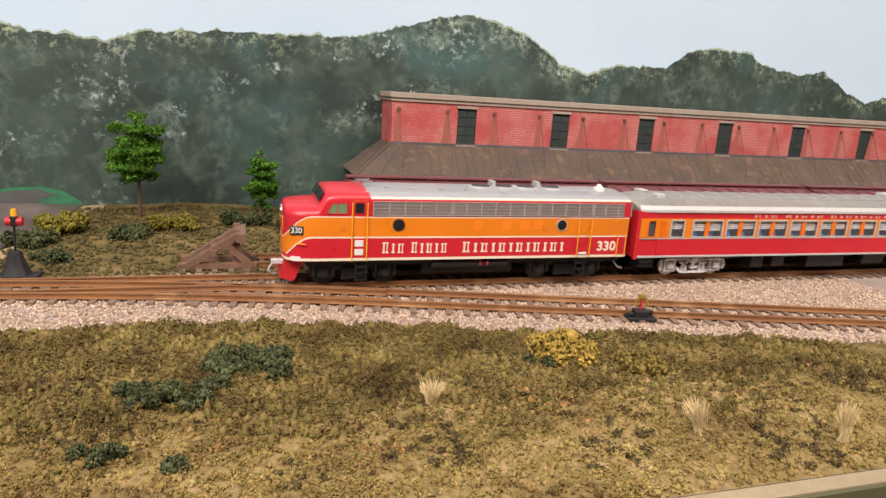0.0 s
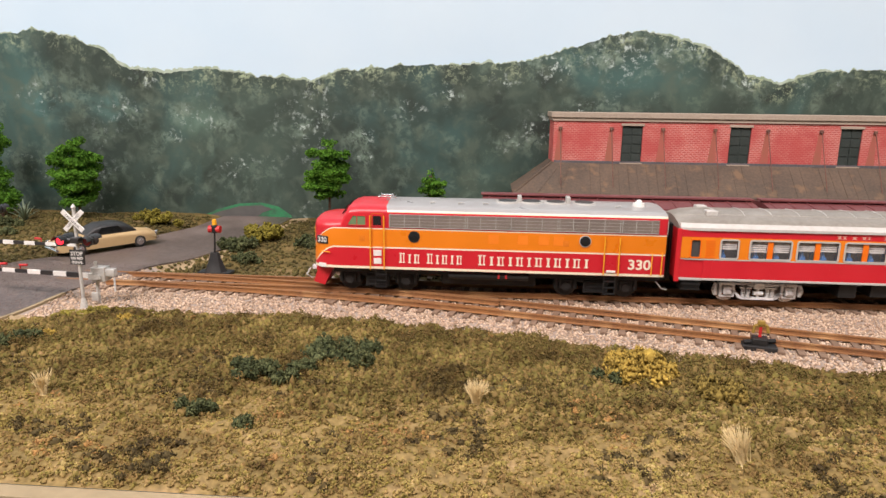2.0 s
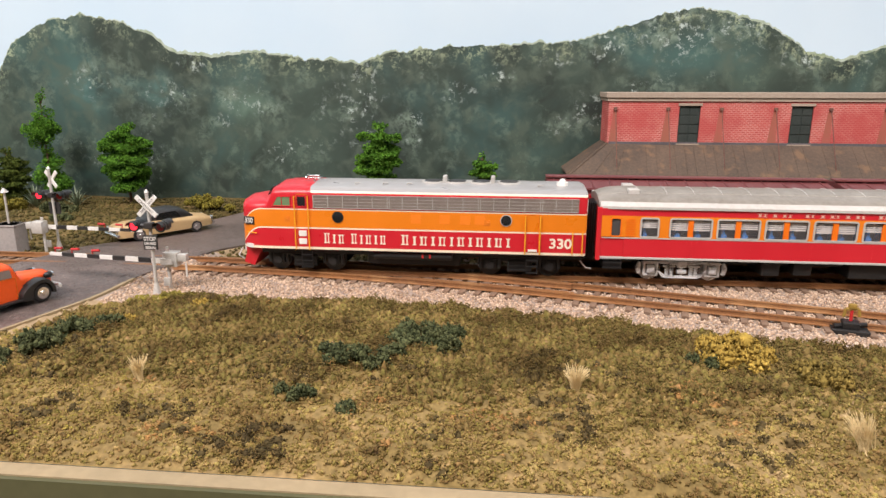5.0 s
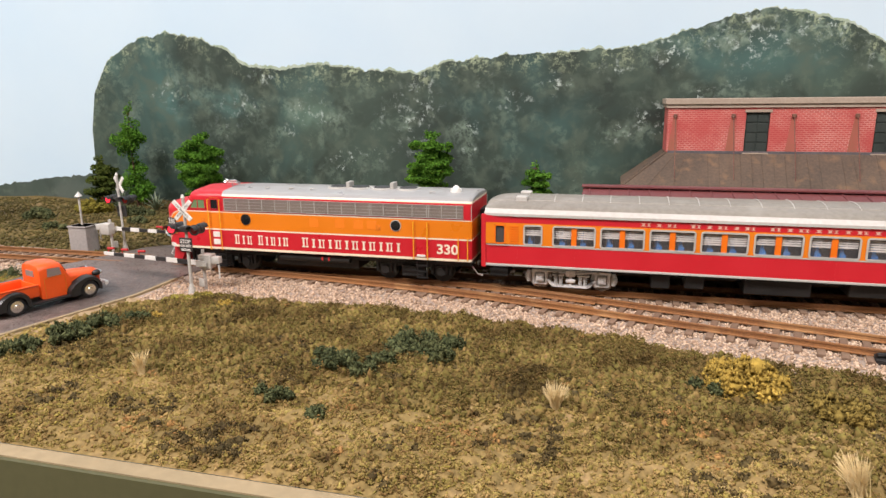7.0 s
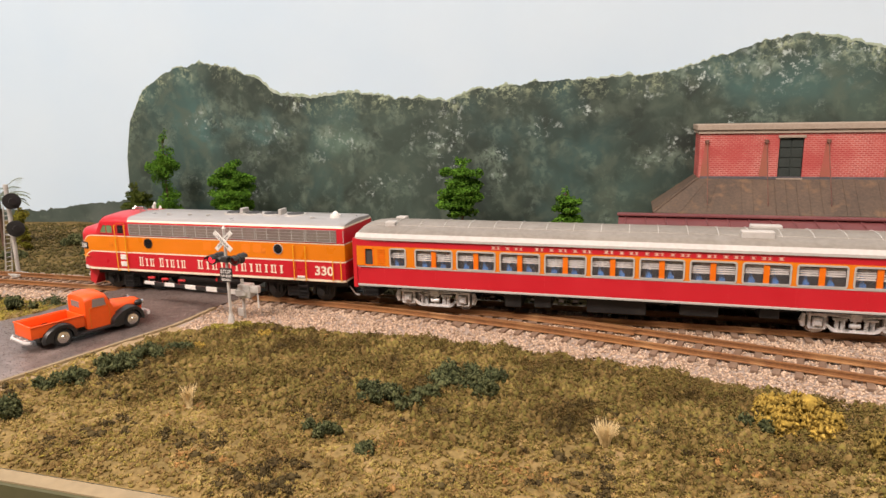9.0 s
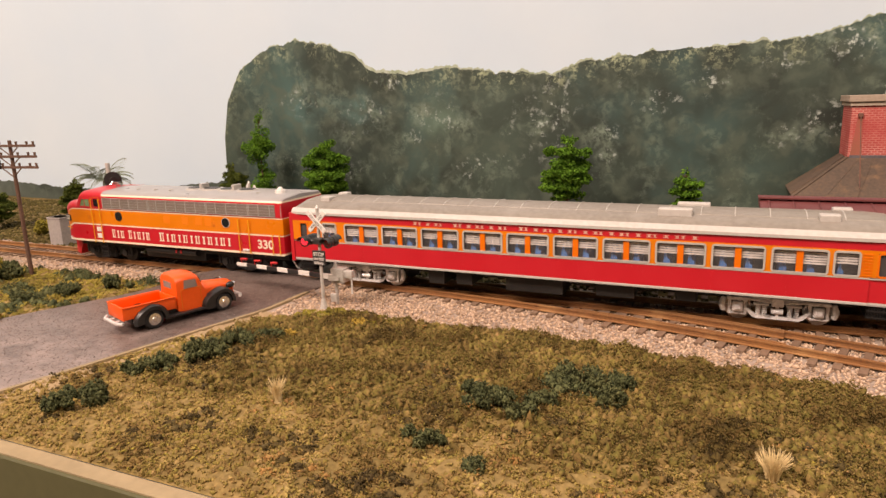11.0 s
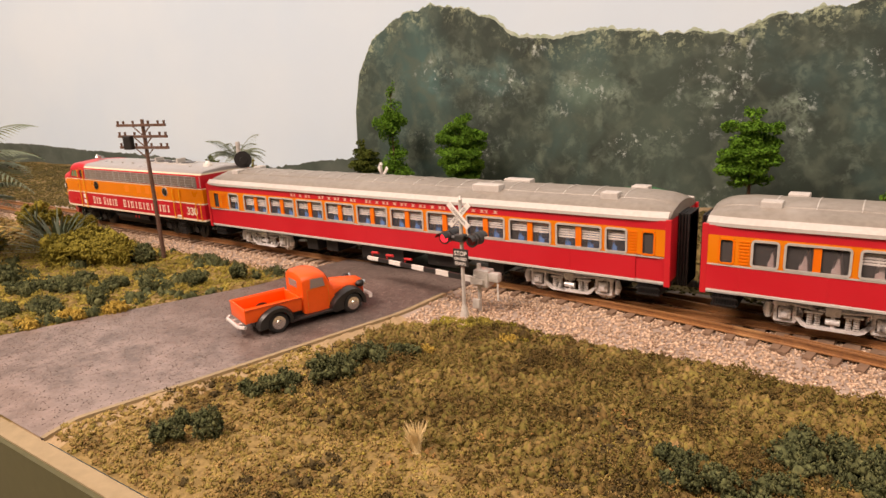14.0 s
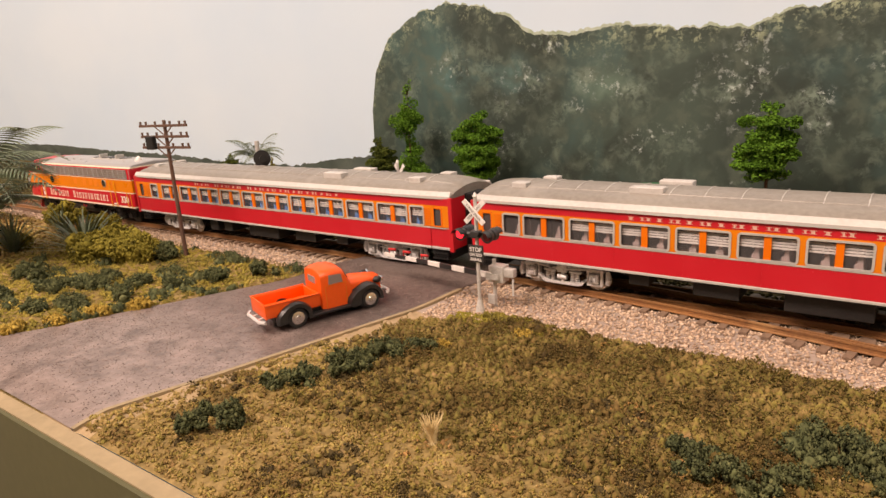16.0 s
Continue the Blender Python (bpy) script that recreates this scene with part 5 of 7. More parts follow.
    for x0, e in ((187.6, -1), (448.4, 1)):
        bm = bmesh.new()
        for k in range(4):
            a = X(x0) + e * (0.2 + k * 1.1)
            box(bm, min(a, a + e * 0.7), max(a, a + e * 0.7), -6.5, 6.5, 8.5, 36.0, 0.2)
        box(bm, min(X(x0), X(x0) + e * 4.2), max(X(x0), X(x0) + e * 4.2), -5.4, 5.4, 9, 35.4)
        part("diaphragm", bm, M_BLACK, car, "black folded diaphragm")
    bm = bmesh.new()
    secs = []
    for x, f, dz in ((187.4, 0.86, -2.6), (189.5, 0.92, -1.4), (193, 0.965, -0.5), (199, 1, 0), (437, 1, 0), (443, 0.965, -0.5), (446.5, 0.92, -1.4), (448.6, 0.86, -2.6)):
        ring = []
        for y, z in ((-18.7, 35.3), (-18.7, 36.2), (-17.9, 37.6), (-16.0, 39.2), (-13, 40.3), (-9.6, 41.1), (-9.4, 41.4), (-6, 42.2), (0, 42.7)):
            ring.append((y, z))
        ring = ring + [(-y, z) for y, z in reversed(ring[:-1])]
        secs.append([(X(x), y * (f if z > 36.4 else 1 - (1 - f) * 0.3), 36 + (z - 36) * (1 + dz * 0.16) if z > 36 else z) for y, z in ring])
    loft(bm, secs)
    roof = part("roof", bm, M_ROOF, car, "weathered grey clerestory roof", smooth=True)
    for s in (-1, 1):
        bm = bmesh.new()
        loft(bm, [[(X(x), s * (19.2 - ins), 35.2), (X(x), s * (19.2 - ins), 36.4), (X(x), s * (18.2 - ins), 37.6), (X(x), s * (17.4 - ins), 38.3), (X(x), s * (16.9 - ins), 37.8), (X(x), s * (17.4 - ins), 36.2)] for x, ins in ((187.8, 1.2), (193, 0.3), (199, 0), (437, 0), (443, 0.3), (448.2, 1.2))])
        part("roof_edge", bm, M_ROOFW, roof, "whitish lower roof edge", smooth=True)
    for i in range(19):
        x = X(206 + i * 12.4)
        bm = bmesh.new()
        pts = [(-9.7, 41.1), (-6, 42.25), (-3, 42.6), (0, 42.75), (3, 42.6), (6, 42.25), (9.7, 41.1)]
        for (y, z), (y2, z2) in zip(pts, pts[1:]):
            rod(bm, (x, y, z), (x, y2, z2), 0.22, n=5)
        part("roof_seam", bm, M_ROOFW, roof)
    for x, dy, l in ((203.5, -8, 2.6), (203.5, 8, 2.6), (370, -9.5, 6.5), (376, 7, 6.5), (424, -9, 3.4), (430, 8, 3.4)):
        bm = bmesh.new()
        box(bm, X(x - l), X(x + l), dy - 2.6, dy + 2.6, 40.2, 43.0 if l < 5 else 43.4, 0.4)
        part("roof_vent", bm, M_ROOFW, roof, "boxy whitish roof vent")
    # underbody
    bm = bmesh.new()
    box(bm, X(200), X(436), -9, 9, 8.2, 11.8)
    for x0, x1, z in ((262, 270, 4.6), (276, 284, 5.2), (300, 326, 4.4), (340, 356, 5.6), (372, 380, 6.5)):
        box(bm, X(x0), X(x1), -15.5, 15.5, z, 11.6, 0.5)
    part("underbody", bm, M_BLACK, car, "black underbody boxes")
    for x0, x1 in ((190.5, 198.5), (437.5, 445.5)):
        bm = bmesh.new()
        box(bm, X(x0), X(x1), -15, 15, 6.2, 10.9)
        for s in (-1, 1):
            for z in (7.0, 9.4):
                box(bm, X(x0 - 0.3), X(x1 + 0.3), s * 16.8 - 1.2, s * 16.8 + 1.2, z, z + 0.5)
            for k in range(9):
                x = X(x0 + 0.4 + k * 0.9)
                box(bm, x, x + 0.35, s * 17.6 - 0.25, s * 17.6 + 0.25, 6.6, 10.8)
        part("vestibule_step", bm, M_BLACK, car, "black vestibule steps")
    for c in (227.0, 409.0):
        bm = bmesh.new()
        box(bm, X(c - 10), X(c + 10), -9.5, 9.5, 6.4, 9.6, 0.4)
        box(bm, X(c - 1.6), X(c + 1.6), -11.0, 11.0, 5.6, 8.4, 0.3)
        truck = part("bogie", bm, M_BLACK, car, "silver and black truck")
        for s in (-1, 1):
            bm = bmesh.new()
            y = s * 12.0

            def bar(x0, x1, z0, z1, d0, d1, bev=0.25):
                a, b = sorted((y + s * d0, y + s * d1))
                box(bm, X(c) + x0, X(c) + x1, a, b, z0, z1, bev)
            # top bar, pedestals round the journal boxes, dropped equaliser, springs and end hangers
            extrude(bm, [(X(c - 18), 9.3), (X(c - 12), 9.9), (X(c + 12), 9.9), (X(c + 18), 9.3), (X(c + 18), 8.5), (X(c + 11), 8.7), (X(c - 11), 8.7), (X(c - 18), 8.5)], "y", y - 0.9, y + 0.9)
            extrude(bm, [(X(c - 11.5), 5.6), (X(c - 9.0), 2.6), (X(c - 7.4), 1.9), (X(c + 7.4), 1.9), (X(c + 9.0), 2.6), (X(c + 11.5), 5.6), (X(c + 9.6), 5.0), (X(c + 7.2), 3.1), (X(c - 7.2), 3.1), (X(c - 9.6), 5.0)], "y", y + s * 0.2, y + s * 1.6)
            for w in (-14.0, 14.0):
                for e in (-1, 1):
                    bar(w + e * 2.9 - 0.6, w + e * 2.9 + 0.6, 2.9, 9.3, -0.9, 1.0)
                bar(w - 3.4, w + 3.4, 8.3, 9.8, -0.9, 1.3)
                bar(w - 3.2, w + 3.2, 2.6, 3.5, -0.8, 1.1)
                bar(w - 1.9, w + 1.9, 4.0, 8.0, 0.2, 2.2, 0.5)
                bar(w - 1.2, w + 1.2, 4.8, 6.8, 2.1, 2.7, 0.3)
                o = 5.1 if w > 0 else -5.1
                rod(bm, (X(c + w + o), y, 3.6), (X(c + w + o * 1.12), y, 6.2), 1.0, 1.35, 8)
                rod(bm, (X(c + w + o * 1.12), y, 6.2), (X(c + w + o), y, 9.0), 1.35, 0.8, 8)
            for k in (-6.6, -4.4, 4.4, 6.6):
                for z in range(5):
                    rod(bm, (X(c + k), y + s * 0.8, 3.3 + z * 0.8), (X(c + k), y + s * 0.8, 3.8 + z * 0.8), 0.95, n=10)
            bar(-8.4, -2.9, 7.1, 7.9, 0, 1.7)
            bar(2.9, 8.4, 7.1, 7.9, 0, 1.7)
            bar(-2.2, 2.2, 7.0, 10.4, 0.4, 2.3, 0.5)
            rod(bm, (X(c - 2.1), y + s * 1.2, 5.0), (X(c + 2.1), y + s * 1.2, 5.0), 1.1, n=10)
            bar(-0.6, 0.6, 2.4, 7.2, 0.3, 1.4)
            rod(bm, (X(c - 11), y + s * 1.5, 9.4), (X(c - 2), y + s * 1.8, 8.6), 0.45, n=6)
            rod(bm, (X(c + 2), y + s * 1.8, 8.6), (X(c + 11), y + s * 1.5, 9.4), 0.45, n=6)
            bar(-9.5, 9.5, 10.2, 11.0, 0.2, 1.3)
            part("side_frame", bm, M_STEEL, truck, "silver cast side frame")
        for w in (-14.0, 14.0):
            wheelset(truck, X(c + w), 5.2, turn, bright=True)
    for e, x in ((-1, 187.5), (1, 448.5)):
        bm = bmesh.new()
        box(bm, min(X(x), X(x) + e * 6), max(X(x), X(x) + e * 6), -1.2, 1.2, 6.6, 8.8, 0.3)
        part("coupler", bm, M_BLACK, car)
    return car


coach = build_car(at(CAR_C, TRACK_Y, RAIL_Z), 1, M_CURTAIN, "blue seat back behind the window")
COACH2_C = 909.5 - CAR_C
coach_behind = build_car(at(COACH2_C, TRACK_Y, RAIL_Z, 180), -1, M_SEATPALE, "pale grey-pink seat back behind the window", (10, 11))

# ---- freight house ----


def brick_paint(name):
    m = bpy.data.materials.new(name)
    m.use_nodes = True
    nt = m.node_tree
    b = nt.nodes["Principled BSDF"]
    b.inputs["Roughness"].default_value = 0.8
    tc = nt.nodes.new("ShaderNodeTexCoord")
    mp = nt.nodes.new("ShaderNodeMapping")
    mp.inputs["Rotation"].default_value = (radians(90), 0, 0)
    nt.links.new(tc.outputs["Object"], mp.inputs[0])
    br = nt.nodes.new("ShaderNodeTexBrick")
    br.inputs["Color1"].default_value, br.inputs["Color2"].default_value = (0.42, 0.055, 0.050, 1), (0.55, 0.10, 0.085, 1)
    br.inputs["Mortar"].default_value = (0.60, 0.26, 0.22, 1)
    br.inputs["Scale"].default_value, br.inputs["Mortar Size"].default_value = 1000 / 3.0, 0.09
    br.inputs["Brick Width"].default_value, br.inputs["Row Height"].default_value = 1.0, 0.42
    nt.links.new(mp.outputs[0], br.inputs["Vector"])
    n = nt.nodes.new("ShaderNodeTexNoise")
    n.inputs["Scale"].default_value, n.inputs["Detail"].default_value = 55, 5
    nt.links.new(tc.outputs["Object"], n.inputs["Vector"])
    mx = nt.nodes.new("ShaderNodeMix")
    mx.data_type = "RGBA"
    mx.inputs[7].default_value = (0.46, 0.06, 0.055, 1)
    r = nt.nodes.new("ShaderNodeMapRange")
    r.inputs[1].default_value, r.inputs[2].default_value = 0.4, 0.62
    nt.links.new(n.outputs[0], r.inputs[0])
    nt.links.new(math_node(nt, "MULTIPLY", r.outputs[0], 0.75), mx.inputs[0])
    nt.links.new(br.outputs["Color"], mx.inputs[6])
    nt.links.new(mx.outputs[2], b.inputs["Base Color"])
    bp = nt.nodes.new("ShaderNodeBump")
    bp.inputs["Strength"].default_value, bp.inputs["Distance"].default_value, bp.invert = 0.5, 0.12 * MM, True
    nt.links.new(br.outputs["Fac"], bp.inputs["Height"])
    nt.links.new(bp.outputs[0], b.inputs["Normal"])
    return m


M_BRICKWALL = brick_paint("red_brickwork")


def build_freight_house():
    house = thing("freight_house", "long red brick freight house with a rusty brown canopy roof", "building")
    X0, X1, Y = 98.0, 760.0, 449.0
    doors = [145.5 + 73.6 * i for i in range(8)]
    DW, DZ0, DZ1 = 14.2, 54.0, 80.0
    bm = bmesh.new()
    box(bm, X0, X1, Y, Y + 3, 0, DZ0)
    box(bm, X0, X1, Y, Y + 3, DZ1, 83)
    xs = [X0] + [v for d in doors for v in (d, d + DW)] + [X1]
    for a, b in zip(xs[::2], xs[1::2]):
        box(bm, a, b, Y, Y + 3, DZ0, DZ1)
    box(bm, X0, X0 + 3, Y + 3, 483, 0, 83)
    part("wall", bm, M_BRICKWALL, house, "red painted brick wall")
    bm = bmesh.new()
    box(bm, X0 - 2, X1, Y - 2, 484, 85.2, 88.8, 0.3)
    box(bm, X0 - 1, X1, Y - 1, 484, 83.0, 85.2)
    part("cornice", bm, M_CORNICE, house, "buff stone cornice")
    for d in doors:
        bm = bmesh.new()
        box(bm, d, d + DW, Y + 1.2, Y + 2, DZ0, DZ1)
        door = part("door", bm, M_SHUTTER, house, "dark green panelled loading door")
        for k in range(4):
            z = DZ0 + 1 + k * 6.3
            for a, b in ((d + 0.6, d + DW / 2 - 0.4), (d + DW / 2 + 0.4, d + DW - 0.6)):
                bm = bmesh.new()
                box(bm, a, b, Y + 0.8, Y + 1.2, z, z + 5.4, 0.1)
                part("panel", bm, M_SHUTTER, door)
        bm = bmesh.new()
        box(bm, d - 0.8, d + DW + 0.8, Y - 0.7, Y + 1, DZ1, DZ1 + 1.7, 0.1)
        part("lintel", bm, M_CORNICE, door)
        bm = bmesh.new()
        box(bm, d - 0.6, d + DW + 0.6, Y - 0.6, Y + 1, DZ0 - 0.4, DZ0 + 0.5)
        part("sill", bm, M_CORNICE, door)
    # canopy of overlapping rusty sheets, hipped at its end
    E_Y, E_Z, W_Z, E_X = 425.0, 33.6, 54.0, 70.0
    n = 34
    for i in range(n):
        a, b = X0 + i * 19.5, X0 + (i + 1) * 19.5 + 0.8
        bm = bmesh.new()
        j = random.uniform(-0.35, 0.35)
        t = random.uniform(-0.5, 0.5)
        ea, eb = (a - (X0 - E_X) * 0.97 if i == 0 else a - 1.0), b - 1.0
        q = [(a, Y, W_Z + j), (b, Y, W_Z + j), (eb, E_Y, E_Z + j + t * 0.4), (ea, E_Y, E_Z + j - t * 0.4)]
        top = [bm.verts.new(p) for p in q]
        bot = [bm.verts.new((p[0], p[1], p[2] - 0.9)) for p in q]
        bm.faces.new(top)
        bm.faces.new(bot[::-1])
        for k in range(4):
            bm.faces.new((top[k - 1], top[k], bot[k], bot[k - 1]))
        for f in (0.33, 0.66):
            p, r = Vector(q[0]).lerp(Vector(q[1]), f), Vector(q[3]).lerp(Vector(q[2]), f)
            rod(bm, p, r, 0.28, n=5)
        part("canopy_sheet", bm, M_CANOPY, house)
    bm = bmesh.new()
    for y0, y1, o in ((Y, 460, 0), (460, 471, 0.3), (471, 483, 0)):
        q = [(X0, y0, W_Z + o), (E_X, E_Y + (y0 - Y) * 1.0 if y0 > Y else E_Y, E_Z + o), (E_X, E_Y + (y1 - Y) * 1.7, E_Z + o), (X0, y1, W_Z + o)]
        top = [bm.verts.new(p) for p in q]
        bot = [bm.verts.new((p[0], p[1], p[2] - 0.9)) for p in q]
        bm.faces.new(top)
        bm.faces.new(bot[::-1])
        for k in range(4):
            bm.faces.new((top[k - 1], top[k], bot[k], bot[k - 1]))
    rod(bm, (X0, Y, W_Z + 0.3), (E_X, E_Y, E_Z + 0.3), 0.8, n=6)
    part("canopy_hip", bm, M_CANOPY, house)
    # thin dark strip below the eave, coloured to stand in for its line of shadow
    bm = bmesh.new()
    box(bm, E_X + 2, X1, E_Y + 1.6, E_Y + 3, E_Z - 2.2, E_Z - 0.8)
    part("eave_shade_strip", bm, M_TIE, house)
    bm = bmesh.new()
    box(bm, X0 + 1, X1, Y - 0.5, Y + 0.1, W_Z - 0.4, W_Z + 1.4)
    part("flashing", bm, M_DARKFLASH, house, "dark lead flashing")
    for i in range(18):
        x = 102.5 + 35.4 * i
        bm = bmesh.new()
        extrude(bm, [(x - 1.0, 79), (x + 1.0, 79), (x + 2.4, 55), (x - 3.4, 55)], "y", Y - 0.14, Y + 0.2)
        part("pilaster", bm, M_STAINB, house, "brown streak under the bracket")
        bm = bmesh.new()
        box(bm, x - 1.2, x + 1.2, Y - 1.4, Y + 0.1, 76.8, 79.0, 0.3)
        rod(bm, (x, Y - 1.2, 77.5), (x + 0.6, E_Y + 6, E_Z + 5.0), 0.28, n=6)
        part("tie_rod", bm, M_BRACKET, house, "thin iron canopy rod")
    return house


M_DARKFLASH = mat("lead_flashing", (0.08, 0.075, 0.085), (0.13, 0.12, 0.13), 0.7, fine=0.8, coarse=8)
build_freight_house()


# ---- boxcars on the stub track ----


def build_boxcar(m):
    bx = thing("boxcar", "maroon wooden boxcar standing on the stub track", "railway car", m, group="boxcars on the stub track")
    L, W, Z0, Z1 = 139.0, 17.0, 11.0, 38.2
    bm = bmesh.new()
    box(bm, 0, L, -W, W, Z0, Z1, 0.4)
    shell = part("body", bm, M_MAROON, bx)
    for i in range(12):
        x = 4 + i * (L - 8) / 11
        for s in (-1, 1):
            bm = bmesh.new()
            box(bm, x - 0.5, x + 0.5, s * W - 0.5, s * W + 0.5, Z0, Z1)
            part("rib", bm, M_MAROON, shell)
    bm = bmesh.new()
    extrude(bm, [(-W - 1.2, Z1 - 0.4), (W + 1.2, Z1 - 0.4), (W + 1.2, Z1 + 0.5), (0, Z1 + 3.2), (-W - 1.2, Z1 + 0.5)], "x", -1.5, L + 1.5)
    roof = part("roof", bm, M_MAROON, bx, "ribbed maroon roof")
    for i in range(15):
        x = 2 + i * (L - 4) / 14
        for s in (-1, 1):
            bm = bmesh.new()
            rod(bm, (x, s * (W + 1), Z1 + 0.7), (x, 0, Z1 + 3.3), 0.45, n=5)
            part("roof_rib", bm, M_MAROON, roof)
    bm = bmesh.new()
    for y in (-2.4, 0, 2.4):
        box(bm, -2.2, L + 2.2, y - 1.05, y + 1.05, Z1 + 3.7, Z1 + 4.5, 0.1)
    part("running_board", bm, M_MAROON, roof)
    bm = bmesh.new()
    for s in (-1, 1):
        box(bm, L / 2 - 12, L / 2 + 12, s * (W + 0.8) - 0.5, s * (W + 0.8) + 0.5, Z0 + 1, Z1 - 2, 0.2)
    part("door", bm, M_MAROON, bx)
    bm = bmesh.new()
    box(bm, 2, L - 2, -12, 12, 7, Z0)
    part("underframe", bm, M_BLACK, bx)
    for c in (20, L - 20):
        bm = bmesh.new()
        box(bm, c - 3, c + 3, -10, 10, 4.6, 6.9)
        bg = part("bogie", bm, M_BLACK, bx)
        for s in (-1, 1):
            bm = bmesh.new()
            box(bm, c - 12, c + 12, s * 11 - 1, s * 11 + 1, 4, 7.4, 0.4)
            part("side_frame", bm, M_BLACK, bg)
        for w in (-9, 9):
            bm = bmesh.new()
            for s in (-1, 1):
                rod(bm, (c + w, s * 7.4, 4.8), (c + w, s * 9.8, 4.8), 4.8, n=18)
            rod(bm, (c + w, -8, 4.8), (c + w, 8, 4.8), 1, n=6)
            part("wheelset", bm, M_DARK, bg)
    return bx


box_a = build_boxcar(at(52, 332, RAIL_Z))
for i in (1, 2):
    copy_thing(box_a, at(52 + 147 * i, 332, RAIL_Z))


# ---- crossing signals with gates ----


def build_crossing_signal(m, face=0):
    sig = thing("crossing_signal", "silver railroad crossing signal with crossbuck, red flashers and lowered striped gate", "crossing signal", m, group="crossing signals")
    bm = bmesh.new()
    rod(bm, (0, 0, -0.5), (0, 0, 4.5), 2.0, 0.9, 14)
    rod(bm, (0, 0, 4.0), (0, 0, 46.5), 0.75, n=12)
    rod(bm, (0, 0, 46.5), (0, 0, 48.0), 1.1, 0.3, 10)
    part("post", bm, M_POST, sig, "tapered silver post", smooth=True)
    bm = bmesh.new()
    for a in (45, -45):
        b2 = bmesh.new()
        box(b2, -6.2, 6.2, -0.35, 0.35, -1.05, 1.05, 0.08)
        bmesh.ops.transform(b2, verts=b2.verts, matrix=pose(0, 0, 0, 0, 0, face) @ Matrix.Translation((0, -1.1 - (0.35 if a > 0 else -0.35), 40.6)) @ Matrix.Rotation(radians(a), 4, "Y"))
        me = bpy.data.meshes.new("tmp")
        b2.to_mesh(me)
        b2.free()
        bm.from_mesh(me)
        bpy.data.meshes.remove(me)
    buck = part("crossbuck", bm, M_WHITE, sig, "white crossbuck boards")
    for word, a, dy in (("RAILROAD", -45, -1.82), ("CROSSING", 45, -1.12 - 0.72)):
        bm = text_mesh(word, 1.35, 0.02, 0.0, 1.3)
        bmesh.ops.transform(bm, verts=bm.verts, matrix=pose(0, 0, 0, 0, 0, face) @ Matrix.Translation((0, dy if a > 0 else -1.14, 40.6)) @ Matrix.Rotation(radians(a), 4, "Y"))
        part("lettering", bm, M_DARK, buck)
    bm = bmesh.new()
    rod(bm, (-7.5, -0.6, 31.6), (7.5, -0.6, 31.6), 0.9, n=10)
    box(bm, -2.2, 2.2, -1.9, 1.2, 30.2, 33.2, 0.5)
    part("lamp_arm", bm, M_DARK, sig)
    for x in (-6.2, 6.2):
        for f in (-1, 1):
            bm = bmesh.new()
            rod(bm, (x, f * 0.4, 31.6), (x, f * 2.6, 31.6), 2.2, 2.6, 16)
            for k in range(-4, 5):
                a, b = radians(90 + k * 20), radians(90 + (k + 1) * 20)
                if k < 4:
                    q = [(x + 2.4 * math.cos(t), y, 31.6 + 2.4 * math.sin(t)) for t, y in ((a, f * 2.4), (b, f * 2.4), (b, f * 5.6), (a, f * 5.6))]
                    vs = [bm.verts.new(p) for p in q]
                    bm.faces.new(vs)
            lamp = part("flasher", bm, M_DARK, sig, "hooded round flasher")
            bm = bmesh.new()
            rod(bm, (x, f * 2.5, 31.6), (x, f * 2.75, 31.6), 1.75, n=16)
            part("lens", bm, M_LENS_LIT if x * f > 0 else M_LENS, lamp, "red lens")
    bm = bmesh.new()
    box(bm, -3.4, 3.4, -1.3, -0.75, 20.6, 27.4, 0.15)
    sign = part("stop_sign", bm, M_DARK, sig, "small black sign with white words")
    for word, z, s in (("STOP", 25.6, 2.5), ("ON RED", 23.5, 1.6), ("SIGNAL", 21.6, 1.6)):
        bm = text_mesh(word, s, 0.02, 0.05, 0.95)
        shift(bm, 0, -1.36, z)
        part("lettering", bm, M_WHITE, sign)
    # gate machine and arm
    bm = bmesh.new()
    rod(bm, (3, 7, 0), (3, 7, 20), 0.8, n=10)
    box(bm, 1.6, 8.2, 4.6, 10.0, 11.0, 17.8, 0.4)
    box(bm, 1.4, 4.6, 3.8, 5.0, 2.0, 6.0, 0.3)
    box(bm, 8.0, 12.5, 5.4, 8.6, 13.4, 17.0, 0.5)
    rod(bm, (12, 6, 13), (12.6, 5, 6.5), 0.45, n=6)
    part("gate_machine", bm, M_POST, sig, "silver gate mechanism box", smooth=True)
    arm = None
    p, q = Vector((3, 4.2, 14.0)), Vector((-58, 10.5, 14.4))
    n = 9
    for i in range(n):
        a, b = p.lerp(q, i / n), p.lerp(q, (i + 1) / n)
        bm = bmesh.new()
        w = 1.15 - 0.05 * i
        loft(bm, [[(v.x, v.y - 0.5, v.z - w), (v.x, v.y + 0.5, v.z - w), (v.x, v.y + 0.5, v.z + w), (v.x, v.y - 0.5, v.z + w)] for v in (b, a)])
        if arm is None:
            arm = part("gate_arm", bm, M_WHITE, sig, "lowered gate arm striped black and white")
        else:
            part("stripe", bm, M_WHITE if i % 2 == 0 else M_DARK, arm)
    for f in (0.62, 0.80, 0.95):
        v = p.lerp(q, f)
        bm = bmesh.new()
        rod(bm, (v.x, v.y, v.z + 1), (v.x, v.y, v.z + 2.8), 0.25, n=6)
        rod(bm, (v.x - 0.2, v.y, v.z + 2.7), (v.x + 3.6, v.y, v.z + 2.9), 0.62, n=8)
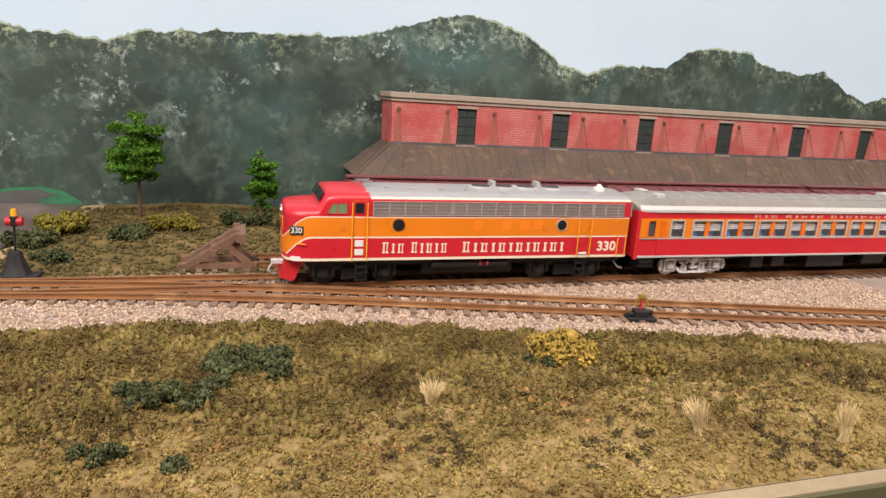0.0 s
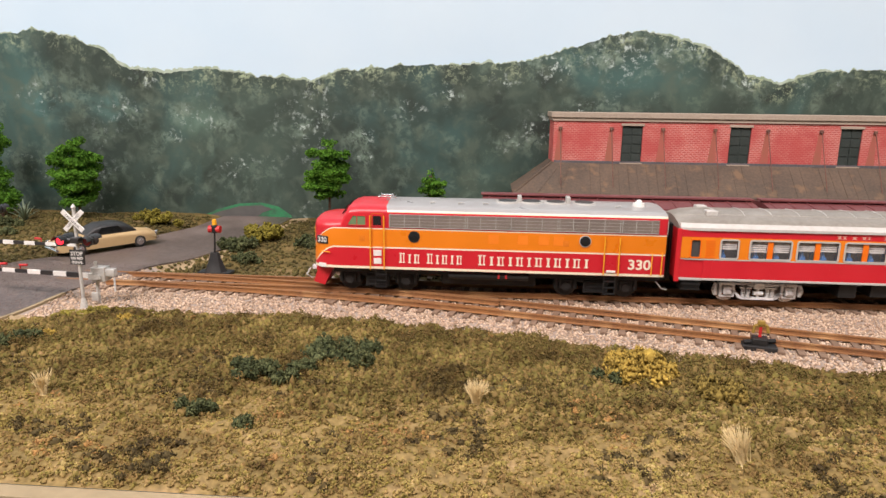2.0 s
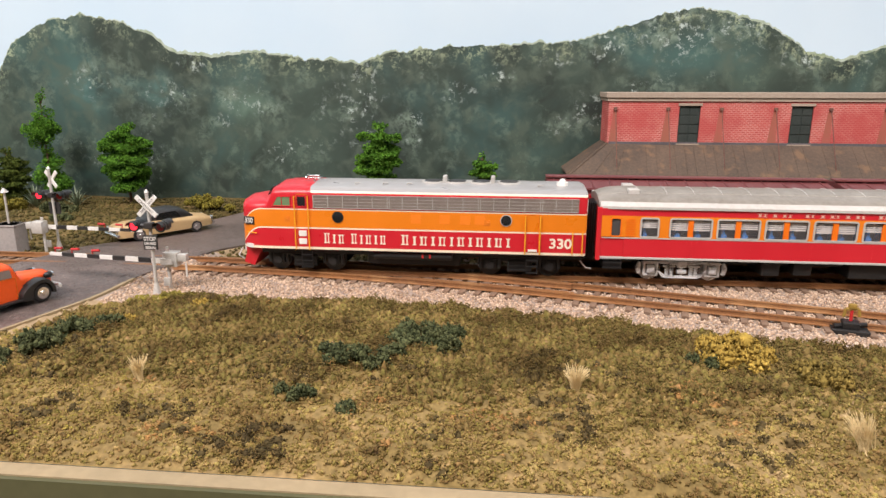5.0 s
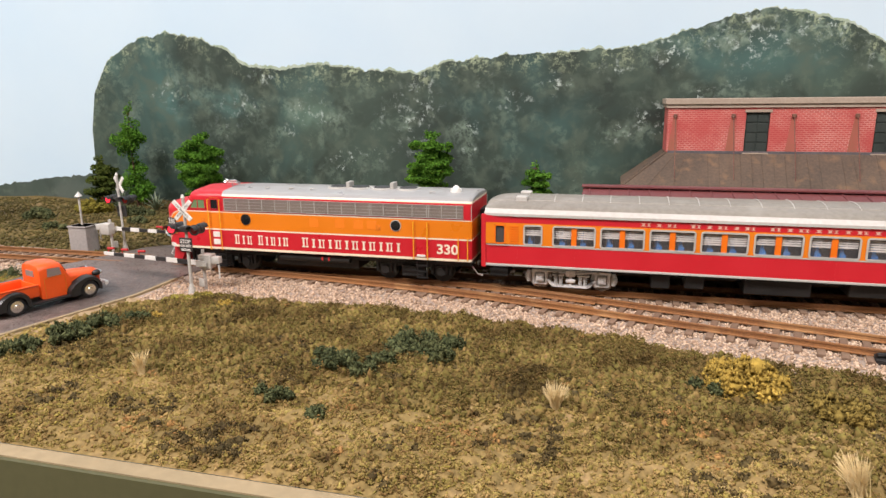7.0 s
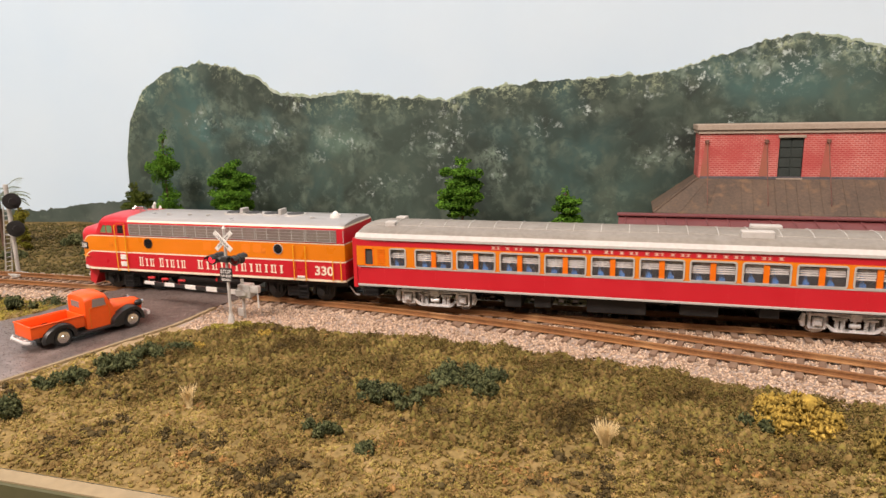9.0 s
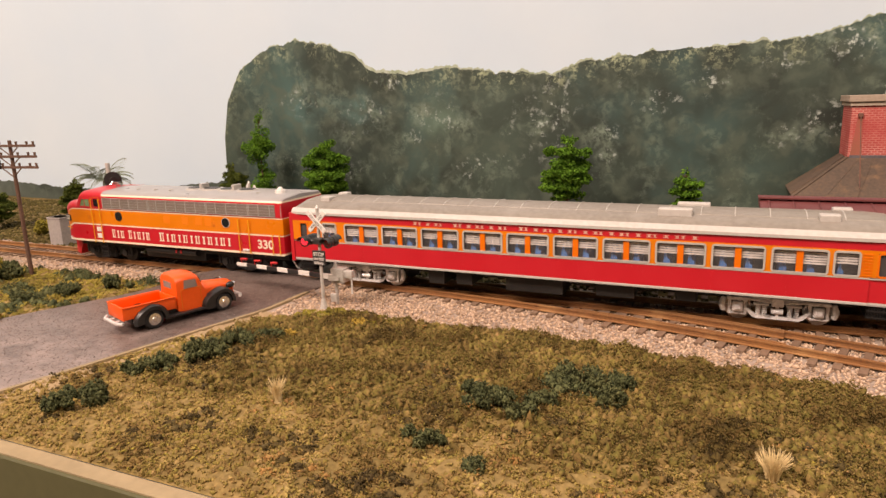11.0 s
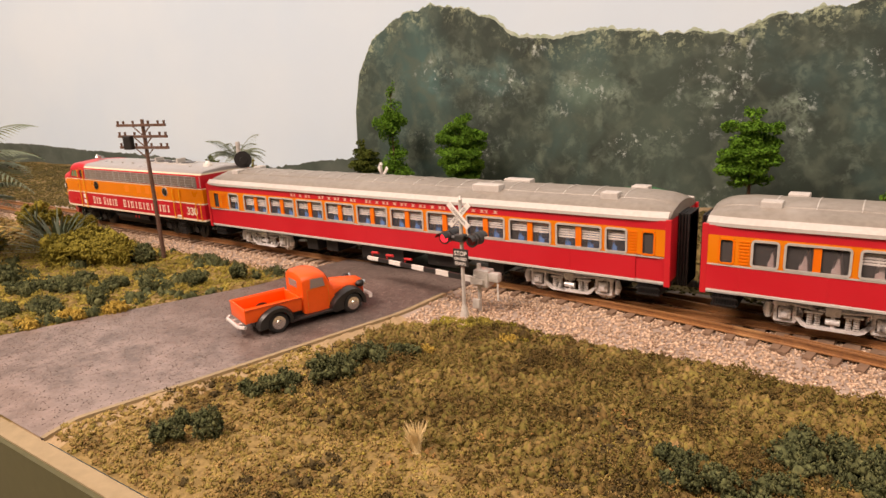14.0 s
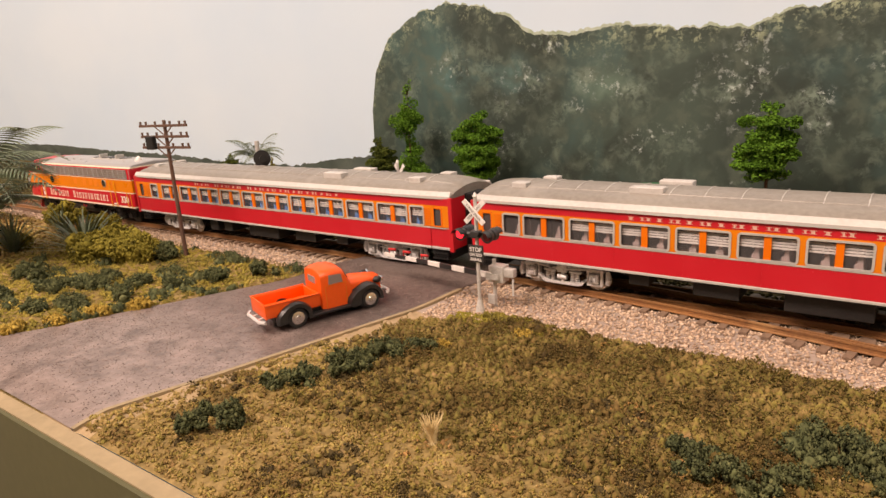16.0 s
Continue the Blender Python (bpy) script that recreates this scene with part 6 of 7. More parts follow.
        part("gate_lamp", bm, M_TARGET, arm, "small red gate lamp")
    bm = bmesh.new()
    extrude(bm, [(1, 12), (6.5, 12.6), (6.5, 14.6), (1, 15.2)], "y", 3.6, 4.2)
    part("arm_bracket", bm, M_POST, sig)
    return sig


build_crossing_signal(at(-130, 251, 0.6))
build_crossing_signal(at(-229, 323.5, 0.8, 180), -22)


# ---- road vehicles ----


def wheel_part(parent, x, y, r, w, side):
    bm = bmesh.new()
    rod(bm, (x, y - w / 2, r), (x, y + w / 2, r), r, n=24)
    bmesh.ops.bevel(bm, geom=[e for e in bm.edges if abs(e.verts[0].co.y - e.verts[1].co.y) < 1e-4], offset=0.5, segments=2, affect="EDGES")
    t = part("wheel", bm, M_TYRE, parent, "black tyre", smooth=True)
    bm = bmesh.new()
    o = y + side * w / 2
    rod(bm, (x, o - 0.3, r), (x, o + side * 0.25, r), 0.62 * r, n=20)
    rod(bm, (x, o, r), (x, o + side * 0.6, r), 0.34 * r, 0.2 * r, 16)
    part("hub_cap", bm, M_CHROME, t, "chrome hub cap")


def arch(bm, x, y0, y1, r0, r1, z, a0=-5, a1=185, n=16, squash=1.0, tail=0.0):
    """A curved fender over a wheel."""
    secs = []
    for i in range(n + 1):
        a = radians(a0 + (a1 - a0) * i / n)
        k = 1 + tail * max(0.0, -math.cos(a)) ** 1.5
        secs.append([(x + r * f * math.cos(a), y, z + r * math.sin(a) * squash) for r, y, f in ((r0, y0, 1), (r0, y1, 1), ((r0 + r1) / 2 + 0.4, y1, k), (r1, (y0 + y1) / 2, k), (r1 - 0.2, y0, k))])
    loft(bm, secs)


def build_pickup(m):
    t = thing("pickup_truck", "bright orange vintage pickup truck with black fenders on the asphalt road", "truck", m)
    WB = 32.0
    bm = bmesh.new()
    secs = []
    for x, w, z0, z1, r in ((11.2, 7.0, 5, 18.2, 2.0), (11.6, 7.8, 4.2, 19.2, 2.6), (13.0, 8.2, 4.0, 19.9, 2.8), (17, 8.3, 4.0, 20.2, 2.8), (20.5, 8.2, 4.0, 19.8, 2.8), (22.0, 8.1, 4.0, 18.8, 2.6), (24.2, 7.9, 4.0, 13.7, 2.2), (25.0, 7.8, 4.0, 13.2, 2.0)):
        secs.append(hull_ring(x, w, z0, z1, r, 0.3))
    loft(bm, secs)
    part("cab", bm, M_TRUCKO, t, "rounded orange cab", smooth=True)
    bm = bmesh.new()
    loft(bm, [hull_ring(x, w, 5.0, z1, r, 0.4) for x, w, z1, r in ((24.8, 6.6, 13.2, 2.6), (30, 6.2, 12.9, 2.6), (36, 5.2, 12.3, 2.4), (39.5, 4.2, 11.6, 2.0), (40.4, 3.6, 10.8, 1.6))])
    part("hood", bm, M_TRUCKO, t, "tapering orange hood", smooth=True)
    bm = bmesh.new()
    box(bm, -11.5, 10.6, -7.6, 7.6, 6.0, 7.0)
    box(bm, -11.5, 10.6, -8.0, -7.2, 6.0, 11.2, 0.2)
    box(bm, -11.5, 10.6, 7.2, 8.0, 6.0, 11.2, 0.2)
    box(bm, -12.0, -11.2, -8.0, 8.0, 5.8, 11.4, 0.2)
    box(bm, 10.0, 10.8, -8.0, 8.0, 6.0, 11.2, 0.2)
    for y in (-8.2, 8.2):
        rod(bm, (-11.8, y * 0.99, 11.3), (10.6, y * 0.99, 11.3), 0.4, n=8)
    rod(bm, (-11.8, -8.1, 11.4), (-11.8, 8.1, 11.4), 0.4, n=8)
    part("bed", bm, M_TRUCKO, t, "open orange cargo bed", smooth=True)
    for s in (-1, 1):
        for x, y0, y1, z, a1 in ((0, 8.05, 10.8, 4.2, 192), (WB, 5.2, 10.4, 4.4, 200)):
            bm = bmesh.new()
            arch(bm, x, s * y0, s * y1, 4.4, 6.5, z, -12, a1, tail=0.55 if x else 0.32)
            part("fender", bm, M_FENDER, t, "rounded black fender", smooth=True)
        bm = bmesh.new()
        a, c = sorted((s * 6.8, s * 10.3))
        box(bm, 5.5, 26.5, a, c, 3.0, 4.0, 0.3)
        part("running_board", bm, M_FENDER, t, "black running board")
    bm = bmesh.new()
    box(bm, -8, 36, -6.4, 6.4, 3.2, 5.6)
    part("chassis", bm, M_FENDER, t)
    for x in (0, WB):
        for s in (-1, 1):
            wheel_part(t, x, s * 8.4, 4.2, 2.8, s)
    for x, y0, y1 in ((-14.2, -8.8, 8.8), (42.2, -9.2, 9.2)):
        bm = bmesh.new()
        pts = [(x + (1.6 if x < 0 else -1.6), y0, 5.0), (x, y0 * 0.7, 5.0), (x, 0, 5.0), (x, y1 * 0.7, 5.0), (x + (1.6 if x < 0 else -1.6), y1, 5.0)]
        for p, q in zip(pts, pts[1:]):
            rod(bm, p, q, 0.75, n=8)
        for y in (-3, 3):
            rod(bm, (x, y, 5), (x + (4 if x < 0 else -4), y, 5), 0.4, n=6)
        part("bumper", bm, M_BUMPER, t, "bright curved bumper", smooth=True)
    for s in (-1, 1):
        bm = bmesh.new()
        bmesh.ops.create_icosphere(bm, subdivisions=2, radius=1.5, matrix=Matrix.Translation((37.6, s * 6.4, 10.6)) @ Matrix.Diagonal((1.4, 1, 1, 1)))
        hl = part("headlight", bm, M_FENDER, t, smooth=True)
        bm = bmesh.new()
        rod(bm, (38.8, s * 6.4, 10.6), (39.6, s * 6.4, 10.6), 1.3, n=14)
        part("lens", bm, M_CHROME, hl)
        bm = bmesh.new()
        extrude(bm, [(14.6, 13.9), (20.9, 13.9), (20.3, 17.4), (15.0, 17.7)], "y", s * 8.28, s * 8.42)
        part("side_window", bm, M_TRUCKGLASS, t, "pale side window")
        bm = bmesh.new()
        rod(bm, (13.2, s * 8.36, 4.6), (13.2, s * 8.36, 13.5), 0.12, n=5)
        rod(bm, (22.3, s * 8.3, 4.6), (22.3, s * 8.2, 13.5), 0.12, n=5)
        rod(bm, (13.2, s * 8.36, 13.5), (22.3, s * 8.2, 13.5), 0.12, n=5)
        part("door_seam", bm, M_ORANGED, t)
    bm = bmesh.new()
    box(bm, 11.0, 11.3, -3.6, 3.6, 14.0, 16.8, 0.1)
    part("rear_window", bm, M_TRUCKGLASS, t, "small rear window")
    bm = bmesh.new()
    q = [(22.4, -5.8, 17.6), (22.4, 5.8, 17.6), (23.9, 6.2, 14.2), (23.9, -6.2, 14.2)]
    bm.faces.new([bm.verts.new((x + 0.35, y, z + 0.2)) for x, y, z in q])
    part("windshield", bm, M_TRUCKGLASS, t)
    bm = bmesh.new()
    for k in range(6):
        box(bm, 40.2, 40.7, -2.6, 2.6, 6.0 + k * 0.95, 6.5 + k * 0.95)
    part("grille", bm, M_CHROME, t)
    return t


M_BUMPER = mat("bright_bumper_plate", (0.80, 0.78, 0.76), (0.72, 0.70, 0.68), 0.28, 0.4, bump=0)
M_TRUCKGLASS = glass("pale_truck_glass", (0.28, 0.23, 0.21), rough=0.04, alpha=0.9)
HEAD = math.degrees(math.atan2(30, 10.5))
build_pickup(at(-183.5 - 8.6 * 0.944, 202.5 + 8.6 * 0.33, 0.9, HEAD))


def build_sedan(m):
    c = thing("car", "beige vintage convertible car with a black top", "car", m)
    bm = bmesh.new()
    loft(bm, [hull_ring(x, w, 3.0, z1, r, 0.5) for x, w, z1, r in ((-30, 7.5, 8.0, 2.5), (-28, 9.0, 9.2, 3), (-20, 10.2, 10.4, 3), (-8, 10.6, 10.8, 2.6), (8, 10.6, 10.8, 2.6), (20, 10.2, 10.6, 3), (27, 9.4, 10.0, 3), (29.6, 8.2, 9.0, 2.8))])
    part("body", bm, M_CARBEIGE, c, "rounded beige body", smooth=True)
    bm = bmesh.new()
    loft(bm, [hull_ring(x, w, 10.0, z1, r, 0.4) for x, w, z1, r in ((-18, 7.0, 11.0, 1), (-12, 8.0, 15.6, 2.6), (-6, 8.4, 17.2, 3), (4, 8.4, 17.2, 3), (8, 8.0, 15.8, 2.6), (13, 7.6, 11.0, 1))])
    part("top", bm, M_CARTOP, c, "black folding top", smooth=True)
    bm = bmesh.new()
    for s in (-1, 1):
        extrude(bm, [(-9, 11.4), (7, 11.4), (4, 15), (-6, 15.2)], "y", s * 8.3, s * 8.6)
    part("side_window", bm, M_PORT, c)
    for x in (-18, 18):
        for s in (-1, 1):
            wheel_part(c, x, s * 9.4, 3.9, 2.4, s)
    bm = bmesh.new()
    for x in (-30.4, 30.2):
        rod(bm, (x, -9.2, 4.6), (x, 9.2, 4.6), 0.9, n=8)
        for s in (-1, 1):
            rod(bm, (x * 0.96, s * 6.8, 7.6), (x * 1.01, s * 6.8, 7.6), 1.3, n=12)
    box(bm, 29, 30.2, -4.5, 4.5, 5, 8, 0.3)
    part("chrome_trim", bm, M_CHROME, c, "chrome bumpers and lamps", smooth=True)
    return c


build_sedan(at(-188, 364, road_z(364) + 0.6, -127))


# ---- lineside things ----


def build_switch_lamp(m):
    t = thing("switch_stand", "tall black switch stand with red targets and yellow lamp", "switch stand", m)
    bm = bmesh.new()
    box(bm, -9, 9, -4, 4, 0, 1.6, 0.3)
    loft(bm, [[(r * math.cos(a * math.pi / 4), r * 0.8 * math.sin(a * math.pi / 4), z) for a in range(8)] for r, z in ((6.4, 1.4), (5.2, 4), (3.6, 8), (2.6, 11.5), (2.4, 12))])
    part("base", bm, M_BLACK, t, smooth=True)
    bm = bmesh.new()
    rod(bm, (0, 0, 11), (0.8, 0, 27), 0.5, n=8)
    part("spindle", bm, M_BLACK, t)
    for s in (-1, 1):
        bm = bmesh.new()
        rod(bm, (0.8 + s * 1.0, 0, 25), (0.8 + s * 3.2, 0, 25), 1.9, 2.0, 14)
        part("target", bm, M_TARGET, t, "round red target")
    bm = bmesh.new()
    box(bm, -0.7, 2.3, -1.5, 1.5, 23, 27.4, 0.4)
    part("lamp_body", bm, M_BLACK, t)
    bm = bmesh.new()
    rod(bm, (0.8, 0, 27.4), (0.8, 0, 30.4), 1.3, 1.1, 10)
    part("lamp_cap", bm, M_YELLOW, t, "yellow lamp top")
    return t


build_switch_lamp(at(-95, 315.5, 0.8))


M_OCHRE = mat("dull_ochre_paint", (0.36, 0.22, 0.03), (0.22, 0.14, 0.03), 0.6)


def build_ground_throw(m):
    t = thing("switch_machine", "low black switch machine with a yellow handle by the turnout", "switch stand", m)
    bm = bmesh.new()
    box(bm, -6.5, 6.5, -4, 4, 0, 2.2, 0.4)
    box(bm, -3, 3, -2.6, 2.6, 2, 5, 0.5)
    rod(bm, (-6, -2, 3), (6, 2, 3.4), 0.9, n=8)
    part("base", bm, M_BLACK, t)
    bm = bmesh.new()
    rod(bm, (0, 0, 4.5), (0, 0, 9.5), 0.6, n=8)
    part("spindle", bm, M_TARGET, t, "red spindle")
    bm = bmesh.new()
    rod(bm, (-2.2, 0, 9.6), (2.2, 0, 10.0), 0.7, n=8)
    rod(bm, (-2.2, 0, 9.6), (-2.6, 0, 6.4), 0.6, n=8)
    rod(bm, (2.2, 0, 10.0), (2.8, 0, 7.0), 0.6, n=8)
    box(bm, -1.4, 1.4, -1, 1, 10, 11.8, 0.3)
    part("handle", bm, M_OCHRE, t, "dull yellow handle")
    return t


build_ground_throw(at(163, 231, 0.2, -14))


def build_bumper(m):
    t = thing("track_bumper", "weathered brown timber track bumper at the stub's end", "track bumper", m)

    def timber(p, q, w):
        p, q = Vector(p), Vector(q)
        bm = bmesh.new()
        box(bm, -w, w, -w, w, 0, (q - p).length, 0.15)
        bmesh.ops.transform(bm, verts=bm.verts, matrix=Matrix.Translation(p) @ (q - p).to_track_quat("Z", "Y").to_matrix().to_4x4())
        part("timber", bm, M_WOODBUMP, t)
    for y in (-7, 7):
        timber((-20, y, 0.5), (6, y, 17), 1.7)
        timber((12, y, 0.5), (-2, y, 14), 1.6)
        timber((4.5, y + 2.5, 0), (4.5, y + 2.5, 19), 1.6)
        timber((-22, y, 1.5), (14, y, 1.5), 1.4)
    timber((6.6, -12, 16), (6.6, 12, 16), 2.2)
    timber((-6, -11, 8.5), (-6, 11, 8.5), 1.5)
    return t


build_bumper(at(-8, 330, 1.0))


def build_pole(m):
    t = thing("telephone_pole", "brown wooden telephone pole with three crossarms beside the track", "telephone pole", m)
    bm = bmesh.new()
    rod(bm, (0, 0, -2), (0, 0, 78), 1.25, 0.95, 12)
    part("pole", bm, M_WOODPOLE, t, smooth=True)
    for z in (75.0, 69.0, 63.0):
        bm = bmesh.new()
        box(bm, -19, 19, -1.9, -0.8, z - 0.7, z + 0.7, 0.1)
        for s in (-1, 1):
            rod(bm, (s * 7, -1.2, z - 0.4), (s * 0.8, -0.8, z - 5), 0.35, n=6)
        arm = part("crossarm", bm, M_WOODPOLE, t)
        for x in (-18, -13.5, -6, 6, 13.5, 18):
            bm = bmesh.new()
            rod(bm, (x, -1.3, z + 0.6), (x, -1.3, z + 2.4), 0.5, 0.7, 8)
            part("insulator", bm, M_WOODPOLE, arm)
    bm = bmesh.new()
    box(bm, -12.5, -6.5, -4.6, -1.6, 62, 69.5, 0.6)
    part("transformer", bm, M_BLACK, t, "black transformer box")
    return t


build_pole(at(-335, 252, 0, 8))


def build_mast(m):
    t = thing("signal_mast", "grey two-headed railway signal mast with a ladder", "railway signal", m)
    bm = bmesh.new()
    rod(bm, (0, 0, 0), (0, 0, 58), 1.3, n=12)
    rod(bm, (0, 0, 58), (0, 0, 60), 1.5, 1.3, 12)
    box(bm, -5, 5, -4, 4, 0, 2.4, 0.3)
    part("mast", bm, M_POST, t, smooth=True)
    for z in (49.5, 32.0):
        bm = bmesh.new()
        box(bm, 1, 5, -1.6, 1.6, z - 2.6, z + 2.6, 0.3)
        rod(bm, (5, -0.2, z), (5.6, -0.7, z), 5.2, n=24)
        rod(bm, (5.5, -0.6, z), (8.5, -1.6, z), 1.9, 2.2, 14)
        head = part("signal_head", bm, M_BLACK, t, "round black signal head", smooth=False)
        bm = bmesh.new()
        rod(bm, (6.2, -0.9, z), (7.2, -1.3, z), 1.6, n=12)
        part("lens", bm, M_LENS, head)
    bm = bmesh.new()
    for s in (-1, 1):
        rod(bm, (-11, s * 2, 0), (-2.5, s * 2, 46), 0.4, n=6)
    for i in range(14):
        f = (i + 1) / 15
        x, z = -11 + 8.5 * f, 46 * f
        rod(bm, (x, -2, z), (x, 2, z), 0.3, n=6)
    for z in (27, 46):
        rod(bm, (-4 if z > 40 else -7, 0, z), (0, 0, z), 0.4, n=6)
    part("ladder", bm, M_POST, t, "thin grey ladder")
    return t


build_mast(at(-325, 305, 0.5, -12))


def build_cabinet(m, w, d, h, post, label):
    t = thing("relay_cabinet", label, "relay cabinet", m)
    bm = bmesh.new()
    box(bm, -w / 2, w / 2, -d / 2, d / 2, 0, h, 0.3)
    box(bm, -w / 2 - 0.4, w / 2 + 0.4, -d / 2 - 0.4, d / 2 + 0.4, h - 1, h, 0.2)
    part("body", bm, M_CONCRETE, t)
    if post:
        bm = bmesh.new()
        rod(bm, (0, 0, h), (0, 0, h + 19), 0.6, n=8)
        rod(bm, (0, 0, h + 18), (0, 0, h + 20.5), 2.4, 0.3, 10)
        part("vent_post", bm, M_POST, t, "thin grey vent pipe")
    return t


build_cabinet(at(-252, 316, 0.3), 13, 10, 16.5, True, "pale grey relay cabinet with a vent pipe")
build_cabinet(at(-400, 321, 0.3), 13, 11, 20, False, "tall pale grey relay cabinet beside the track")


# ---- plants ----


def leaf_mesh(name, pads, material, per, size):
    """Many small bent leaf quads filling flattened pads: (centre, radius, thickness)."""
    v, f = [], []
    for (cx, cy, cz), r, th in pads:
        for _ in range(max(8, int(per * r * r))):
            a, u = random.uniform(0, 2 * math.pi), math.sqrt(random.random())
            rr = r * u
            p = Vector((cx + rr * math.cos(a), cy + rr * math.sin(a), cz + th * (random.uniform(-1, 1) * math.sqrt(max(0, 1 - u * u)) + 0.15 * random.random())))
            d = Vector((random.gauss(0, 1), random.gauss(0, 1), random.gauss(0, 0.7))).normalized()
            e = d.cross(Vector((random.gauss(0, 1), random.gauss(0, 1), random.gauss(0, 1)))).normalized()
            s = size * random.uniform(0.6, 1.4)
            n = d.cross(e) * 0.25 * s
            i = len(v)
            v += [p - d * s - n, p + e * s * 0.6, p + d * s - n, p - e * s * 0.6]
            f += [(i, i + 1, i + 3), (i + 1, i + 2, i + 3)]
    me = bpy.data.meshes.new(name)
    me.from_pydata([tuple(q * MM) for q in v], [], f)
    me.materials.append(material)
    return me


def build_tree(x, y, z, h, r, foot, material, label, shape="layered"):
    t = thing("tree", label, "tree", at(x, y, z))
    bm = bmesh.new()
    bend = random.uniform(-1, 1)
    pts = [(bend * math.sin(i / 6 * 3), 0.4 * bend * i / 6, -2 + (h * 0.94 + 2) * i / 6) for i in range(7)]
    for i in range(6):
        rod(bm, pts[i], pts[i + 1], 1.25 * (1 - i / 7.5), 1.25 * (1 - (i + 1) / 7.5), 8)
    pads = []
    levels = 7 if shape == "layered" else 8
    gap = (h - foot) / levels
    for k in range(levels):
        f = k / (levels - 1)
        zc = foot + (h - foot) * (0.05 + 0.9 * f)
        if shape == "layered":
            rad = r * random.uniform(0.8, 1.12) * (0.90 + 0.24 * math.sin(math.pi * f)) * (1 - 0.42 * f ** 5)
        elif shape == "tall":
            rad = r * (0.75, 0.8, 0.6, 0.5, 0.75, 0.9, 0.4, 0.22)[k]
        else:
            rad = r * math.sin(math.pi * (0.16 + 0.78 * f)) ** 0.8
        nn = max(3, int(5 * rad / r + 1))
        for i in range(nn):
            if random.random() < 0.14:
                continue
            a = 2 * math.pi * (i + random.random() * 0.7) / nn
            d = rad * random.uniform(0.4, 0.74)
            c = (d * math.cos(a), d * math.sin(a) * 0.8, zc + random.uniform(-0.5, 0.5) * gap)
            pads.append((c, rad * random.uniform(0.30, 0.48), gap * random.uniform(0.5, 0.8)))
            for _ in range(2):
                e = random.uniform(-1, 1) * rad * 0.35
                pads.append(((c[0] + e, c[1] + random.uniform(-1, 1) * rad * 0.3, c[2] + random.uniform(-0.1, 0.45) * gap), rad * random.uniform(0.13, 0.24), gap * random.uniform(0.25, 0.42)))
            rod(bm, (0.2 * bend, 0, zc - 2.5), c, 0.5, 0.2, 5)
        pads.append(((0, 0, zc + 0.2 * gap), rad * 0.45, gap * 0.5))
    part("trunk", bm, M_BARK, t, "brown trunk with limbs", smooth=True)
    crown = new("crown", leaf_mesh("crown", pads, material, 9.5, 0.85))
    crown.parent = t
    return t


build_tree(-63, 444, 3, 62, 15.5, 22, M_LEAF, "bright green layered model tree before the backdrop")
build_tree(-262, 456, 3, 59, 18, 14, M_LEAF, "bright green bushy model tree before the backdrop")
build_tree(-326, 456, 3, 83, 19, 6, M_LEAF, "tall thin irregular bright green model tree", "tall")
build_tree(-357, 452, 3, 40, 17, 2, M_LEAFD, "short olive green model tree", "round")
build_tree(11, 456, 3, 42, 12.5, 4, M_LEAF, "small rounded bright green model tree", "round")
build_tree(-395, 372, 2, 36, 9, 3, M_LEAFY, "slender yellow-green shrub tree", "tall")
build_tree(-475, 392, 2, 34, 16, 3, M_LEAFD, "dark olive shrub tree", "round")
build_tree(-520, 350, 2, 30, 18, 2, M_LEAFD, "dark olive shrub tree", "round")
build_tree(-610, 240, 2, 44, 22, 4, M_LEAFD, "dark olive shrub tree", "round")


def build_bush(x, y, rx, ry, h, material, label, grain=1.3, lumps=None):
    lumps = (lumps or max(3, int((rx + ry) / 4))) + 3
    c, s, core, cs = [], [], [], []
    for _ in range(lumps):
        a, u = random.uniform(0, 2 * math.pi), math.sqrt(random.random()) * 0.72
        lx, ly = rx * u * math.cos(a), ry * u * math.sin(a)
        lr = min(rx, ry) * random.uniform(0.18, 0.42) + 0.6
        lz = h * random.uniform(0.25, 0.62) * (1 - 0.4 * u)
        for _ in range(4):
            core.append((lx + random.uniform(-0.5, 0.5) * lr, ly + random.uniform(-0.5, 0.5) * lr, max(0.2, lz + random.uniform(-0.4, 0.45) * min(lr, h * 0.42))))
            cs.append(min(lr, h * 0.5) * random.uniform(0.36, 0.6))
        for _ in range(int(24 + 5.0 * lr * lr / grain)):
            d = Vector((random.gauss(0, 1), random.gauss(0, 1), random.gauss(0, 1))).normalized() * random.uniform(0.72, 1.05)
            z = lz + d.z * min(lr, h * 0.42)
            if z > -0.5:
                c.append((lx + d.x * lr, ly + d.y * lr, z))
                s.append(grain * random.uniform(0.5, 1.15))
    c2 = [(p[0] * random.uniform(0.95, 1.1), p[1] * random.uniform(0.95, 1.1), max(0, p[2] + random.uniform(-0.6, 0.9))) for p in c for _ in range(2)]
    me = crumbs_mesh("bush", c + c2, [v * 0.62 for v in s] + [random.uniform(0.5, 1.0) * grain * 0.5 for _ in c2], material, (TET_V, TET_F), 1.0, 0.4, ragged=0.55)
    bm = bmesh.new()
    bm.from_mesh(me)
    inner = crumbs_mesh("bush", core, cs, material, (ICO_V, ICO_F), 1.0, 0.3, soft=True, ragged=0.2)
    bm.from_mesh(inner)
    bm.to_mesh(me)
    bm.free()
    ob = new("bush", me)
    ob.matrix_basis = at(x, y, ground_z(x, y) - 0.3)
    return tagged(ob, label, "bush")


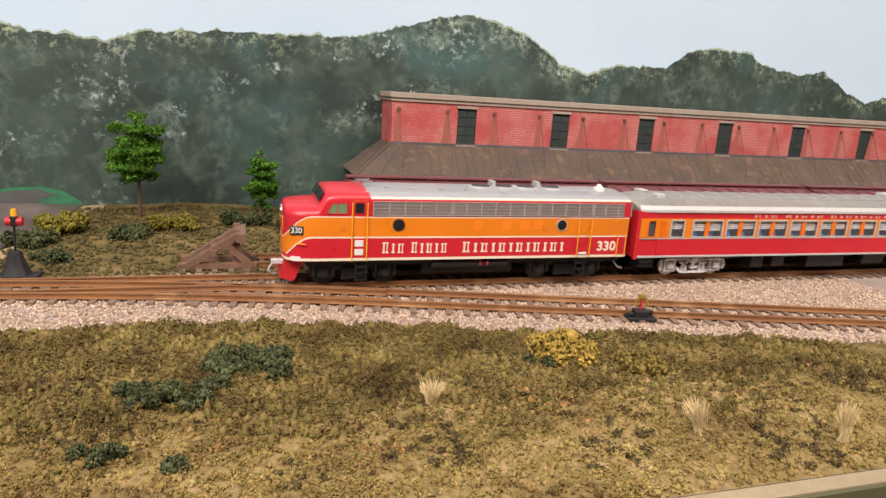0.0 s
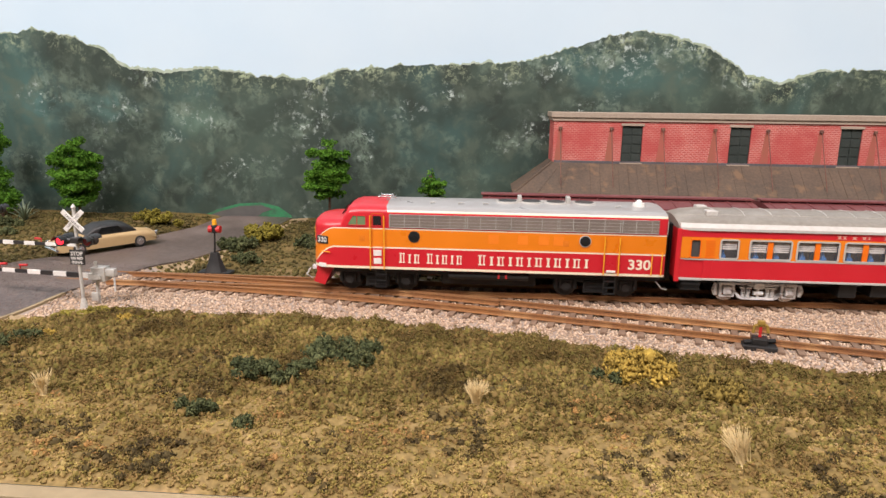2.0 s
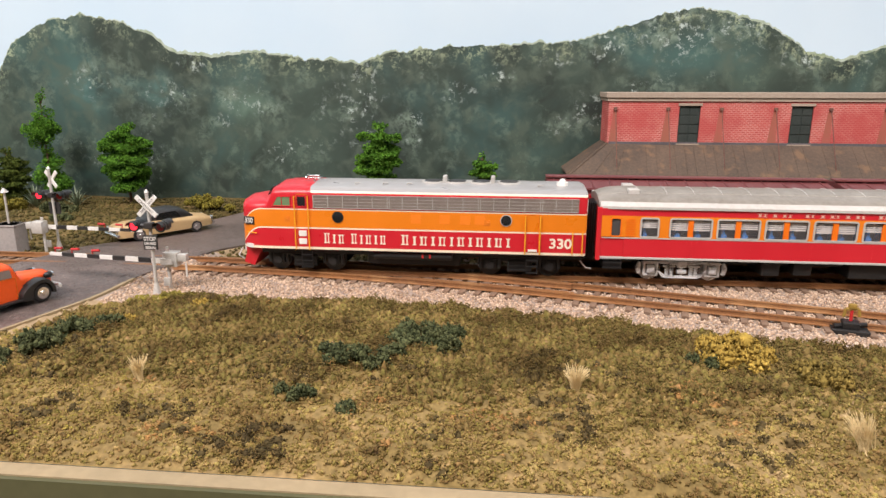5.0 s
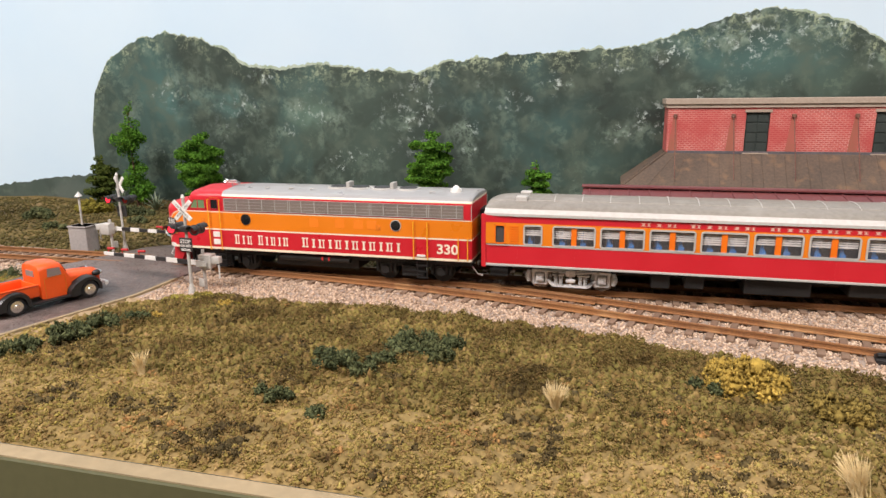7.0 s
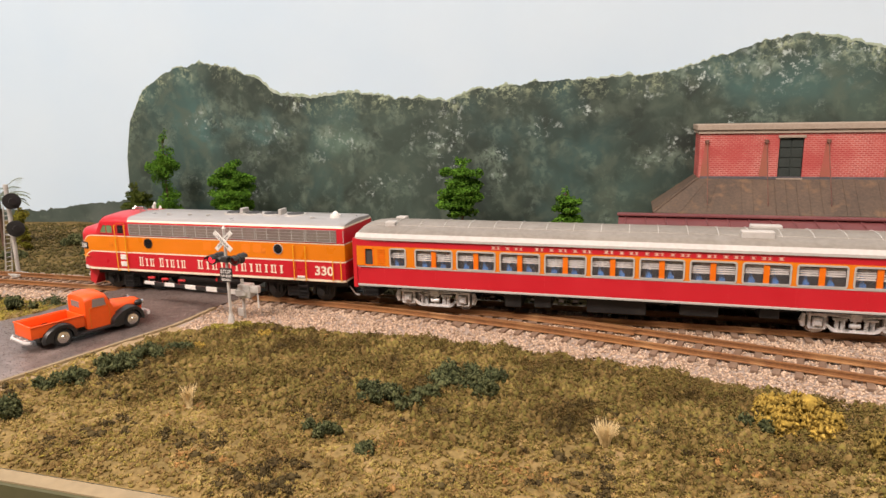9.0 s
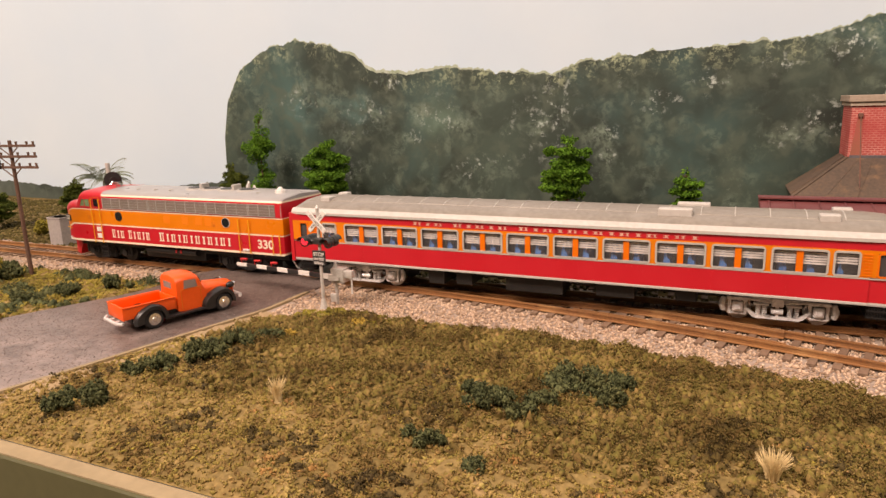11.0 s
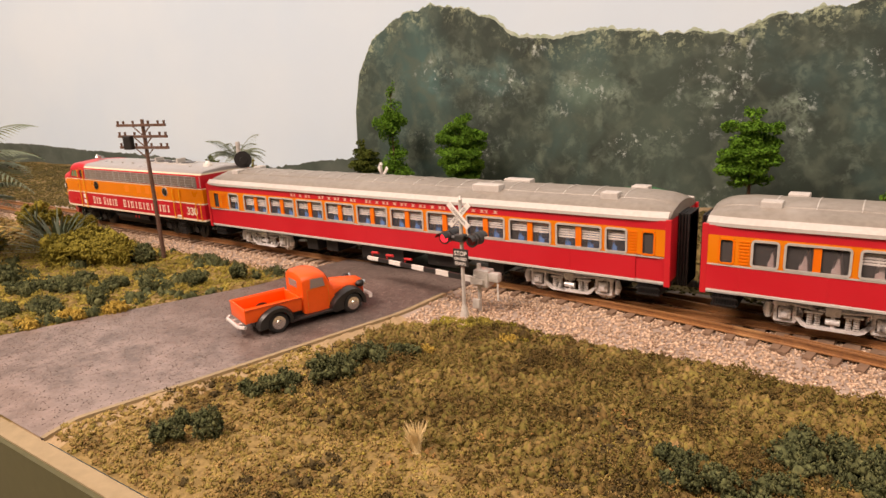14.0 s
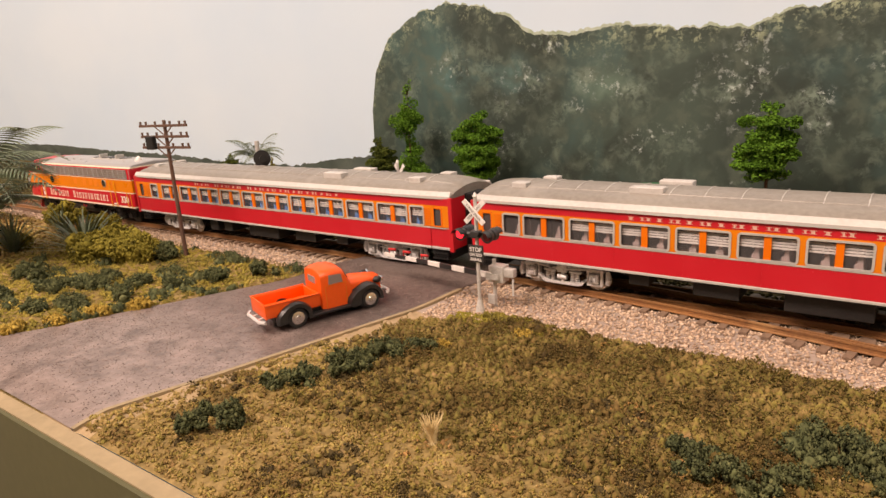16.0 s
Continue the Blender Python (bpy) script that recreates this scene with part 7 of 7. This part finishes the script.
DG, MU, OL, YG = "low dark green foam shrub on the turf", "mustard yellow foam bush", "olive green foam bush", "soft yellow-green foam bush on the turf"
for x, y, rx, ry, h in ((-20, 181, 15, 5, 7), (-3, 205, 9, 7, 9), (4, 197, 9, 6, 8), (-12, 188, 8, 4, 7), (-34, 156, 8, 3.2, 5), (-16, 149, 4, 2.5, 4), (97, 190, 6, 4, 6), (-149, 164, 6, 4, 7), (-140, 181, 7, 5, 8), (-134, 196, 7, 5, 8),
                        (-127, 209, 7, 4, 7), (-149, 133, 6, 4, 6), (-142, 142, 5, 5, 8), (-300, 171, 9, 6, 5), (-289, 189, 10, 6, 7), (-271, 226, 9, 5, 7), (-254, 245, 9, 5, 9), (-318, 190, 9, 6, 6), (-300, 205, 12, 6, 6), (-340, 180, 10, 8, 5), (-145, 172, 6, 4, 6), (-137, 188, 6, 4, 6), (-131, 203, 5, 4, 6), (-153, 140, 5, 4, 5),
                        (-312, 160, 8, 5, 5), (-330, 205, 9, 5, 6), (-285, 212, 8, 5, 6), (-352, 160, 9, 6, 6), (-375, 185, 12, 7, 8), (-28, 190, 7, 4, 5), (10, 208, 6, 5, 6), (-8, 198, 6, 4, 7)):
    build_bush(x, y, rx * 1.15, ry * 1.2, h * 1.4, M_FOAMD, DG, 0.95, max(4, int((rx + ry) / 3)))
build_bush(108, 196, 17, 12, 12, M_FOAMY, MU, 1.6, 12)
build_bush(131, 183, 11, 8, 8, M_FOAMM, "dull brownish yellow foam bush on the turf", 1.4, 7)
build_bush(-118, 243, 12, 5, 3, M_FOAMG, YG, 1.0, 8)
build_bush(-101, 234, 6, 4, 5, M_FOAMY, MU, 1.1)
build_bush(-122, 214, 4, 3, 4, M_FOAMY, MU, 1.0)
build_bush(-190, 436, 32, 8, 15, M_FOAMB, OL, 1.6, 12)
build_bush(-95, 396, 20, 10, 15, M_FOAMB, OL, 1.6, 11)
build_bush(-104, 372, 16, 8, 10, M_FOAMD, DG, 1.4, 8)
build_bush(-90, 345, 12, 7, 9, M_FOAMD, DG, 1.3)
build_bush(-60, 385, 18, 9, 9, M_FOAMD, DG, 1.4, 8)
build_bush(-35, 405, 22, 9, 13, M_FOAMB, OL, 1.5, 10)
build_bush(0, 410, 20, 9, 16, M_FOAMD, "dark green foam bush behind the track", 1.5, 10)
build_bush(30, 400, 18, 9, 14, M_FOAMD, "dark green foam bush behind the track", 1.5, 8)
build_bush(-345, 425, 22, 10, 13, M_FOAMB, OL, 1.6, 9)
build_bush(-300, 420, 20, 9, 9, M_FOAMD, DG, 1.4, 8)
build_bush(-372, 395, 20, 9, 9, M_FOAMD, DG, 1.4, 8)
build_bush(-280, 395, 12, 6, 6, M_FOAMD, DG, 1.3)
build_bush(-330, 370, 12, 6, 6, M_FOAMD, DG, 1.3)
build_bush(-380, 350, 14, 7, 7, M_FOAMD, DG, 1.3)
build_bush(-440, 340, 30, 12, 14, M_FOAMB, OL, 1.6, 9)
build_bush(-374, 229, 50, 19, 25, M_FOAMB, "large olive yellow foam bush beside the pole", 1.6, 26)
build_bush(-356, 236, 30, 12, 22, M_FOAMB, "large olive yellow foam bush beside the pole", 1.6, 14)
build_bush(-425, 250, 22, 9, 32, M_FOAMB, "tall olive foam bush beside the track", 1.5, 10)
build_bush(-338, 240, 14, 8, 14, M_FOAMD, DG, 1.4, 7)
build_bush(-490, 256, 34, 10, 34, M_FOAMB, "tall olive foam bush beside the track", 1.6, 14)
build_bush(-470, 214, 26, 10, 12, M_FOAMB, OL, 1.6, 10)
for x, y, rx in ((-292, 143, 7), (-285, 158, 7), (-279, 172, 6), (-270, 186, 5)):
    build_bush(x, y, rx * 1.2, 5, 5, M_FOAMY, MU, 1.2, 7)


def build_tuft(x, y, h, spread, n=120, lean=0.0):
    bm = bmesh.new()
    for _ in range(n):
        a = random.uniform(0, 2 * math.pi)
        d = spread * math.sqrt(random.random())
        p = Vector((random.gauss(0, 0.6), random.gauss(0, 0.6), -0.4))
        q = Vector((d * math.cos(a) + lean, d * math.sin(a), h * random.uniform(0.6, 1.05)))
        m = p.lerp(q, 0.55) + Vector((0, 0, h * 0.1))
        rod(bm, p, m, 0.14, 0.11, 3)
        rod(bm, m, q, 0.11, 0.04, 3)
    ob = part("grass_tuft", bm, M_STRAW)
    ob.matrix_basis = at(x, y, ground_z(x, y) + 0.6)
    return tagged(ob, "dry straw-coloured bristle grass tuft on the turf", "grass tuft", group="straw tufts")


build_tuft(-88, 163, 8.0, 3.4)
build_tuft(52, 168, 8.5, 4.6, 150)
build_tuft(124, 140, 10.5, 4.2, 140, -2.4)
build_tuft(165, 129, 12, 3.2, 150, -0.5)


def build_spiky(x, y, h, r, n, label, name="yucca"):
    """A rosette of tapering blades."""
    t = thing(name, label, "plant", at(x, y, ground_z(x, y)))
    for i in range(n):
        bm = bmesh.new()
        a = i * 2.4 + random.uniform(-0.2, 0.2)
        f = (i + 0.5) / n
        out = r * (0.35 + 0.65 * f) * random.uniform(0.85, 1.1)
        up = h * (1.0 - 0.62 * f) * random.uniform(0.85, 1.1)
        d, s = Vector((math.cos(a), math.sin(a), 0)), Vector((-math.sin(a), math.cos(a), 0))
        prev = None
        for k in range(6):
            u = k / 5
            c = d * out * u + Vector((0, 0, up * (1.7 * u - 0.7 * u * u)))
            w = 0.85 * (1 - u) ** 0.7 + 0.06
            ring = [bm.verts.new(c - s * w), bm.verts.new(c - Vector((0, 0, 0.3 * w))), bm.verts.new(c + s * w)]
            if prev:
                bm.faces.new((prev[0], prev[1], ring[1], ring[0]))
                bm.faces.new((prev[1], prev[2], ring[2], ring[1]))
            prev = ring
        part("blade", bm, M_PALM, t)
    return t


build_spiky(-452, 206, 26, 24, 60, "spiky green yucca plant")
build_spiky(-404, 228, 27, 38, 96, "spiky grey-green yucca plant beside the track")
build_spiky(-480, 250, 22, 22, 34, "spiky grey-green yucca plant beside the track")
build_spiky(-330, 440, 18, 14, 26, "spiky grey-green yucca plant")
build_spiky(-300, 445, 16, 14, 26, "spiky grey-green yucca plant")


def build_palm(x, y, trunk, r, n, label, droop=0.9):
    t = thing("palm_tree", label, "palm tree", at(x, y, ground_z(x, y)))
    bm = bmesh.new()
    rod(bm, (0, 0, -1), (0.8, 0, trunk), 1.8, 1.2, 10)
    part("trunk", bm, M_BARK, t)
    for i in range(n):
        a = 2 * math.pi * i / n + random.uniform(-0.2, 0.2)
        lift = random.uniform(0.45, 1.1)
        d, s = Vector((math.cos(a), math.sin(a), 0)), Vector((-math.sin(a), math.cos(a), 0))
        bm = bmesh.new()
        pts = []
        for k in range(25):
            f = k / 24
            pts.append(Vector((0.8, 0, trunk)) + d * r * f + Vector((0, 0, r * (lift * f * 1.5 - droop * f * f))))
        for p, q in zip(pts, pts[1:]):
            rod(bm, p, q, 0.3, 0.22, 4)
        for k, p in enumerate(pts[2:], 2):
            l = r * 0.32 * math.sin(math.pi * (k / 24 * 0.85 + 0.12))
            for g in (-1, 1):
                tip = p + s * g * l + d * l * 0.55 - Vector((0, 0, l * 0.25))
                mid = p.lerp(tip, 0.5) + Vector((0, 0, l * 0.06))
                w = d * r * 0.013
                v = [bm.verts.new(u) for u in (p - w, mid - w, tip, mid + w, p + w)]
                bm.faces.new(v)
        part("frond", bm, M_PALM, t)
    return t


build_palm(-434, 187, 49, 50, 18, "grey-green palm with long drooping fronds")
build_palm(-452, 197, 28, 40, 16, "low grey-green palm with arching fronds")
build_palm(-427, 382, 36, 22, 18, "small dark palm tree before the backdrop")

# ---- ties, the nearest last ----
for i in range(226):
    x = -1000 + i * 7.3
    if not on_road(x, TRACK_Y, -3):
        t = new("tie", TIE)
        t.parent = main_track
        t.matrix_basis = at(x, TRACK_Y, 0, random.uniform(-0.8, 0.8))
for i in range(70):
    x = -112 + i * 7.3
    if x > -20:
        t = new("tie", TIE)
        t.parent = branch
        slope = (branch_y(x + 1) - branch_y(x - 1)) / 2
        t.matrix_basis = at(x, branch_y(x), -0.02, math.degrees(math.atan(slope)))
    else:
        t = new("tie", TIE)
        t.parent = branch
        t.matrix_basis = at(x + 3.65, branch_y(x) + 1, -0.04, math.degrees(math.atan(-0.08)))
for i in range(40):
    t = new("tie", TIE)
    t.parent = stub
    t.matrix_basis = at(-28 + i * 7.3, 332, -0.02)

# ---- what moves: the train rolls along the main track ----
RUN = [(0.0, 0.0), (0.5, -11.8), (1.0, -23.6), (1.5, -34.6), (2.0, -46.0), (2.5, -57.5), (3.0, -69.3), (3.5, -81.0), (4.0, -92.8), (5.2, -120.5), (6.5, -158.5), (7.0, -178.5), (7.5, -199.0), (8.0, -219.5),
       (9.2, -269.5), (10.5, -325.0), (11.0, -351.3), (11.5, -377.3), (12.0, -403.5), (12.5, -430.2), (13.0, -456.4), (13.5, -482.3), (14.0, -507.6), (14.5, -532.7), (15.0, -558.2), (15.5, -584.0), (16.0, -609.0)]


def motions():
    walk(loco, [(t, at(LOCO_C + d, TRACK_Y, RAIL_Z)) for t, d in RUN])
    walk(coach, [(t, at(CAR_C + d, TRACK_Y, RAIL_Z)) for t, d in RUN])
    walk(coach_behind, [(t, at(COACH2_C + d, TRACK_Y, RAIL_Z, 180)) for t, d in RUN])
    for ob, x, r, sign in TURNING:
        walk(ob, [(k / 10, pose(x * MM, 0, r * MM, 0, sign * math.degrees(line_at(RUN, k / 10) / r), 0)) for k in range(161)])


motions()
